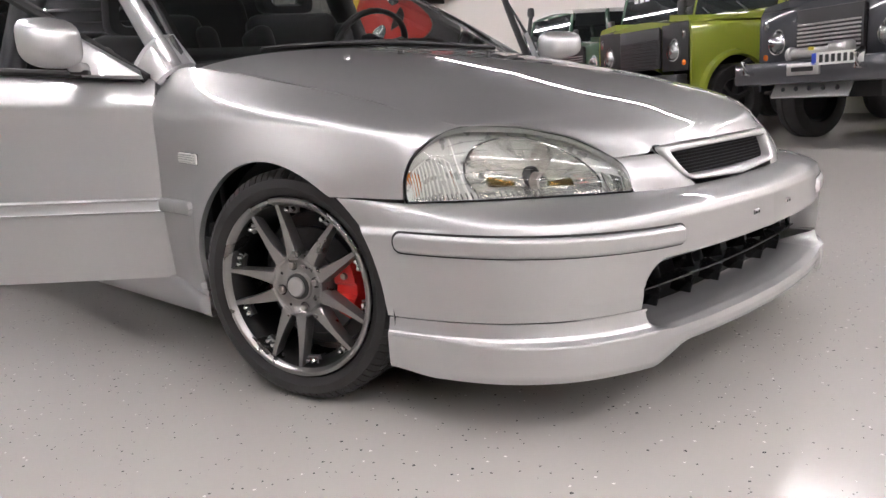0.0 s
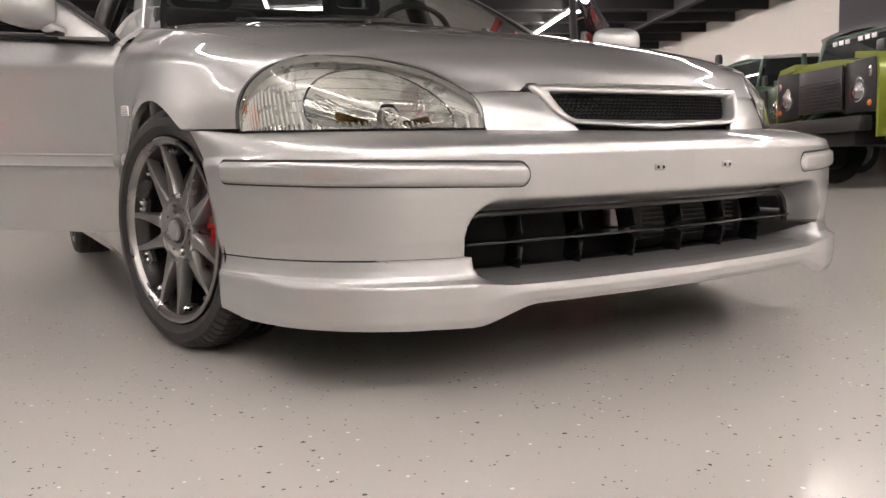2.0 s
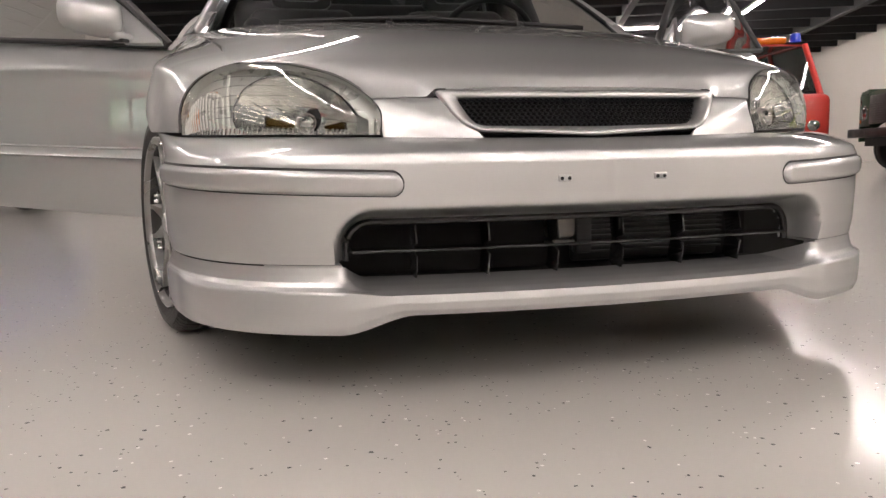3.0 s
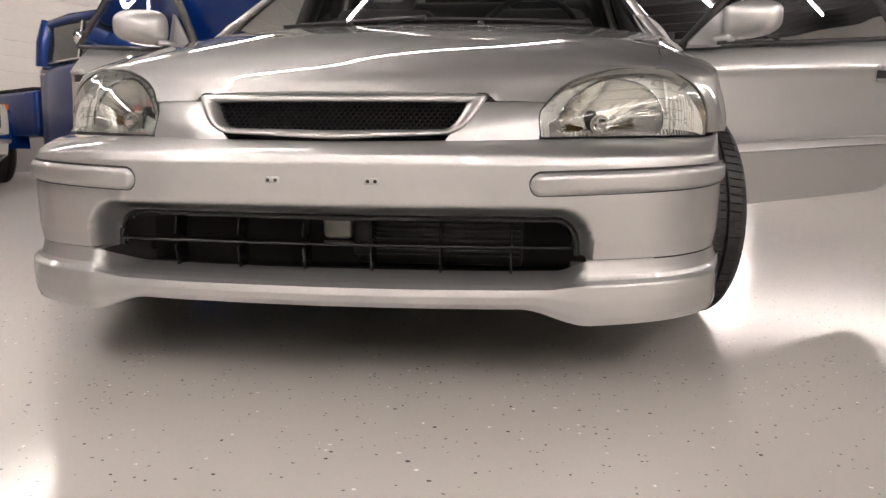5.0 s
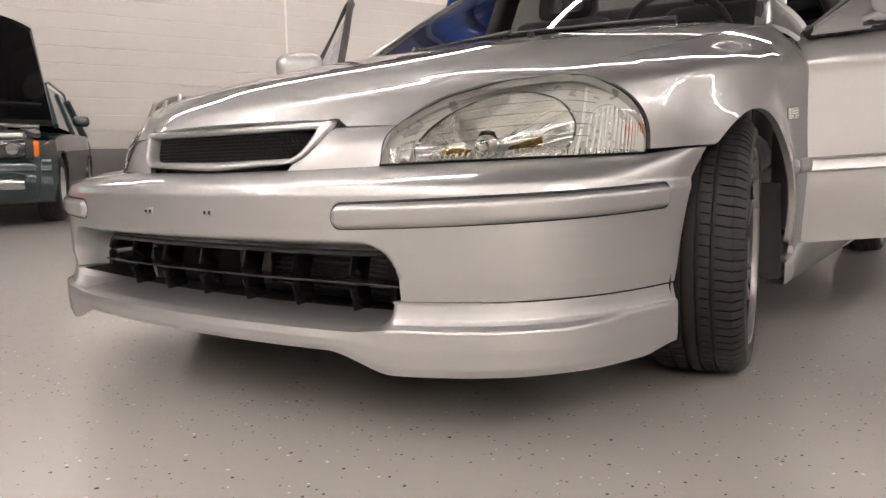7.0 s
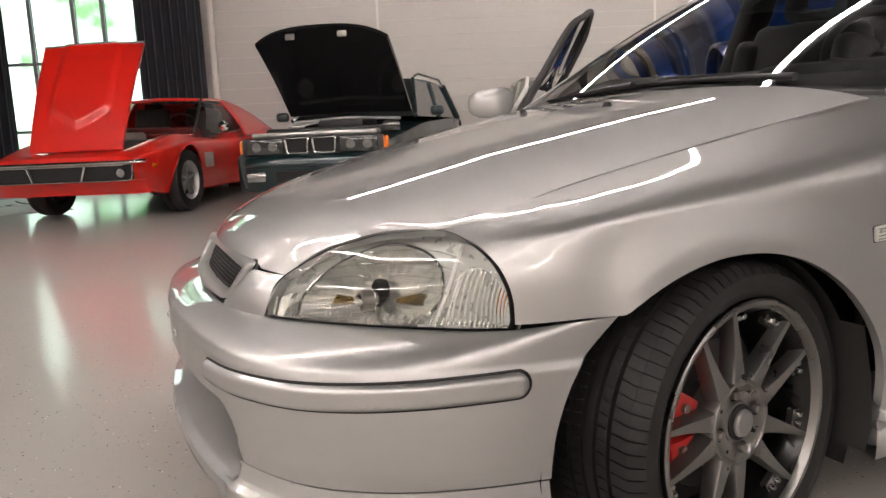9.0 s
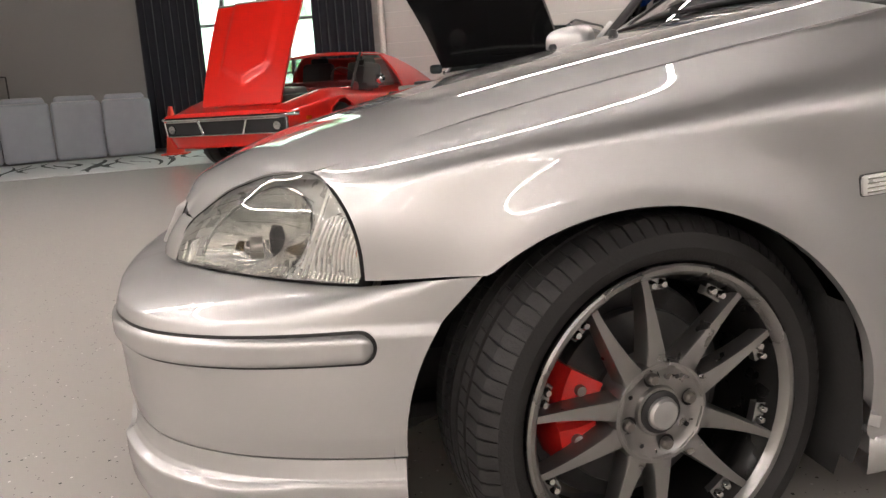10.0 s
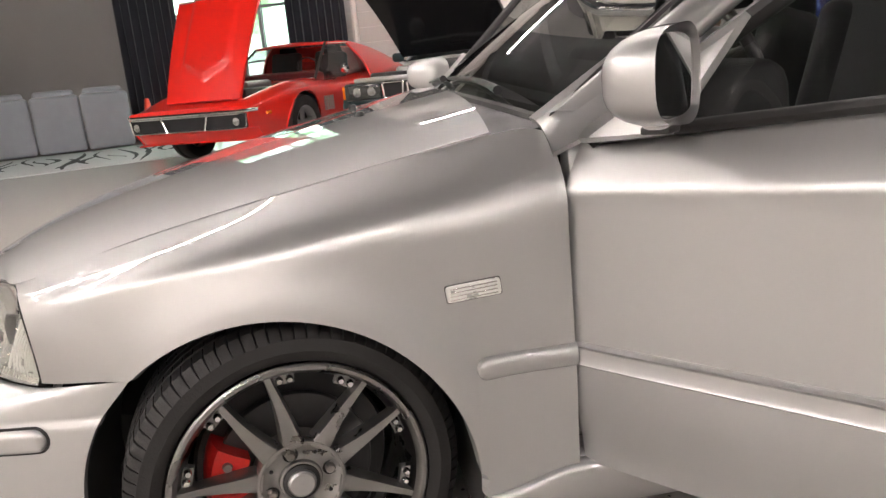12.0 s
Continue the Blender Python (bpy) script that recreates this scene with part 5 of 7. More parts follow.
ALLOY = mat("cast_alloy", (0.42, 0.42, 0.41), 0.3, 0.9, vary=0.1, vary_scale=20)
BLACKWHEEL = mat("black_steel_wheel", (0.02, 0.02, 0.02), 0.4, vary=0.2)
SOFA_M = mat("grey_sofa_cloth", (0.30, 0.32, 0.35), 0.9, vary=0.12, vary_scale=6, grain=0.4, grain_scale=200, sheen=0.3)
SOFA_D = mat("dark_sofa_cloth", (0.05, 0.05, 0.052), 0.9, vary=0.15, vary_scale=6, grain=0.4, grain_scale=200)
CURTAIN_M = mat("navy_curtain", (0.012, 0.014, 0.022), 0.85, vary=0.25, vary_scale=5, grain=0.2, grain_scale=300, sheen=0.2)
WOOD_M = mat("shelf_wood", (0.16, 0.10, 0.06), 0.5, vary=0.25, vary_scale=10, grain=0.2)
CONE_M = mat("cone_red", (0.75, 0.05, 0.02), 0.5, vary=0.1)
PLATE_M = mat("plate_white", (0.75, 0.75, 0.73), 0.4, vary=0.03)
PLATE_B = mat("plate_blue", (0.02, 0.06, 0.45), 0.4)
BEACON = mat("blue_beacon", (0.02, 0.05, 0.6), 0.15, coat=1.0)
RUG_M = mat("rug_white", (0.55, 0.55, 0.56), 0.95, vary=0.1, vary_scale=4, grain=0.4, grain_scale=250)
RUG_D = mat("rug_dark", (0.04, 0.04, 0.045), 0.95, grain=0.3)


def road_wheel(parent, x, y, r, width, material, sx, spokes=5, label="wheel with black tyre"):
    w = new("wheel")
    w.parent = parent
    w["label"] = label
    w.matrix_basis = Matrix.Translation((x, y, r)) @ (Matrix() if sx > 0 else pose(0, 0, 0, 0, 0, 180))
    h = width / 2
    rim = r * 0.62
    lathe("tyre", [(rim, -h * 0.9), (rim * 1.2, -h * 1.02), (r * 0.95, -h * 0.95), (r, -h * 0.7), (r, -h * 0.25), (r * 0.975, -h * 0.2), (r * 0.975, h * 0.2), (r, h * 0.25), (r, h * 0.7), (r * 0.95, h * 0.95), (rim * 1.2, h * 1.02), (rim, h * 0.9)], RUBBER, w, 40, "x")
    lathe("rim", [(rim * 0.93, -h * 0.8), (rim * 0.9, 0.0), (rim * 0.93, h * 0.7), (rim, h * 0.95), (rim * 1.03, h * 0.9)], material, w, 40, "x")
    lathe("hub", [(0, h * 0.75), (rim * 0.2, h * 0.74), (rim * 0.25, h * 0.6), (rim * 0.3, h * 0.3)], material, w, 20, "x")
    lathe("wheel_dish", [(0, h * 0.05), (rim * 0.9, h * 0.0)], DEEP, w, 30, "x")
    for k in range(spokes):
        a = 2 * math.pi * k / spokes + 0.3
        V = []
        for f, wd in ((0.1, 0.26), (0.5, 0.17), (0.95, 0.22)):
            for s_, dx in ((-1, 0.25), (-0.7, 0.62), (0.7, 0.62), (1, 0.25)):
                V.append((h * dx, rim * (f * math.cos(a) - s_ * wd * 0.6 * math.sin(a)), rim * (f * math.sin(a) + s_ * wd * 0.6 * math.cos(a))))
        mesh_ob("spoke", V, grid_faces(3, 4, closed_v=True), material, w)
    return w


def arch_trim(P, centres, wz, r, inner=0.5):
    """Opens round wheel arches in a grid; the border is drawn onto the arch. Returns the kept points."""
    keep = np.ones(P.shape[:2], bool)
    for wy in centres:
        dy, dz = P[..., 1] - wy, P[..., 2] - wz
        d = np.hypot(dy, dz) + 1e-9
        side = np.abs(P[..., 0]) > inner
        near = side & (np.abs(d - r) < 0.026)
        P[..., 1] = np.where(near, wy + dy / d * r, P[..., 1])
        P[..., 2] = np.where(near, wz + dz / d * r, P[..., 2])
        keep &= ~side | near | (d > r)
    return keep


def loft_body(name, stations, material, parent, wheels=(), wr=0.34, label=""):
    """A car's lower body from stations (y, half width, bottom, shoulder, top), open at the wheel arches."""
    st = np.array(stations, float)
    f = spline(st[:, 0], st[:, 1:])
    ys = np.linspace(st[0, 0], st[-1, 0], 110)
    rows = []
    for y in ys:
        w, zb, zs, zt = f(y)
        half = []
        for v in np.linspace(0, 1, 14):
            z = zb + (zs - zb) * v
            half.append((w * (1 - 0.05 * (1 - v) ** 2 - 0.03 * v**4), z))
        for v in np.linspace(0.12, 1, 9):
            half.append((w * 0.97 * (1 - v) ** 0.75 * 1.0, zs + (zt - zs) * (1 - (1 - v) ** 2)))
        half = np.array(half)
        full = [(x, y, z) for x, z in half] + [(-x, y, z) for x, z in half[-2::-1]]
        rows.append(full)
    P = np.array(rows)
    keep = arch_trim(P, wheels, wr, wr * 1.13, 0.45)
    V, F = skin(P, rim=0.02, keep=keep, flip=True)
    body = mesh_ob(name, V, F, material, parent, label, sharp=60)
    for k in (0, len(ys) - 1):
        ring = [tuple(p) for p in P[k]]
        mesh_ob("end_panel", ring, [tuple(range(len(ring)))], material, parent, smooth=False)
    bm = bmesh.new()
    bm_box(bm, (st[:, 1].max() * 1.5, (ys[-1] - ys[0]) * 0.9, 0.3), (0, (ys[0] + ys[-1]) / 2, st[:, 2].min() + 0.22))
    part("inner_body", bm, DEEP, parent)
    return body


def greenhouse(parent, base, roof, paint_m, glass_m, pillar=0.05):
    """Cabin over a body: base and roof rectangles (y0, y1, half width, z) with pillars and panes."""
    by0, by1, bw, bz = base
    ry0, ry1, rw, rz = roof
    P = bilinear((-rw, ry0, rz), (rw, ry0, rz), (-rw, ry1, rz), (rw, ry1, rz), 12, 12, (0, 0, 0.03), (0, 0, 0.025))
    mesh_ob("roof", *skin(P, rim=0.03), paint_m, parent)
    for sx in (-1, 1):
        for (y0, y1), wdt in (((by0, ry0), pillar), ((by1, ry1), pillar * 1.6), (((by0 + by1) / 2, (ry0 + ry1) / 2), pillar)):
            bar("pillar", [(sx * bw, y0, bz), (sx * (bw + rw) / 2, (y0 + y1) / 2, (bz + rz) / 2), (sx * rw, y1, rz)], wdt * 0.6, paint_m, parent, 8)
        ym, yr = (by0 + by1) / 2, (ry0 + ry1) / 2
        for a, b, c, d in ((by0, ym, ry0, yr), (ym, by1, yr, ry1)):
            mesh_ob("side_window", *skin(bilinear((sx * (bw - 0.005), a, bz), (sx * (bw - 0.005), b, bz), (sx * (rw - 0.005), c, rz), (sx * (rw - 0.005), d, rz), 3, 3)), glass_m, parent)
    for y0, y1, nm in ((by0, ry0, "windscreen"), (by1, ry1, "rear_window")):
        mesh_ob(nm, *skin(bilinear((-bw, y0, bz), (bw, y0, bz), (-rw, y1, rz), (rw, y1, rz), 6, 4, (0, -0.03 if nm == "windscreen" else 0.03, 0))), glass_m, parent)


def place(a, b, facing=1):
    """Pose values for a vehicle whose nose stands at (a, b), looking across the hall."""
    x, y, _ = hall(a, b)
    ang = math.degrees(math.atan2(E2[1] * facing, E2[0] * facing)) + 90
    return (x, y, 0), ang


# ---- off-road vehicles along the east wall ----
def offroader(a, b, body, roof_m, label, winch=False, banner=False, wheel_m=BLACKWHEEL, snorkel=False, slat_m=None, lift=1.0):
    at, ang = place(a, b, -1)
    t = thing("off_road_vehicle", at, ang, label, "off-road vehicle", "off-road vehicles by the wall")
    W, wb = 0.80, (0.78, 3.55)
    for sx in (-1, 1):
        for wy in wb:
            road_wheel(t, sx * 0.76, wy, 0.41, 0.25, wheel_m, sx, 6)
        # wing with flat top and round arch
        ys = np.linspace(0.12, 1.55, 40)
        P = []
        for y in ys:
            d = abs(y - wb[0])
            lo = 0.52 if d > 0.50 else 0.42 + math.sqrt(max(0.50**2 - d * d, 0)) * 0.98
            lo = max(lo, 0.52)
            P.append([(sx * (W + 0.03 - 0.015 * (z > 1.13)), y, z) for z in np.linspace(lo, 1.16, 10)] + [(sx * (W - 0.01), y, 1.185), (sx * (W - 0.30), y, 1.20)])
        mesh_ob("wing", *skin(np.array(P), rim=0.03, flip=sx > 0), body, t, sharp=35)
        rowsa = [(sx * (W + dx), wb[0] - r * math.cos(aa), 0.42 + r * math.sin(aa)) for aa in np.linspace(0.12, math.pi - 0.12, 24) for r, dx in ((0.50, 0.03), (0.50, 0.10), (0.545, 0.10), (0.56, 0.03))]
        mesh_ob("wheel_eyebrow", rowsa, grid_faces(24, 4), body, t, sharp=35)
        # door and rear side with its arch
        box("door", (0.05, 0.95, 0.68), (sx * (W + 0.005), 2.02, 0.90), body, t, bevel=0.02)
        P = []
        for y in np.linspace(2.50, 4.45, 40):
            d = abs(y - wb[1])
            lo = max(0.55, 0.42 + math.sqrt(max(0.50**2 - d * d, 0))) if d < 0.5 else 0.55
            P.append([(sx * (W + 0.03), y, z) for z in np.linspace(lo, 1.24, 8)])
        mesh_ob("rear_side", *skin(np.array(P), rim=0.03, flip=sx > 0), body, t)
        box("sill", (0.05, 1.9, 0.12), (sx * W, 2.1, 0.5), BLACK, t, bevel=0.01)
        bar("screen_pillar", [(sx * 0.74, 1.56, 1.18), (sx * 0.70, 1.74, 1.86)], 0.035, body, t)
        for y in (2.50, 3.4, 4.42):
            bar("roof_post", [(sx * 0.80, y, 1.22), (sx * 0.72, y, 1.92)], 0.05, body, t)
        mesh_ob("side_window", *skin(bilinear((sx * 0.80, 1.62, 1.23), (sx * 0.80, 2.47, 1.23), (sx * 0.71, 1.80, 1.85), (sx * 0.72, 2.47, 1.87), 3, 3)), DKGLASS, t)
        mesh_ob("side_window", *skin(bilinear((sx * 0.80, 2.53, 1.23), (sx * 0.80, 4.40, 1.23), (sx * 0.72, 2.53, 1.87), (sx * 0.72, 4.40, 1.87), 3, 3)), DKGLASS, t)
        mir = box("mirror", (0.14, 0.06, 0.20), (sx * 0.98, 1.60, 1.42), BLACK, t, bevel=0.025)
        bar("mirror_stalk", [(sx * 0.76, 1.62, 1.30), (sx * 0.96, 1.60, 1.38)], 0.012, BLACK, mir)
        lamp = lathe("headlight", [(0, -0.02), (0.06, -0.014), (0.085, 0.0), (0.092, 0.012), (0.098, 0.012), (0.10, 0.03)], LAMPGLASS, t, 28, "y", (sx * 0.60, 0.085, 0.98), "round headlight")
        lathe("lamp_ring", [(0.093, -0.006), (0.103, -0.004), (0.106, 0.02)], CHROME, lamp, 28, "y", (sx * 0.60, 0.08, 0.98))
        for z, m in ((1.10, LAMPGLASS), (0.86, ORANGE)):
            lathe("small_lamp", [(0, -0.02), (0.03, -0.014), (0.036, 0.02)], m, t, 18, "y", (sx * 0.755, 0.11, z), "small round lamp")
        box("lamp_panel", (0.44, 0.05, 0.42), (sx * 0.60, 0.125, 0.98), BLACK if body is LIME else body, t, "lamp surround", bevel=0.015)
        box("wing_top_plate", (0.30, 0.9, 0.012), (sx * 0.64, 0.95, 1.20), BLACK if winch else body, t, bevel=0.004)
    P = bilinear((-0.52, 0.10, 1.19), (0.52, 0.10, 1.19), (-0.55, 1.56, 1.245), (0.55, 1.56, 1.245), 12, 10, (0, 0, 0.025))
    mesh_ob("bonnet", *skin(P, rim=0.05), body, t)
    gr = box("grille", (0.72, 0.05, 0.36), (0, 0.10, 0.99), BLACK, t, "black slatted grille", bevel=0.01)
    for k in range(9):
        box("grille_slat", (0.68, 0.02, 0.016), (0, 0.068, 0.84 + 0.037 * k), slat_m or (ALLOY if winch else JOIST_M), gr, bevel=0.004)
    box("front_bumper", (1.68, 0.16, 0.15), (0, 0.0, 0.66), BLACK, t, "black steel bumper", bevel=0.02)
    box("front_chassis", (1.1, 1.2, 0.22), (0, 0.7, 0.55), DEEP, t)
    box("body_core", (1.5, 3.1, 0.5), (0, 2.8, 0.85), DEEP, t)
    mesh_ob("windscreen", *skin(bilinear((-0.72, 1.56, 1.24), (0.72, 1.56, 1.24), (-0.69, 1.73, 1.84), (0.69, 1.73, 1.84), 4, 4)), DKGLASS, t)
    bar("screen_frame", [(-0.73, 1.55, 1.23), (0.73, 1.55, 1.23), (0.70, 1.74, 1.86), (-0.70, 1.74, 1.86)], 0.028, body, t, 8, True)
    for sx in (-0.3, 0.3):
        bar("wiper", [(sx, 1.53, 1.25), (sx - 0.25, 1.58, 1.36)], 0.008, BLACK, t, 6)
    P = bilinear((-0.74, 1.70, 1.90), (0.74, 1.70, 1.90), (-0.76, 4.46, 1.94), (0.76, 4.46, 1.94), 16, 16, (0, 0, 0.07), (0, 0, 0.02))
    mesh_ob("roof", *skin(P, rim=0.06), roof_m, t)
    box("tail_panel", (1.56, 0.05, 0.7), (0, 4.45, 0.9), body, t)
    if banner:
        bn = mesh_ob("screen_banner", *skin(bilinear((-0.66, 1.70, 1.72), (0.66, 1.70, 1.72), (-0.66, 1.725, 1.83), (0.66, 1.725, 1.83), 2, 2)), BLACK, t, "dark windscreen banner")
        for k in range(7):
            if k != 3:
                box("banner_mark", (0.10, 0.006, 0.065), (-0.42 + 0.14 * k, 1.703, 1.775), WHITE_M, bn, "pale bar", bevel=0.01)
    if winch:
        wn_ = box("winch_bumper", (1.72, 0.22, 0.22), (0, -0.12, 0.70), DARKGREY, t, "dark winch bumper", bevel=0.03)
        lathe("winch_drum", [(0.0, -0.24), (0.07, -0.24), (0.07, -0.2), (0.05, -0.19), (0.05, 0.19), (0.07, 0.2), (0.07, 0.24), (0, 0.24)], ALLOY, wn_, 20, "x", (0.0, -0.14, 0.86))
        box("winch_motor", (0.20, 0.16, 0.14), (0.32, -0.14, 0.88), ALLOY, wn_, bevel=0.04)
        box("winch_label", (0.06, 0.01, 0.03), (0.06, -0.215, 0.90), mat("yellow_tag", (0.7, 0.6, 0.05), 0.5), wn_)
        box("fairlead", (0.36, 0.03, 0.11), (0.0, -0.24, 0.72), ALLOY, wn_, "alloy fairlead", bevel=0.01)
        box("fairlead_slot", (0.24, 0.012, 0.04), (0.0, -0.256, 0.72), DEEP, wn_, bevel=0.005)
        sk = box("skid_plate", (0.86, 0.02, 0.16), (0, -0.14, 0.53), ALLOY, t, "drilled alloy skid plate", Matrix.Rotation(-0.5, 3, "X"), 0.006)
        for k in range(5):
            lathe("skid_hole", [(0, -0.002), (0.022, -0.002), (0.024, 0.004)], DEEP, sk, 14, "y", (-0.3 + 0.15 * k, -0.158, 0.54))
        for sx in (-1, 1):
            bar("tow_hook", [(sx * 0.62, -0.22, 0.70), (sx * 0.62, -0.33, 0.72), (sx * 0.62, -0.34, 0.82), (sx * 0.62, -0.27, 0.85)], 0.028, CHROME, t, 8)
        pl = box("number_plate", (0.52, 0.012, 0.11), (0.36, -0.245, 0.80), PLATE_M, t, "white number plate", bevel=0.003)
        box("plate_band", (0.05, 0.006, 0.105), (0.36 - 0.235, -0.252, 0.80), PLATE_B, pl)
        for k in range(6):
            box("plate_mark", (0.036, 0.004, 0.07), (0.20 + 0.062 * k, -0.253, 0.80), BLACK, pl, "dark bar", bevel=0.001)
    if snorkel:
        sn = bar("snorkel", [(-0.86, 1.1, 1.1), (-0.86, 1.5, 1.22), (-0.80, 1.62, 1.5), (-0.78, 1.70, 1.95)], 0.045, BLACK, t, 10, label="black snorkel")
        lathe("snorkel_head", [(0, 0.14), (0.06, 0.13), (0.075, 0.05), (0.07, -0.04), (0.03, -0.06)], BLACK, sn, 16, "z", (-0.78, 1.70, 2.0))
    # tall cab over a high bonnet line
    for o in t.children_recursive:
        if o.type == "MESH" and o.parent.name.startswith(("off_road", "mirror", "screen", "snorkel")):
            for v in o.data.vertices:
                v.co.z += 0.11 * float(ease(1.0, 1.16, v.co.z)) + 0.13 * float(ease(1.17, 1.3, v.co.z))
    t.matrix_basis = t.matrix_basis @ Matrix.Scale(lift, 4)
    return t


offroader(3.9, 4.85, DARKGREY, DARKGREY, "dark grey off-road vehicle with winch and skid plate", winch=True, lift=1.0)
offroader(6.67, 4.85, LIME, LIME, "lime green off-road vehicle with black grille panel", lift=1.05)
offroader(9.35, 5.6, FOREST, BLACK, "dark green off-road vehicle with bright slatted grille and screen banner", banner=True, slat_m=ALLOY, lift=1.04)
offroader(11.95, 5.3, FOREST, WHITEP, "dark green off-road vehicle with white roof and snorkel", wheel_m=ALLOY, snorkel=True, lift=1.0)

# sign on the east wall: plain pale shapes on black
SG = hall_box("wall_sign", (6.5, 13.0), (B1 - 0.03, B1 - 0.004), (1.7, CEIL - 0.02), SIGN_M, None, "black wall sign with plain white shapes", "", "sign")
def sign_mark(a, z, wa, hz, label="white bar"):
    return hall_box("sign_mark", (a - wa / 2, a + wa / 2), (B1 - 0.05, B1 - 0.031), (z - hz / 2, z + hz / 2), WHITE_M, SG, label, bevel=0.008)


for a in (10.59, 10.27, 9.96):
    sign_mark(a, 3.18, 0.22, 0.34)
for a in (10.72, 10.46, 10.20, 9.94):
    sign_mark(a, 2.62, 0.19, 0.26)
pts = [hall(10.75 - 0.95 * f, B1 - 0.045, 3.50 + 0.18 * math.sin(math.pi * f)) for f in np.linspace(0, 1, 14)]
bar("sign_arc", pts, 0.03, WHITE_M, SG, 6)

# red emergency van far down the hall
at = hall(10.4, 3.1)
t = thing("van", at, HALL_TURN, "red van with blue beacons and yellow roof bar", "van")
bm = bm_box(bmesh.new(), (2.0, 4.8, 0.95), (0, 2.4, 0.90), None, 0.12, 3)
part("lower_body", bm, VANRED, t)
greenhouse(t, (0.35, 4.72, 0.96, 1.34), (0.85, 4.66, 0.86, 2.27), VANRED, WINDOW, 0.08)
for sx in (-1, 1):
    for wy in (0.9, 3.9):
        road_wheel(t, sx * 0.86, wy, 0.34, 0.2, BLACKWHEEL, sx, 5)
    lathe("beacon", [(0, 0.16), (0.07, 0.14), (0.09, 0.0)], BEACON, t, 18, "z", (sx * 0.75, 0.95, 2.34), "blue beacon")
    lathe("headlight", [(0, -0.02), (0.09, -0.01), (0.1, 0.03)], LAMPGLASS, t, 20, "y", (sx * 0.75, 0.0, 0.85))
box("roof_bar", (1.2, 0.25, 0.12), (0, 1.0, 2.37), ORANGE, t, "orange light bar", bevel=0.03)
box("front_bumper", (2.0, 0.12, 0.25), (0, -0.02, 0.5), BLACK, t, bevel=0.03)
box("front_grille", (1.2, 0.03, 0.2), (0, -0.01, 0.95), BLACK, t)
for sx in (-1, 1):
    for k in range(3):
        box("side_stripe", (0.012, 0.30, 0.16), (sx * 1.0, 0.45 + 0.5 * k, 1.12), YELLOW, t, "yellow reflective stripe", bevel=0.004)
    lathe("headrest", [(0, 0.10), (0.10, 0.08), (0.13, -0.04), (0.10, -0.10)], BLACK, t, 14, "z", (sx * 0.45, 1.7, 1.55), "dark headrest")
t.matrix_basis = t.matrix_basis @ Matrix.Diagonal((1, 1, 0.89, 1))

# ---- red coupe with its bonnet up ----
t = thing("coupe", (-6.87, -0.59, 0), 59.6, "red vintage coupe with raised bonnet and chrome bumper", "car")
WB = (0.98, 3.47)


def coupe_body(parent):
    """Low body with four swelling wings, tucked under at nose and tail."""
    st = spline((0.0, 0.25, 0.98, 1.7, 2.4, 3.0, 3.47, 4.2, 4.6),
                ((0.78, 0.42, 0.60, 0.62, 0.0), (0.84, 0.30, 0.65, 0.67, 0.03), (0.90, 0.22, 0.74, 0.74, 0.095), (0.82, 0.20, 0.74, 0.79, 0.03), (0.77, 0.20, 0.74, 0.82, 0.0),
                 (0.84, 0.20, 0.78, 0.84, 0.03), (0.91, 0.22, 0.82, 0.86, 0.08), (0.85, 0.30, 0.80, 0.84, 0.02), (0.76, 0.42, 0.74, 0.78, 0.0)))
    rows = []
    for y in np.linspace(0, 4.6, 150):
        w, zb, zs, zc, hump = st(y)
        half = [(w * (0.86 + 0.14 * math.sin(v * math.pi / 2) ** 0.8 - 0.03 * v**6), zb + (zs - zb) * v) for v in np.linspace(0, 1, 22)]
        for v in np.linspace(0.04, 1, 24):
            x = w * 0.97 * (1 - v)
            half.append((x, zc + (zs - zc) * (x / w) ** 5 + hump * math.exp(-(((x / w - 0.76) / 0.17) ** 2)) * min(1, v / 0.12)))
        rows.append([(x, y, z) for x, z in half] + [(-x, y, z) for x, z in half[-2::-1]])
    P = np.array(rows)
    keep = arch_trim(P, WB, 0.335, 0.372)
    mesh_ob("body", *skin(P, rim=0.02, keep=keep, flip=True), REDP, parent, sharp=60)
    for k in (0, 149):
        mesh_ob("end_panel", [tuple(p) for p in P[k]], [tuple(range(P.shape[1]))], REDP, parent, smooth=False)
    part("inner_body", bm_box(bmesh.new(), (1.3, 4.0, 0.3), (0, 2.4, 0.45)), DEEP, parent)


coupe_body(t)
for sx in (-1, 1):
    for wy in WB:
        road_wheel(t, sx * 0.77, wy, 0.335, 0.22, ALLOY, sx, 5)
# cabin: raked screen, short roof, sails running down to the tail
P = bilinear((-0.66, 1.62, 0.83), (0.66, 1.62, 0.83), (-0.52, 2.20, 1.25), (0.52, 2.20, 1.25), 16, 8, (0, -0.11, 0.01))
panel("windscreen", P, WINDOW, t, 0.0, "clear raked windscreen", shadow=False)[0]
bar("screen_header", [tuple(p) for p in P[:, -1]], 0.02, REDP, t, 8)
bar("screen_trim", [tuple(p) for p in P[:, 0]], 0.014, CHROME, t, 8)
P = bilinear((-0.54, 2.19, 1.265), (0.54, 2.19, 1.265), (-0.54, 2.90, 1.265), (0.54, 2.90, 1.265), 14, 10, (0, 0, 0.03), (0, 0, 0.012))
panel("roof", P, REDP, t, 0.03)
sail = []
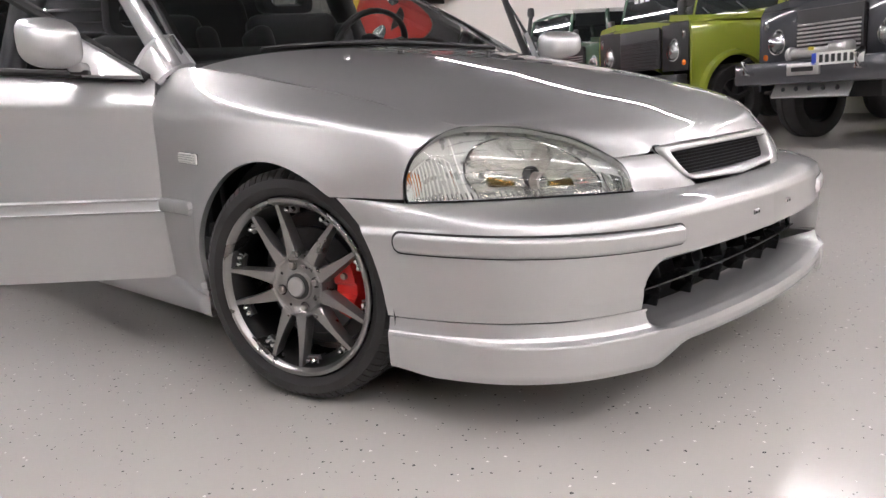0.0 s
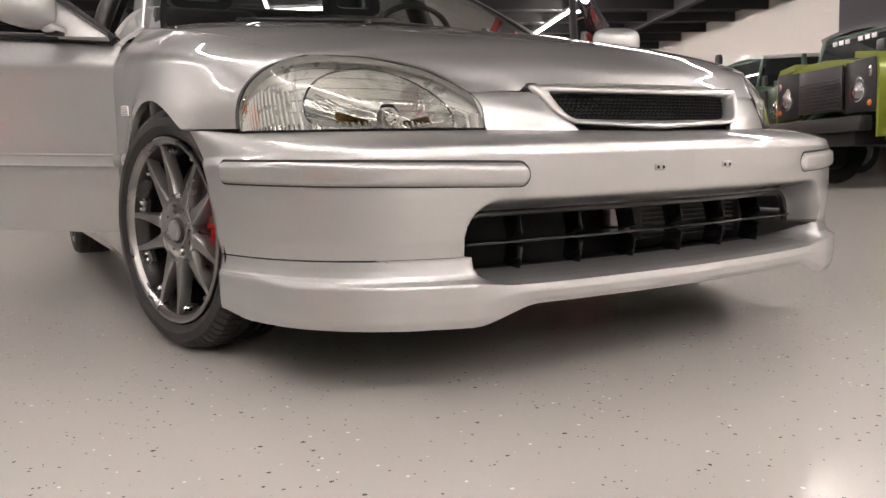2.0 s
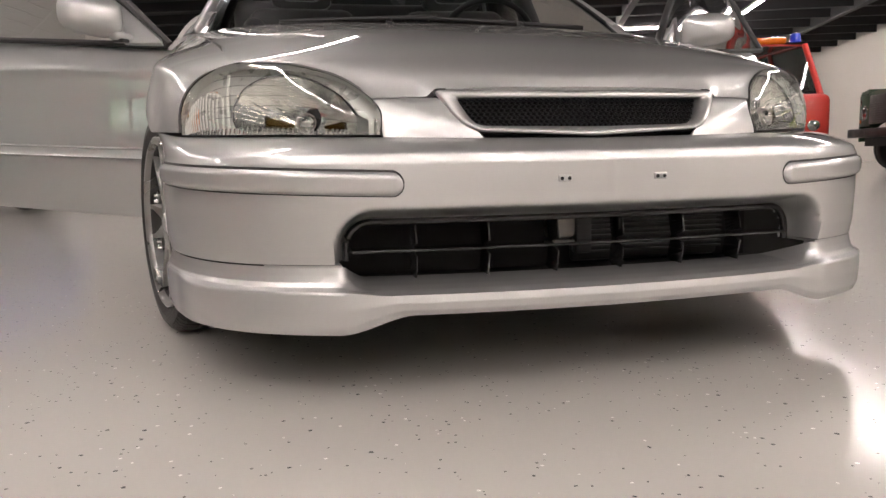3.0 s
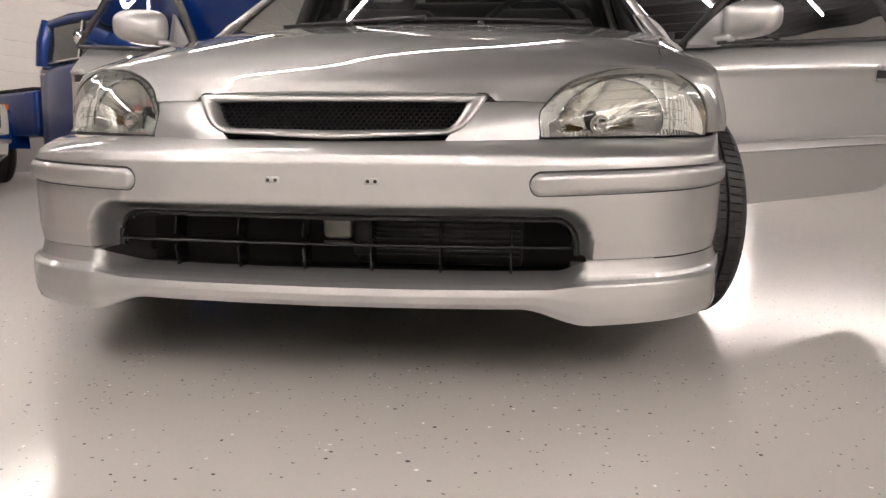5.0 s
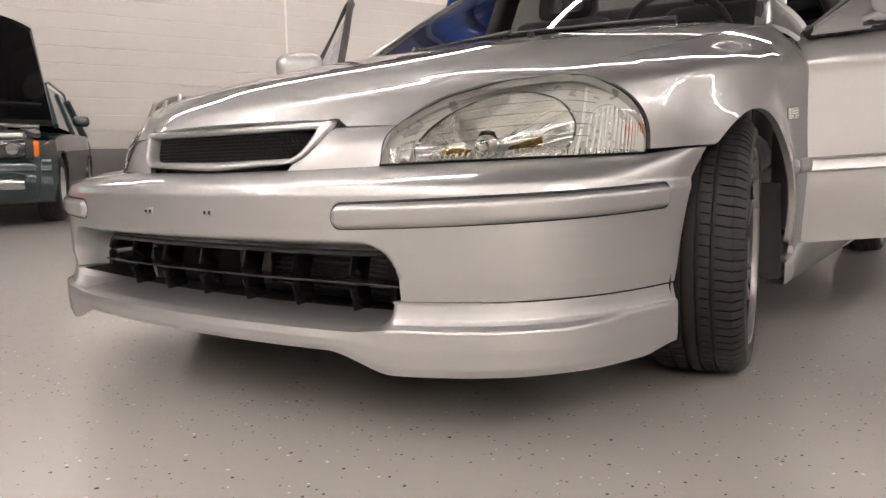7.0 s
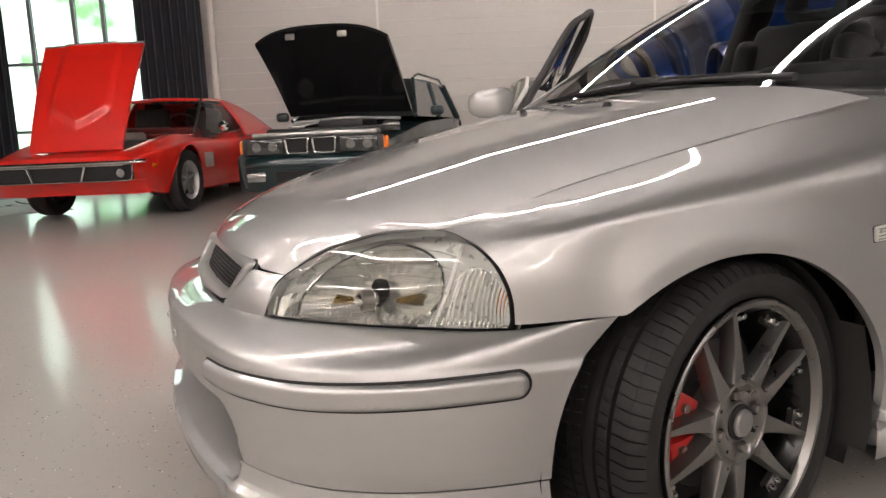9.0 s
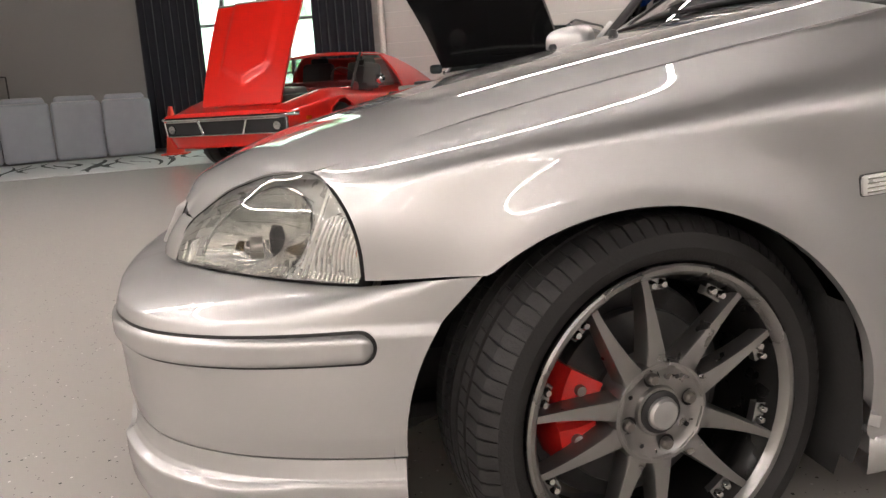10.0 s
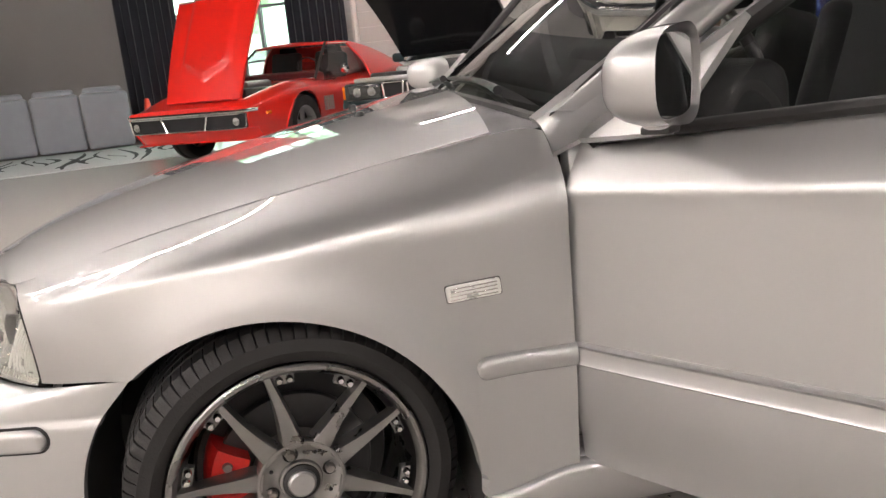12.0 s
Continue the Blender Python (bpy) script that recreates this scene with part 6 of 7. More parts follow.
for u in np.linspace(0, 1, 26):
    low, top = np.array([0.84 - 0.02 * u, 2.80 + 1.55 * u, 0.80]), np.array([0.545 + 0.17 * u, 2.72 + 1.60 * u, 1.268 - 0.43 * u**1.5])
    sail.append([low + (top - low) * v + np.array([0.05 * math.sin(math.pi * v) * (1 - u), 0, 0]) for v in np.linspace(0, 1, 12)])
both_sides("sail_panel", *skin(np.array(sail), rim=0.03), REDP, t)
P = bilinear((-0.54, 2.90, 1.20), (0.54, 2.90, 1.20), (-0.70, 4.30, 0.84), (0.70, 4.30, 0.84), 8, 12, (0, 0, -0.02))
panel("rear_deck", P, REDP, t, 0.02)
for sx in (-1, 1):
    P = bilinear((sx * 0.74, 1.74, 0.84), (sx * 0.77, 2.80, 0.84), (sx * 0.535, 2.24, 1.245), (sx * 0.55, 2.74, 1.25), 8, 8, (0, 0, 0), (sx * 0.03, 0, 0))
    panel("side_window", P, WINDOW, t, 0.0, "clear side window", shadow=False)
    bar("a_pillar", [(sx * 0.665, 1.62, 0.83), (sx * 0.60, 1.90, 1.05), (sx * 0.525, 2.20, 1.255)], 0.018, GASKET, t, 8)
    bar("window_trim", [tuple(p) for p in P[:, -1]], 0.012, CHROME, t, 6)
    st_ = box("seat_back", (0.44, 0.12, 0.46), (sx * 0.33, 2.62, 0.90), FABRIC, t, "black seat", Matrix.Rotation(-0.25, 3, "X"), 0.05)
    box("headrest", (0.24, 0.08, 0.14), (sx * 0.33, 2.70, 1.13), FABRIC, st_, bevel=0.03)
box("dashboard", (1.2, 0.22, 0.14), (0, 1.88, 0.84), mat("dark_red_vinyl", (0.12, 0.01, 0.01), 0.6, vary=0.1), t, "dark red dashboard", bevel=0.05)
th = np.linspace(0, 2 * np.pi, 25)[:-1]
bar("steering_wheel", [(0.33 + 0.17 * math.cos(a), 2.08 - 0.06 * math.sin(a), 0.92 + 0.16 * math.sin(a)) for a in th], 0.012, BLACK, t, 6, True, "black steering wheel")
# bonnet hinged at the nose, its raised middle starting from a vee
P = bilinear((-0.50, 0.30, 0.70), (0.50, 0.30, 0.70), (-0.56, 0.86, 1.80), (0.56, 0.86, 1.80), 41, 36, (0, -0.02, 0), (0, -0.03, 0))
fx, fv = np.abs(P[..., 0]), np.linspace(0, 1, 36)[None]
lift = ease(0.0, 0.05, fv - 0.20 - 0.14 * (fx / 0.30) * (fx < 0.31)) * ease(0.34, 0.27, fx)
P[..., 1] -= 0.040 * lift * (1 - 0.5 * fv)
P[..., 2] += 0.012 * lift
bon = mesh_ob("raised_bonnet", *skin(P, rim=0.03), REDP, t, "raised red bonnet with centre bulge", sharp=50)
bar("bonnet_edge", [tuple(p) for p in P[:, -1]], 0.012, ALLOY, bon)
box("engine", (0.9, 1.0, 0.14), (0, 0.98, 0.72), BLACK, t, "dark engine", bevel=0.04)
box("engine_cover", (0.42, 0.5, 0.10), (0.05, 1.05, 0.82), ALLOY, t, "bright engine cover", bevel=0.04)


def nose(x, out=0.0):
    return -0.03 + 0.16 * (abs(x) / 0.86) ** 14 - out


xs_ = np.linspace(-0.86, 0.86, 33)
V = [(x, nose(x, o), z) for x in xs_ for o, z in ((0.015, 0.60), (0.045, 0.597), (0.055, 0.582), (0.045, 0.567), (0.015, 0.562))]
mesh_ob("chrome_bumper", V, grid_faces(33, 5), CHROME, t, "slim chrome bumper blade")
xo = np.linspace(-0.77, 0.77, 29)
opening = mesh_ob("grille_opening", [(x, nose(x, 0.006), z) for x in xo for z in (0.552, 0.50, 0.45, 0.415)], grid_faces(29, 4), DEEP, t, "black grille opening")
loop = [(x, nose(x, 0.02), 0.556) for x in xo] + [(x * 0.97, nose(x, 0.015), 0.408) for x in xo[::-1]]
bar("opening_trim", loop, 0.011, CHROME, opening, 6, True, "chrome frame")
for x in (-0.27, 0.27):
    bar("divider", [(x * 1.12, nose(x, 0.022), 0.556), (x * 0.92, nose(x, 0.018), 0.408)], 0.016, CHROME, opening, 6)
P = np.array([[(x, nose(x, 0.0) + 0.05 + 0.10 * v, 0.405 - 0.13 * v) for v in np.linspace(0, 1, 5)] for x in np.linspace(-0.82, 0.82, 25)])
panel("chin", P, REDP, t, 0.02)
for sx in (-1, 1):
    lathe("indicator", [(0, -0.02), (0.042, -0.014), (0.047, 0.02)], LAMPGLASS, t, 18, "y", (sx * 0.66, nose(0.66, 0.012), 0.475), "round front lamp")
    box("side_lamp", (0.02, 0.10, 0.04), (sx * 0.835, 0.30, 0.53), ORANGE, t, "amber side lamp", bevel=0.01)
    lathe("mirror", [(0, -0.05), (0.05, -0.03), (0.062, 0.02), (0, 0.03)], CHROME, t, 16, "y", (sx * 0.86, 2.02, 0.92), "chrome door mirror")
    for k in range(4):
        box("side_louvre", (0.02, 0.035, 0.17), (sx * 0.838, 1.50 + 0.06 * k, 0.53), ALLOY, t, "pale upright louvre", bevel=0.008)
t.matrix_basis = t.matrix_basis @ Matrix.Scale(1.04, 4)

# ---- dark estate with black bonnet raised ----
at, ang = (-5.92, 1.80, 0), 55.8
t = thing("estate_car", at, ang, "dark teal estate car with raised black bonnet", "car")
WB = (0.80, 3.50)
loft_body("body", [(0.0, 0.76, 0.26, 0.66, 0.72), (0.3, 0.83, 0.20, 0.72, 0.78), (0.8, 0.85, 0.18, 0.78, 0.82), (1.5, 0.85, 0.18, 0.84, 0.90), (2.6, 0.85, 0.18, 0.88, 0.93), (3.6, 0.85, 0.18, 0.90, 0.95), (4.4, 0.78, 0.28, 0.88, 0.93)], TEAL, t, WB, 0.31)
for sx in (-1, 1):
    for wy in WB:
        road_wheel(t, sx * 0.74, wy, 0.31, 0.2, ALLOY, sx, 5)
greenhouse(t, (1.40, 4.30, 0.74, 0.92), (2.05, 4.0, 0.58, 1.38), TEAL, DKGLASS, 0.045)
P = bilinear((-0.72, 1.30, 0.97), (0.72, 1.30, 0.97), (-0.70, 0.42, 1.68), (0.70, 0.42, 1.68), 24, 14, (0, -0.02, 0.02), (0, 0.02, 0.02))
rise = np.clip(1 - np.abs(np.linspace(-1, 1, 24)) ** 3.5, 0, 1)[:, None] * np.linspace(0, 1, 14)[None] ** 2
P[..., 2] += 0.12 * rise
P[..., 1] -= 0.05 * rise
bon = mesh_ob("raised_bonnet", *skin(P, rim=0.04), GLOSS_BLACK, t, "raised black bonnet")
for x in (-0.30, 0.25):
    box("bonnet_catch", (0.10, 0.02, 0.06), (x, 0.375, 1.745), STEEL, bon, bevel=0.01)
bm = bm_box(bmesh.new(), (1.25, 0.95, 0.10), (0, 0.80, 0.78), None, 0.03)
bm_box(bm, (0.5, 0.6, 0.10), (0.1, 0.9, 0.86), None, 0.03)
part("engine", bm, BLACK, t, "black engine")
bar("strut_brace", [(-0.62, 1.15, 0.90), (0, 1.12, 0.93), (0.62, 1.15, 0.90)], 0.018, ALLOY, t, 8)
box("slam_panel", (1.30, 0.16, 0.05), (0, 0.12, 0.765), ALLOY, t, "bright slam panel", bevel=0.015)
for sx in (-1, 1):
    lathe("strut_top", [(0, 0.02), (0.06, 0.018), (0.09, 0.0), (0.10, -0.03)], ALLOY, t, 20, "z", (sx * 0.55, 1.0, 0.86))
V = [(x, -0.10 + 0.20 * (abs(x) / 0.84) ** 4 + dy, z) for x in np.linspace(-0.84, 0.84, 31) for dy, z in ((0.10, 0.575), (0.02, 0.565), (-0.012, 0.53), (-0.015, 0.47), (0.0, 0.462), (0.0, 0.45), (-0.012, 0.44), (-0.005, 0.30), (0.03, 0.215), (0.10, 0.20))]
mesh_ob("front_bumper", V, grid_faces(31, 10), TEAL, t, sharp=50)
box("bumper_duct", (0.70, 0.03, 0.12), (0, -0.115, 0.36), DEEP, t, bevel=0.02)
box("lamp_band", (1.46, 0.06, 0.17), (0, 0.0, 0.655), BLACK, t, bevel=0.02)
for sx in (-1, 1):
    cov = box("headlight_cover", (0.38, 0.03, 0.15), (sx * 0.48, -0.028, 0.655), DKGLASS, t, "dark headlight glass", bevel=0.012)
    for x in (0.40, 0.57):
        lathe("headlight", [(0, -0.012), (0.045, -0.01), (0.058, 0.0), (0.062, 0.02)], LAMPGLASS, cov, 24, "y", (sx * x, -0.036, 0.655), "round headlight")
    box("indicator", (0.10, 0.08, 0.14), (sx * 0.715, 0.02, 0.655), ORANGE, t, "amber indicator", bevel=0.02)
    box("fog_light", (0.20, 0.03, 0.09), (sx * 0.56, -0.11, 0.36), LAMPGLASS, t, bevel=0.02)
    loop = rounded_loop([(sx * 0.02, 0.735), (sx * 0.26, 0.735), (sx * 0.245, 0.585), (sx * 0.035, 0.585)], 0.03, 5)
    fr = mesh_ob("kidney_frame", *tube_geo([(p[0], -0.055, p[1]) for p in loop], 0.012, 8, True), CHROME, t, "chrome grille frame")
    prism("kidney_inset", loop, 0.02, DEEP, fr, lambda p, d: (p[0], -0.045 + d, p[1]))
    box("mirror", (0.16, 0.08, 0.11), (sx * 0.95, 1.62, 0.98), TEAL, t, bevel=0.04, segments=3)
    bar("roof_rail", [(sx * 0.57, 2.2, 1.42), (sx * 0.57, 2.4, 1.46), (sx * 0.57, 3.8, 1.46), (sx * 0.57, 3.95, 1.41)], 0.015, BLACK, t, 8)

t.matrix_basis = t.matrix_basis @ Matrix.Scale(1.04, 4)

# ---- cream classic saloon ----
at, ang = (-4.95, 4.72, 0), 68
t = thing("classic_saloon", at, ang, "cream classic saloon with round headlights and chrome bumper", "car")
WB = (0.75, 3.25)
loft_body("body", [(0.0, 0.74, 0.35, 0.80, 0.83), (0.3, 0.78, 0.24, 0.84, 0.88), (1.4, 0.79, 0.22, 0.86, 0.93), (3.0, 0.79, 0.22, 0.86, 0.93), (4.2, 0.74, 0.34, 0.80, 0.86)], CREAM, t, WB, 0.30)
for sx in (-1, 1):
    for wy in WB:
        road_wheel(t, sx * 0.68, wy, 0.30, 0.17, CHROME, sx, 5)
    lathe("headlight", [(0, -0.03), (0.07, -0.02), (0.09, 0.0)], LAMPGLASS, t, 24, "y", (sx * 0.56, -0.02, 0.70), "round headlight")
    lathe("lamp_ring", [(0.088, -0.012), (0.102, -0.008), (0.104, 0.02)], CHROME, t, 24, "y", (sx * 0.56, -0.02, 0.70))
    box("indicator", (0.08, 0.10, 0.06), (sx * 0.735, 0.06, 0.80), ORANGE, t, "amber indicator", bevel=0.015)
greenhouse(t, (1.38, 3.55, 0.70, 0.92), (1.72, 3.05, 0.58, 1.38), CREAM, WINDOW, 0.045)
box("grille", (1.34, 0.04, 0.20), (0, -0.005, 0.70), BLACK, t, "black grille", bevel=0.01)
bar("chrome_bumper", [(-0.80, 0.22, 0.50), (-0.72, -0.02, 0.50), (0, -0.09, 0.50), (0.72, -0.02, 0.50), (0.80, 0.22, 0.50)], 0.05, CHROME, t, 10, label="chrome bumper")
box("dash_rest", (0.40, 0.03, 0.16), (0.2, 1.62, 1.0), WOOD_M, t, "brown card on the dash")

# ---- blue vintage pickup ----
t = thing("pickup_truck", (-2.36, 5.46, 0), 57.4, "blue vintage pickup truck with open bonnet", "pickup truck")
WB = (0.75, 3.75)
loft_body("front_body", [(0.0, 0.52, 0.5, 0.95, 1.0), (0.4, 0.58, 0.4, 1.0, 1.06), (1.3, 0.72, 0.35, 1.1, 1.16)], BLUEP, t)
bm = bm_box(bmesh.new(), (1.6, 1.42, 0.90), (0, 1.69, 0.82), None, 0.10, 4)
part("cab", bm, BLUEP, t)
# cab top: rounded roof on pillars
P = np.array([[(0.73 * x_ * (1 - 0.05 * y_**4), 1.72 + 0.62 * y_, 1.79 - 0.13 * abs(x_) ** 4 - 0.10 * abs(y_) ** 4) for y_ in np.linspace(-1, 1, 24)] for x_ in np.linspace(-1, 1, 24)])
mesh_ob("roof", *skin(P, rim=0.06), BLUEP, t, "rounded blue cab roof")
for sx in (-1, 1):
    for y0_, y1_, w_ in ((1.03, 1.20, 0.045), (2.30, 2.26, 0.085)):
        bar("pillar", [(sx * 0.755, y0_, 1.24), (sx * 0.745, (y0_ + y1_) / 2, 1.48), (sx * 0.69, y1_, 1.69)], w_, BLUEP, t, 10)
    bar("roof_rail", [(sx * 0.70, 1.12, 1.66), (sx * 0.73, 1.7, 1.675), (sx * 0.70, 2.30, 1.66)], 0.05, BLUEP, t, 10)
box("rear_panel", (1.42, 0.05, 0.46), (0, 2.30, 1.44), BLUEP, t, bevel=0.02)
bm = bm_box(bmesh.new(), (1.5, 2.3, 0.5), (0, 3.75, 0.78), None, 0.05, 3)
part("bed", bm, BLUEP, t)
box("bed_cover", (1.46, 2.2, 0.03), (0, 3.75, 1.045), BLACK, t, "black bed cover")
for sx in (-1, 1):
    for wy in WB:
        road_wheel(t, sx * 0.75, wy, 0.36, 0.2, CHROME, sx, 5)
        rows = [(sx * (0.66 + 0.24 * math.sin(b_)), wy - (0.44 + 0.05 * math.cos(b_)) * math.cos(a_) * 1.15, 0.40 + (0.46 + 0.05 * math.cos(b_)) * math.sin(a_)) for a_ in np.linspace(0.0, math.pi, 24) for b_ in np.linspace(-0.3, 1.75, 9)]
        mesh_ob("fender", rows, grid_faces(24, 9), BLUEP, t, "rounded blue fender")
    mesh_ob("side_window", *skin(bilinear((sx * 0.765, 1.16, 1.27), (sx * 0.765, 2.24, 1.27), (sx * 0.725, 1.28, 1.65), (sx * 0.725, 2.20, 1.65), 2, 2)), DKGLASS, t)
    wf = rounded_loop([(1.14, 1.27), (2.24, 1.27), (2.20, 1.66), (1.27, 1.66)], 0.06, 5)
    mesh_ob("window_trim", *tube_geo([(sx * (0.775 - 0.10 * (p[1] - 1.27)), p[0], p[1]) for p in wf], 0.014, 6, True), CHROME, t)
    bar("vent_bar", [(sx * 0.775, 1.50, 1.27), (sx * 0.737, 1.44, 1.66)], 0.010, CHROME, t, 6)
    mr = lathe("mirror", [(0, -0.02), (0.07, -0.015), (0.08, 0.0), (0.04, 0.04), (0, 0.05)], CHROME, t, 18, "y", (sx * 0.90, 1.14, 1.42), "round chrome mirror")
    bar("mirror_arm", [(sx * 0.79, 1.14, 1.22), (sx * 0.89, 1.14, 1.40)], 0.01, CHROME, mr, 6)
    box("door_handle", (0.03, 0.12, 0.025), (sx * 0.81, 2.22, 1.16), CHROME, t, bevel=0.01)
    lathe("headlight", [(0, -0.03), (0.08, -0.015), (0.095, 0.02)], LAMPGLASS, t, 20, "y", (sx * 0.62, 0.15, 0.82))
mesh_ob("windscreen", *skin(bilinear((-0.72, 1.02, 1.26), (0.72, 1.02, 1.26), (-0.66, 1.17, 1.67), (0.66, 1.17, 1.67), 3, 3)), DKGLASS, t)
rows = [(0.60 * math.sin(a_), 1.02 - 0.75 * f_ - 0.06 * math.cos(a_), 1.15 + 1.0 * f_ + 0.14 * math.cos(a_)) for f_ in np.linspace(0, 1, 14) for a_ in np.linspace(-1.5, 1.5, 16)]
mesh_ob("raised_bonnet", *skin(np.array(rows).reshape(14, 16, 3), rim=0.03), BLUEP, t, "raised rounded blue bonnet")

# ---- window, curtains and the lounge ----
wt = thing("window_1", hall(-5.05, B0), 0, "tall steel-framed window onto greenery", "window", kind="structure")
off = Vector(hall(-5.05, B0))
def win_box(name, a, b, z, m, label=""):
    o = hall_box(name, a, b, z, m, None)
    o.data.transform(Matrix.Translation(-off))
    o.parent = wt
    if label:
        o["label"] = label
    return o


FRAME_M = mat("window_frame_grey", (0.22, 0.23, 0.24), 0.5, vary=0.08)
for a in (WIN_A[0] + 0.03, WIN_A[0] + 0.72, (WIN_A[0] + WIN_A[1]) / 2 + 0.1, WIN_A[1] - 0.75, WIN_A[1] - 0.03):
    win_box("window_frame", (a - 0.03, a + 0.03), (B0 - 0.2, B0 - 0.12), WIN_Z, FRAME_M)
for z in (WIN_Z[0] + 0.03, 1.05, 2.15, WIN_Z[1] - 0.03):
    win_box("window_bar", WIN_A, (B0 - 0.195, B0 - 0.125), (z - 0.025, z + 0.025), FRAME_M)
pane = win_box("pane", WIN_A, (B0 - 0.165, B0 - 0.155), WIN_Z, WINDOW, "clear pane")
pane.visible_shadow = False
win_box("window_sill", WIN_A, (B0 - 0.12, B0 + 0.06), (WIN_Z[0] - 0.05, WIN_Z[0]), WALL_M)
# glowing board far outside: greenery with sunlight and haze put into its colour
gm = bpy.data.materials.new("glowing_garden")
gm.use_nodes = True
nt = gm.node_tree
b = nt.nodes["Principled BSDF"]
tc = nt.nodes.new("ShaderNodeTexCoord")
nz = nt.nodes.new("ShaderNodeTexNoise")
sock(nz, "Scale", 0.9)
sock(nz, "Detail", 7.0)
nt.links.new(tc.outputs["Object"], nz.inputs["Vector"])
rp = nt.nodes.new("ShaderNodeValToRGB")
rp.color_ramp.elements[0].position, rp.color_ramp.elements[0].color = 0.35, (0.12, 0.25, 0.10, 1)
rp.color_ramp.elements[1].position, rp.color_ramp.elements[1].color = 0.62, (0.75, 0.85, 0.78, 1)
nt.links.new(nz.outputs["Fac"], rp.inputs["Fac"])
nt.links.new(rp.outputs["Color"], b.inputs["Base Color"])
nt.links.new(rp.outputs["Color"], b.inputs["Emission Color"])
# the glow stands in for daylight and brightens the lounge
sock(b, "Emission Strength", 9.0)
o = hall_box("backdrop", (-24, 10), (B0 - 9.2, B0 - 9.0), (-1, 12), gm, None, "glowing backdrop painted as hazy sunlit greenery", "structure", "backdrop")


def curtain(a0, a1):
    n = 90
    rows = []
    for z in (0.04, 1.2, 2.4, CEIL - 0.25):
        for i in range(n):
            f_ = i / (n - 1)
            dp = 0.10 + 0.045 * math.sin(f_ * 47 + 0.6 * math.sin(f_ * 9)) + 0.01 * math.sin(z * 2 + f_ * 20)
            rows.append(hall(a0 + (a1 - a0) * f_, B0 + dp, z))
    c_ = np.array(rows).reshape(4, n, 3)
    base = np.array(hall((a0 + a1) / 2, B0 + 0.1))
    t_ = thing("curtain", tuple(base), 0, "dark navy floor-length curtain hanging in folds", "curtain", "curtains at the window")
    mesh_ob("cloth", *skin(c_ - base, rim=0.01), CURTAIN_M, t_)
    bar("curtain_rail", [tuple(np.array(hall(a0 - 0.05, B0 + 0.1, CEIL - 0.22)) - base), tuple(np.array(hall(a1 + 0.05, B0 + 0.1, CEIL - 0.22)) - base)], 0.015, BLACK, t_, 8)


curtain(-7.2, -6.0)
curtain(-3.9, -2.85)
pp = hall(-2.7, B0 + 0.06)
t = thing("wall_pipe", pp, 0, "white painted pipe on the block wall", "pipe")
bar("pipe", [(0, 0, 0.0), (0, 0, CEIL)], 0.05, WALL_M, t, 12)

# sofa of four modules seen from behind
d = Vector((0.8, -2.5, 0))
ang = math.degrees(math.atan2(d.y, d.x))
for k in range(4):
    p = Vector((-12.08, -2.44, 0)) + d.normalized() * (0.37 + 0.75 * k)
    t = thing("sofa_module", (p.x, p.y, 0), ang, "grey upholstered sofa module seen from behind", "sofa", "sofa modules")
    m = SOFA_M
    bm = bm_box(bmesh.new(), (0.735, 0.22, 0.92), (0, 0.35, 0.49), Matrix.Rotation(-0.08, 3, "X"), 0.06, 3)
    part("back", bm, m, t)
    bm = bm_box(bmesh.new(), (0.735, 0.85, 0.34), (0, -0.10, 0.22), None, 0.06, 3)
    part("base", bm, SOFA_D if k == 3 else m, t)
    bm = bm_box(bmesh.new(), (0.62, 0.14, 0.30), (0, 0.22, 0.89), Matrix.Rotation(-0.2, 3, "X"), 0.06, 3)
    part("cushion", bm, m, t)
    if k == 3:
        bm = bm_box(bmesh.new(), (0.16, 0.95, 0.84), (0.42, -0.05, 0.44), None, 0.05, 3)
        part("arm", bm, SOFA_D, t, "dark sofa arm")

# rug with dark stripes
t = thing("rug", (-9.6, -3.7, 0), 15, "white rug with uneven dark stripes", "rug")
bm = bm_box(bmesh.new(), (3.2, 5.6, 0.012), (0, 0, 0.006), None, 0.004)
part("rug_field", bm, RUG_M, t)
rnd = random.Random(4)
V, F = [], []
for k in range(30):
    y = -2.6 + 0.18 * k + rnd.uniform(-0.05, 0.05)
    x0, x1 = rnd.uniform(-1.5, -0.2), rnd.uniform(0.2, 1.5)
    wd = rnd.uniform(0.02, 0.06)
    n0 = len(V)
    for i in range(9):
        f_ = i / 8
        yy = y + 0.12 * math.sin(f_ * 4 + k)
        hh = wd * math.sin(math.pi * (0.08 + 0.84 * f_))
        V += [(x0 + (x1 - x0) * f_, yy - hh, 0.016), (x0 + (x1 - x0) * f_, yy + hh, 0.016)]
    F += [(n0 + 2 * i, n0 + 2 * i + 2, n0 + 2 * i + 3, n0 + 2 * i + 1) for i in range(8)]
o = mesh_ob("rug_stripe", V, F, RUG_D, t, "dark stripes")

# south wall: screen, shelf with books, clothes rail, bench
SW = A0
t = thing("television", hall(SW + 0.06, -8.9), HALL_TURN, "large black flat screen on the wall", "television")
box("screen", (2.1, 0.05, 1.2), (0, 0, 2.75), GLOSS_BLACK, t, bevel=0.01)
box("screen_mount", (0.5, 0.06, 0.4), (0, -0.045, 2.75), BLACK, t)
t = thing("wall_shelf", hall(SW + 0.14, -9.3), HALL_TURN, "wooden wall shelf full of books and small things", "shelf")
box("board", (3.0, 0.26, 0.04), (0, 0, 1.70), WOOD_M, t)
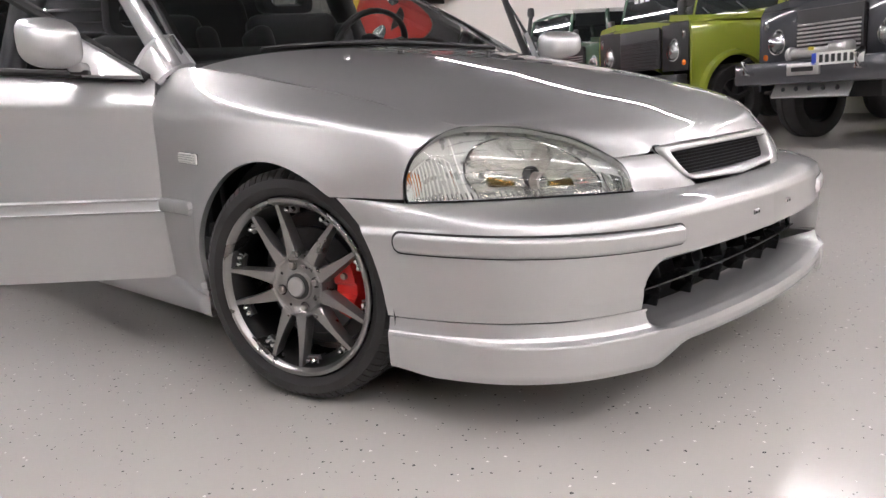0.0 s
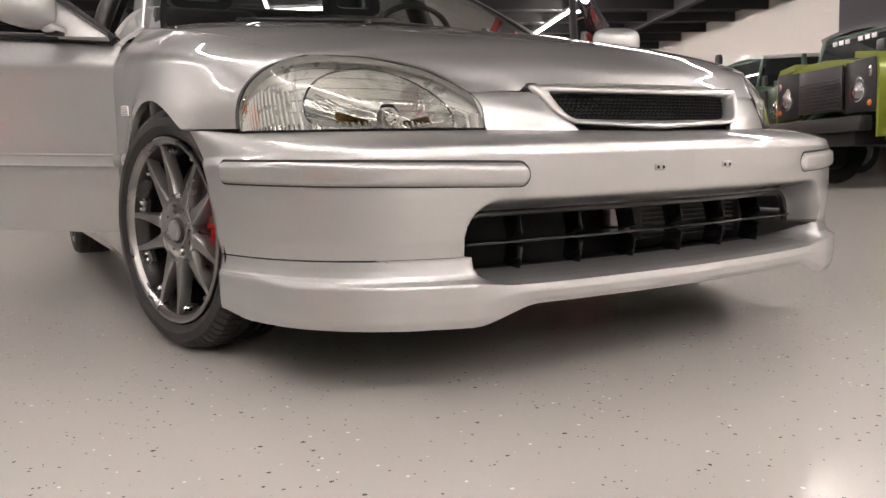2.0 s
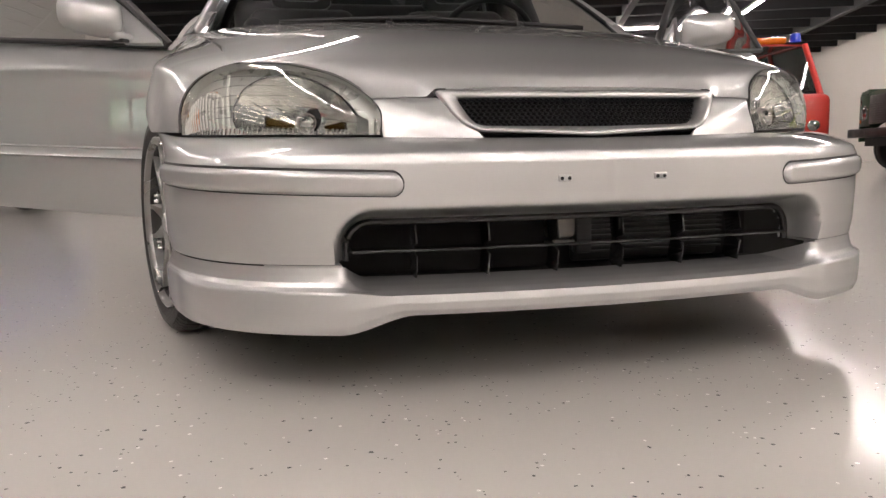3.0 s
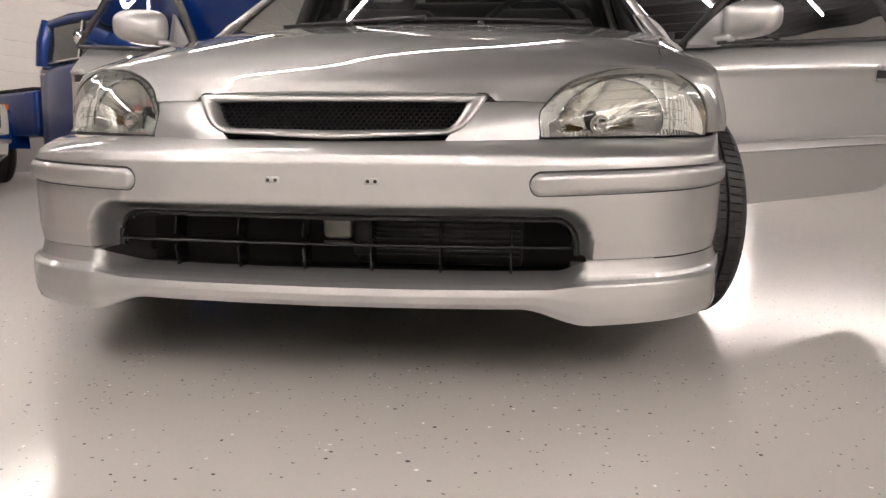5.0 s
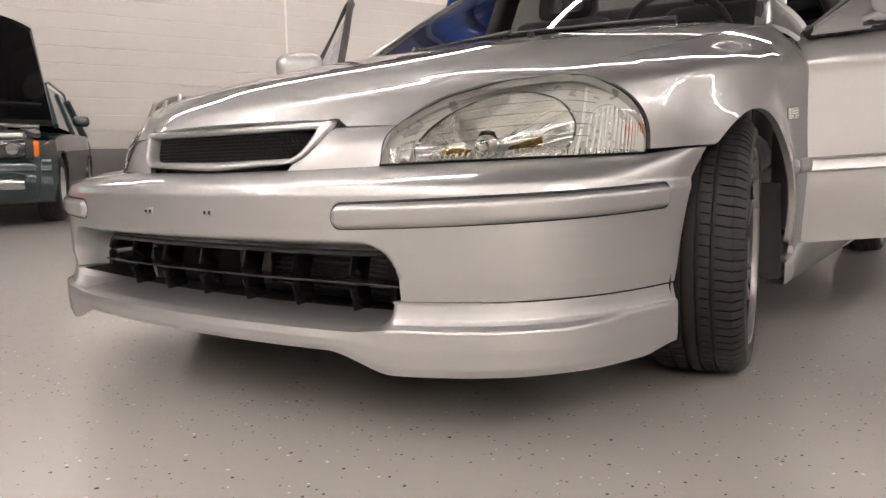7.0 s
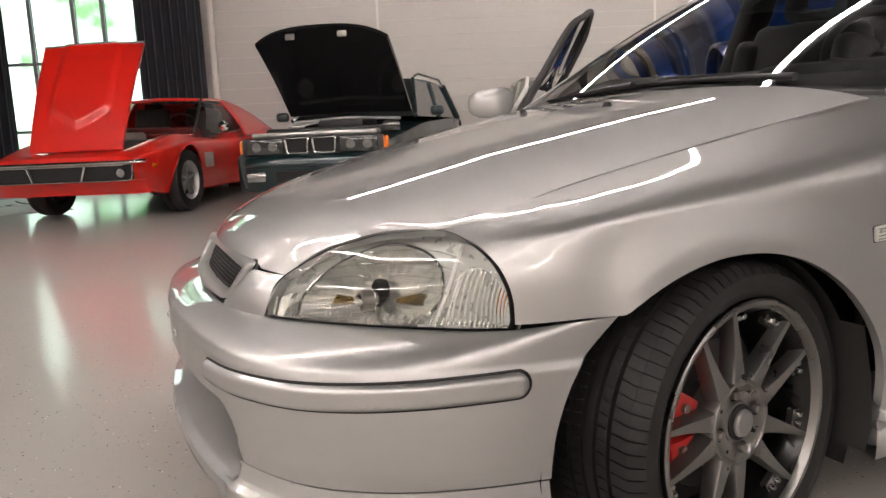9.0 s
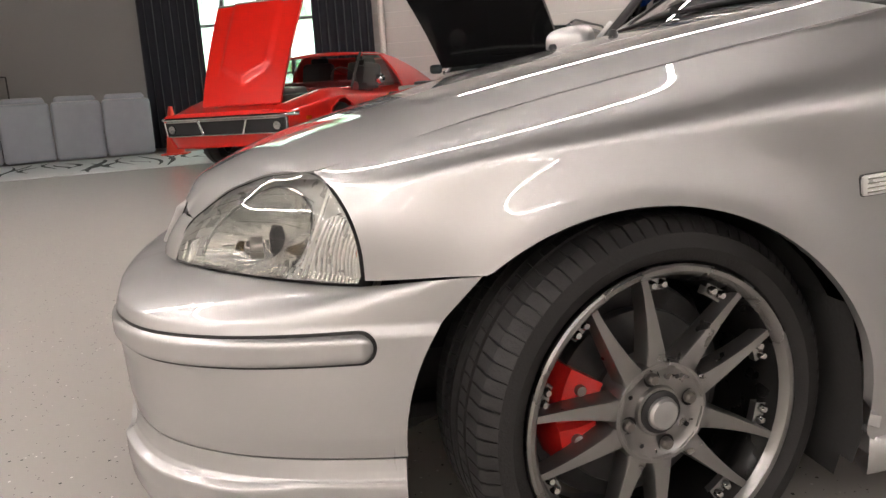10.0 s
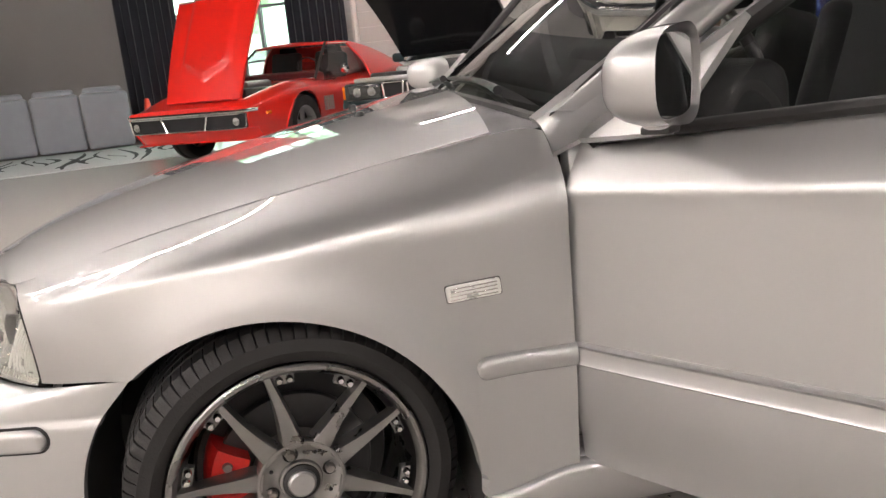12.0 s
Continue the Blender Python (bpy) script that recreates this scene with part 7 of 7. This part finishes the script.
box("bracket", (0.04, 0.24, 0.10), (-1.2, 0, 1.64), BLACK, t)
box("bracket", (0.04, 0.24, 0.10), (1.2, 0, 1.64), BLACK, t)
rnd = random.Random(7)
xpos = -1.42
cols = [mat("book_%s" % n_, c_, 0.6, vary=0.1) for n_, c_ in (("cream", (0.6, 0.55, 0.45)), ("brown", (0.12, 0.06, 0.03)), ("white", (0.7, 0.7, 0.68)), ("ochre", (0.5, 0.3, 0.05)), ("slate", (0.1, 0.12, 0.15)), ("green", (0.08, 0.15, 0.08)))]
while xpos < 0.9:
    wd, ht = rnd.uniform(0.03, 0.08), rnd.uniform(0.24, 0.36)
    p = hall(SW + 0.14, -9.3)
    q = Matrix.Translation(p) @ pose(0, 0, 0, 0, 0, HALL_TURN) @ Vector((xpos + wd / 2, 0.0, 1.722))
    bk = thing("book", tuple(q), HALL_TURN, "upright book on the wall shelf", "book", "books on the shelf")
    cm = rnd.choice(cols)
    box("cover", (wd, 0.18, ht), (0, 0, ht / 2), cm, bk, bevel=0.004)
    box("page_block", (wd * 0.8, 0.176, ht * 0.97), (0, 0.004, ht / 2), PLATE_M, bk, bevel=0.002)
    xpos += wd + 0.004
q = Matrix.Translation(hall(SW + 0.14, -9.3)) @ pose(0, 0, 0, 0, 0, HALL_TURN) @ Vector((-1.65, 0.0, 1.72))
t = thing("basket", tuple(q), HALL_TURN, "dark wicker basket at the end of the shelf", "basket")
lathe("weave", [(0, 0.0), (0.18, 0.0), (0.22, 0.18), (0.20, 0.32), (0.19, 0.32), (0.2, 0.18), (0.16, 0.02)], mat("wicker", (0.05, 0.035, 0.025), 0.8, vary=0.3, vary_scale=30, grain=0.6, grain_scale=80), t, 28, "z")
t = thing("clothes_rail", hall(SW + 0.45, -9.6), HALL_TURN, "black clothes rail hung with shirts over a bench", "clothes rail")
bar("rail", [(-1.6, 0, 1.52), (1.6, 0, 1.52)], 0.015, BLACK, t, 8)
for x in (-1.6, 1.6):
    bar("post", [(x, 0, 0.0), (x, 0, 1.52)], 0.015, BLACK, t, 8)
box("bench_top", (3.0, 0.5, 0.04), (0, 0.1, 0.62), WOOD_M, t)
for x in (-1.4, -0.1, 1.4):
    box("bench_leg", (0.04, 0.46, 0.60), (x, 0.1, 0.30), BLACK, t)
CLOTH = [mat("shirt_%s" % n_, c_, 0.9, vary=0.12, vary_scale=8, grain=0.3, grain_scale=220) for n_, c_ in (("white", (0.6, 0.6, 0.6)), ("grey", (0.2, 0.19, 0.18)), ("black", (0.02, 0.02, 0.022)))]
for k, (x, ci) in enumerate(((-1.1, 2), (-0.72, 1), (-0.5, 1), (-0.1, 0), (0.2, 1), (0.55, 0), (0.95, 1), (1.3, 2))):
    q = Matrix.Translation(hall(SW + 0.45, -9.6)) @ pose(0, 0, 0, 0, 0, HALL_TURN) @ Vector((x, 0, 0))
    sh = thing("shirt", tuple(q), HALL_TURN + 8 * ((k % 3) - 1), ("white", "grey", "black")[ci] + " shirt hanging from the clothes rail", "shirt", "shirts on the rail")
    rows = []
    for z, w_ in ((1.47, 0.06), (1.42, 0.16), (1.34, 0.22), (1.20, 0.24), (0.95, 0.20), (0.78, 0.21)):
        for a_ in np.linspace(0, 2 * np.pi, 17)[:-1]:
            rows.append((w_ * math.cos(a_), (0.05 + 0.012 * math.sin(5 * a_ + z * 9)) * math.sin(a_), z))
    mesh_ob("cloth", rows, grid_faces(6, 16, closed_v=True), CLOTH[ci], sh)
    bar("hanger_hook", [(0, 0, 1.47), (0, 0.02, 1.515), (0, 0, 1.535), (0, -0.015, 1.52)], 0.004, CHROME, sh, 6)

# lounge chair with bright wire legs
q = (-7.6, -4.75, 0)
t = thing("lounge_chair", q, 40, "pale shell chair on bright wire legs", "chair")
rows = [(0.34 * u_ * (1 - 0.15 * v_), -0.30 + 0.62 * v_ - 0.05 * u_ * u_, 0.42 + 0.42 * max(0, v_ - 0.55) ** 0.8 * 1.6 + 0.14 * u_ * u_) for v_ in np.linspace(0, 1, 14) for u_ in np.linspace(-1, 1, 12)]
mesh_ob("shell", *skin(np.array(rows).reshape(14, 12, 3), rim=0.012), mat("pale_shell", (0.55, 0.57, 0.58), 0.35, vary=0.05), t)
for sx in (-1, 1):
    for sy in (-1, 1):
        bar("leg", [(sx * 0.18, sy * 0.15, 0.42), (sx * 0.30, sy * 0.28, 0.0)], 0.010, CHROME, t, 8)

# traffic cone
t = thing("traffic_cone", (-11.13, -1.9, 0), 0, "red traffic cone on the floor near the curtain", "traffic cone")
lathe("cone", [(0, 0.78), (0.03, 0.78), (0.05, 0.68), (0.15, 0.03), (0.15, 0.0)], CONE_M, t, 24, "z")
bm = bm_box(bmesh.new(), (0.40, 0.40, 0.035), (0, 0, 0.018), None, 0.01)
part("foot", bm, CONE_M, t)

# ---- pieces of the block wall ----
CH, CL = 0.25, 4.6
def block_mesh(w_, h_):
    bm = bm_box(bmesh.new(), (0.016, w_ - 0.006, h_ - 0.006), (0, 0, 0), None, 0.003, 1)
    me = bpy.data.meshes.new("block")
    bmesh.ops.recalc_face_normals(bm, faces=bm.faces)
    bm.to_mesh(me)
    bm.free()
    me.materials.append(BLOCK_M)
    return me


BLK = block_mesh(CL, CH)
END = block_mesh(-WIN_A[1] - 0.03, CH)
z = 0.85 + CH / 2
while z + CH / 2 < CEIL - 0.02:
    ob = new("block", END)
    x_, y_, _ = hall(WIN_A[1] / 2, B0 - 0.008)
    ob.matrix_basis = pose(x_, y_, z, 0, 0, HALL_TURN)
    ob.parent = WBL
    a = 0.0
    while a + CL < 19.0:
        ob = new("block", BLK)
        x_, y_, _ = hall(a + CL / 2, B0 - 0.008)
        ob.matrix_basis = pose(x_, y_, z, 0, 0, HALL_TURN)
        ob.parent = WBL
        a += CL
    z += CH
hall_box("dado", (WIN_A[1] + 0.05, A1), (B0 - 0.012, B0 - 0.002), (0, 0.84), BAND_M, WBL, "grey painted foot of the wall")
for a in (0.0, 4.6, 9.2):
    hall_box("expansion_joint", (a - 0.02, a + 0.02), (B0 - 0.004, B0 + 0.004), (0.85, CEIL), WALL_M, WBL)
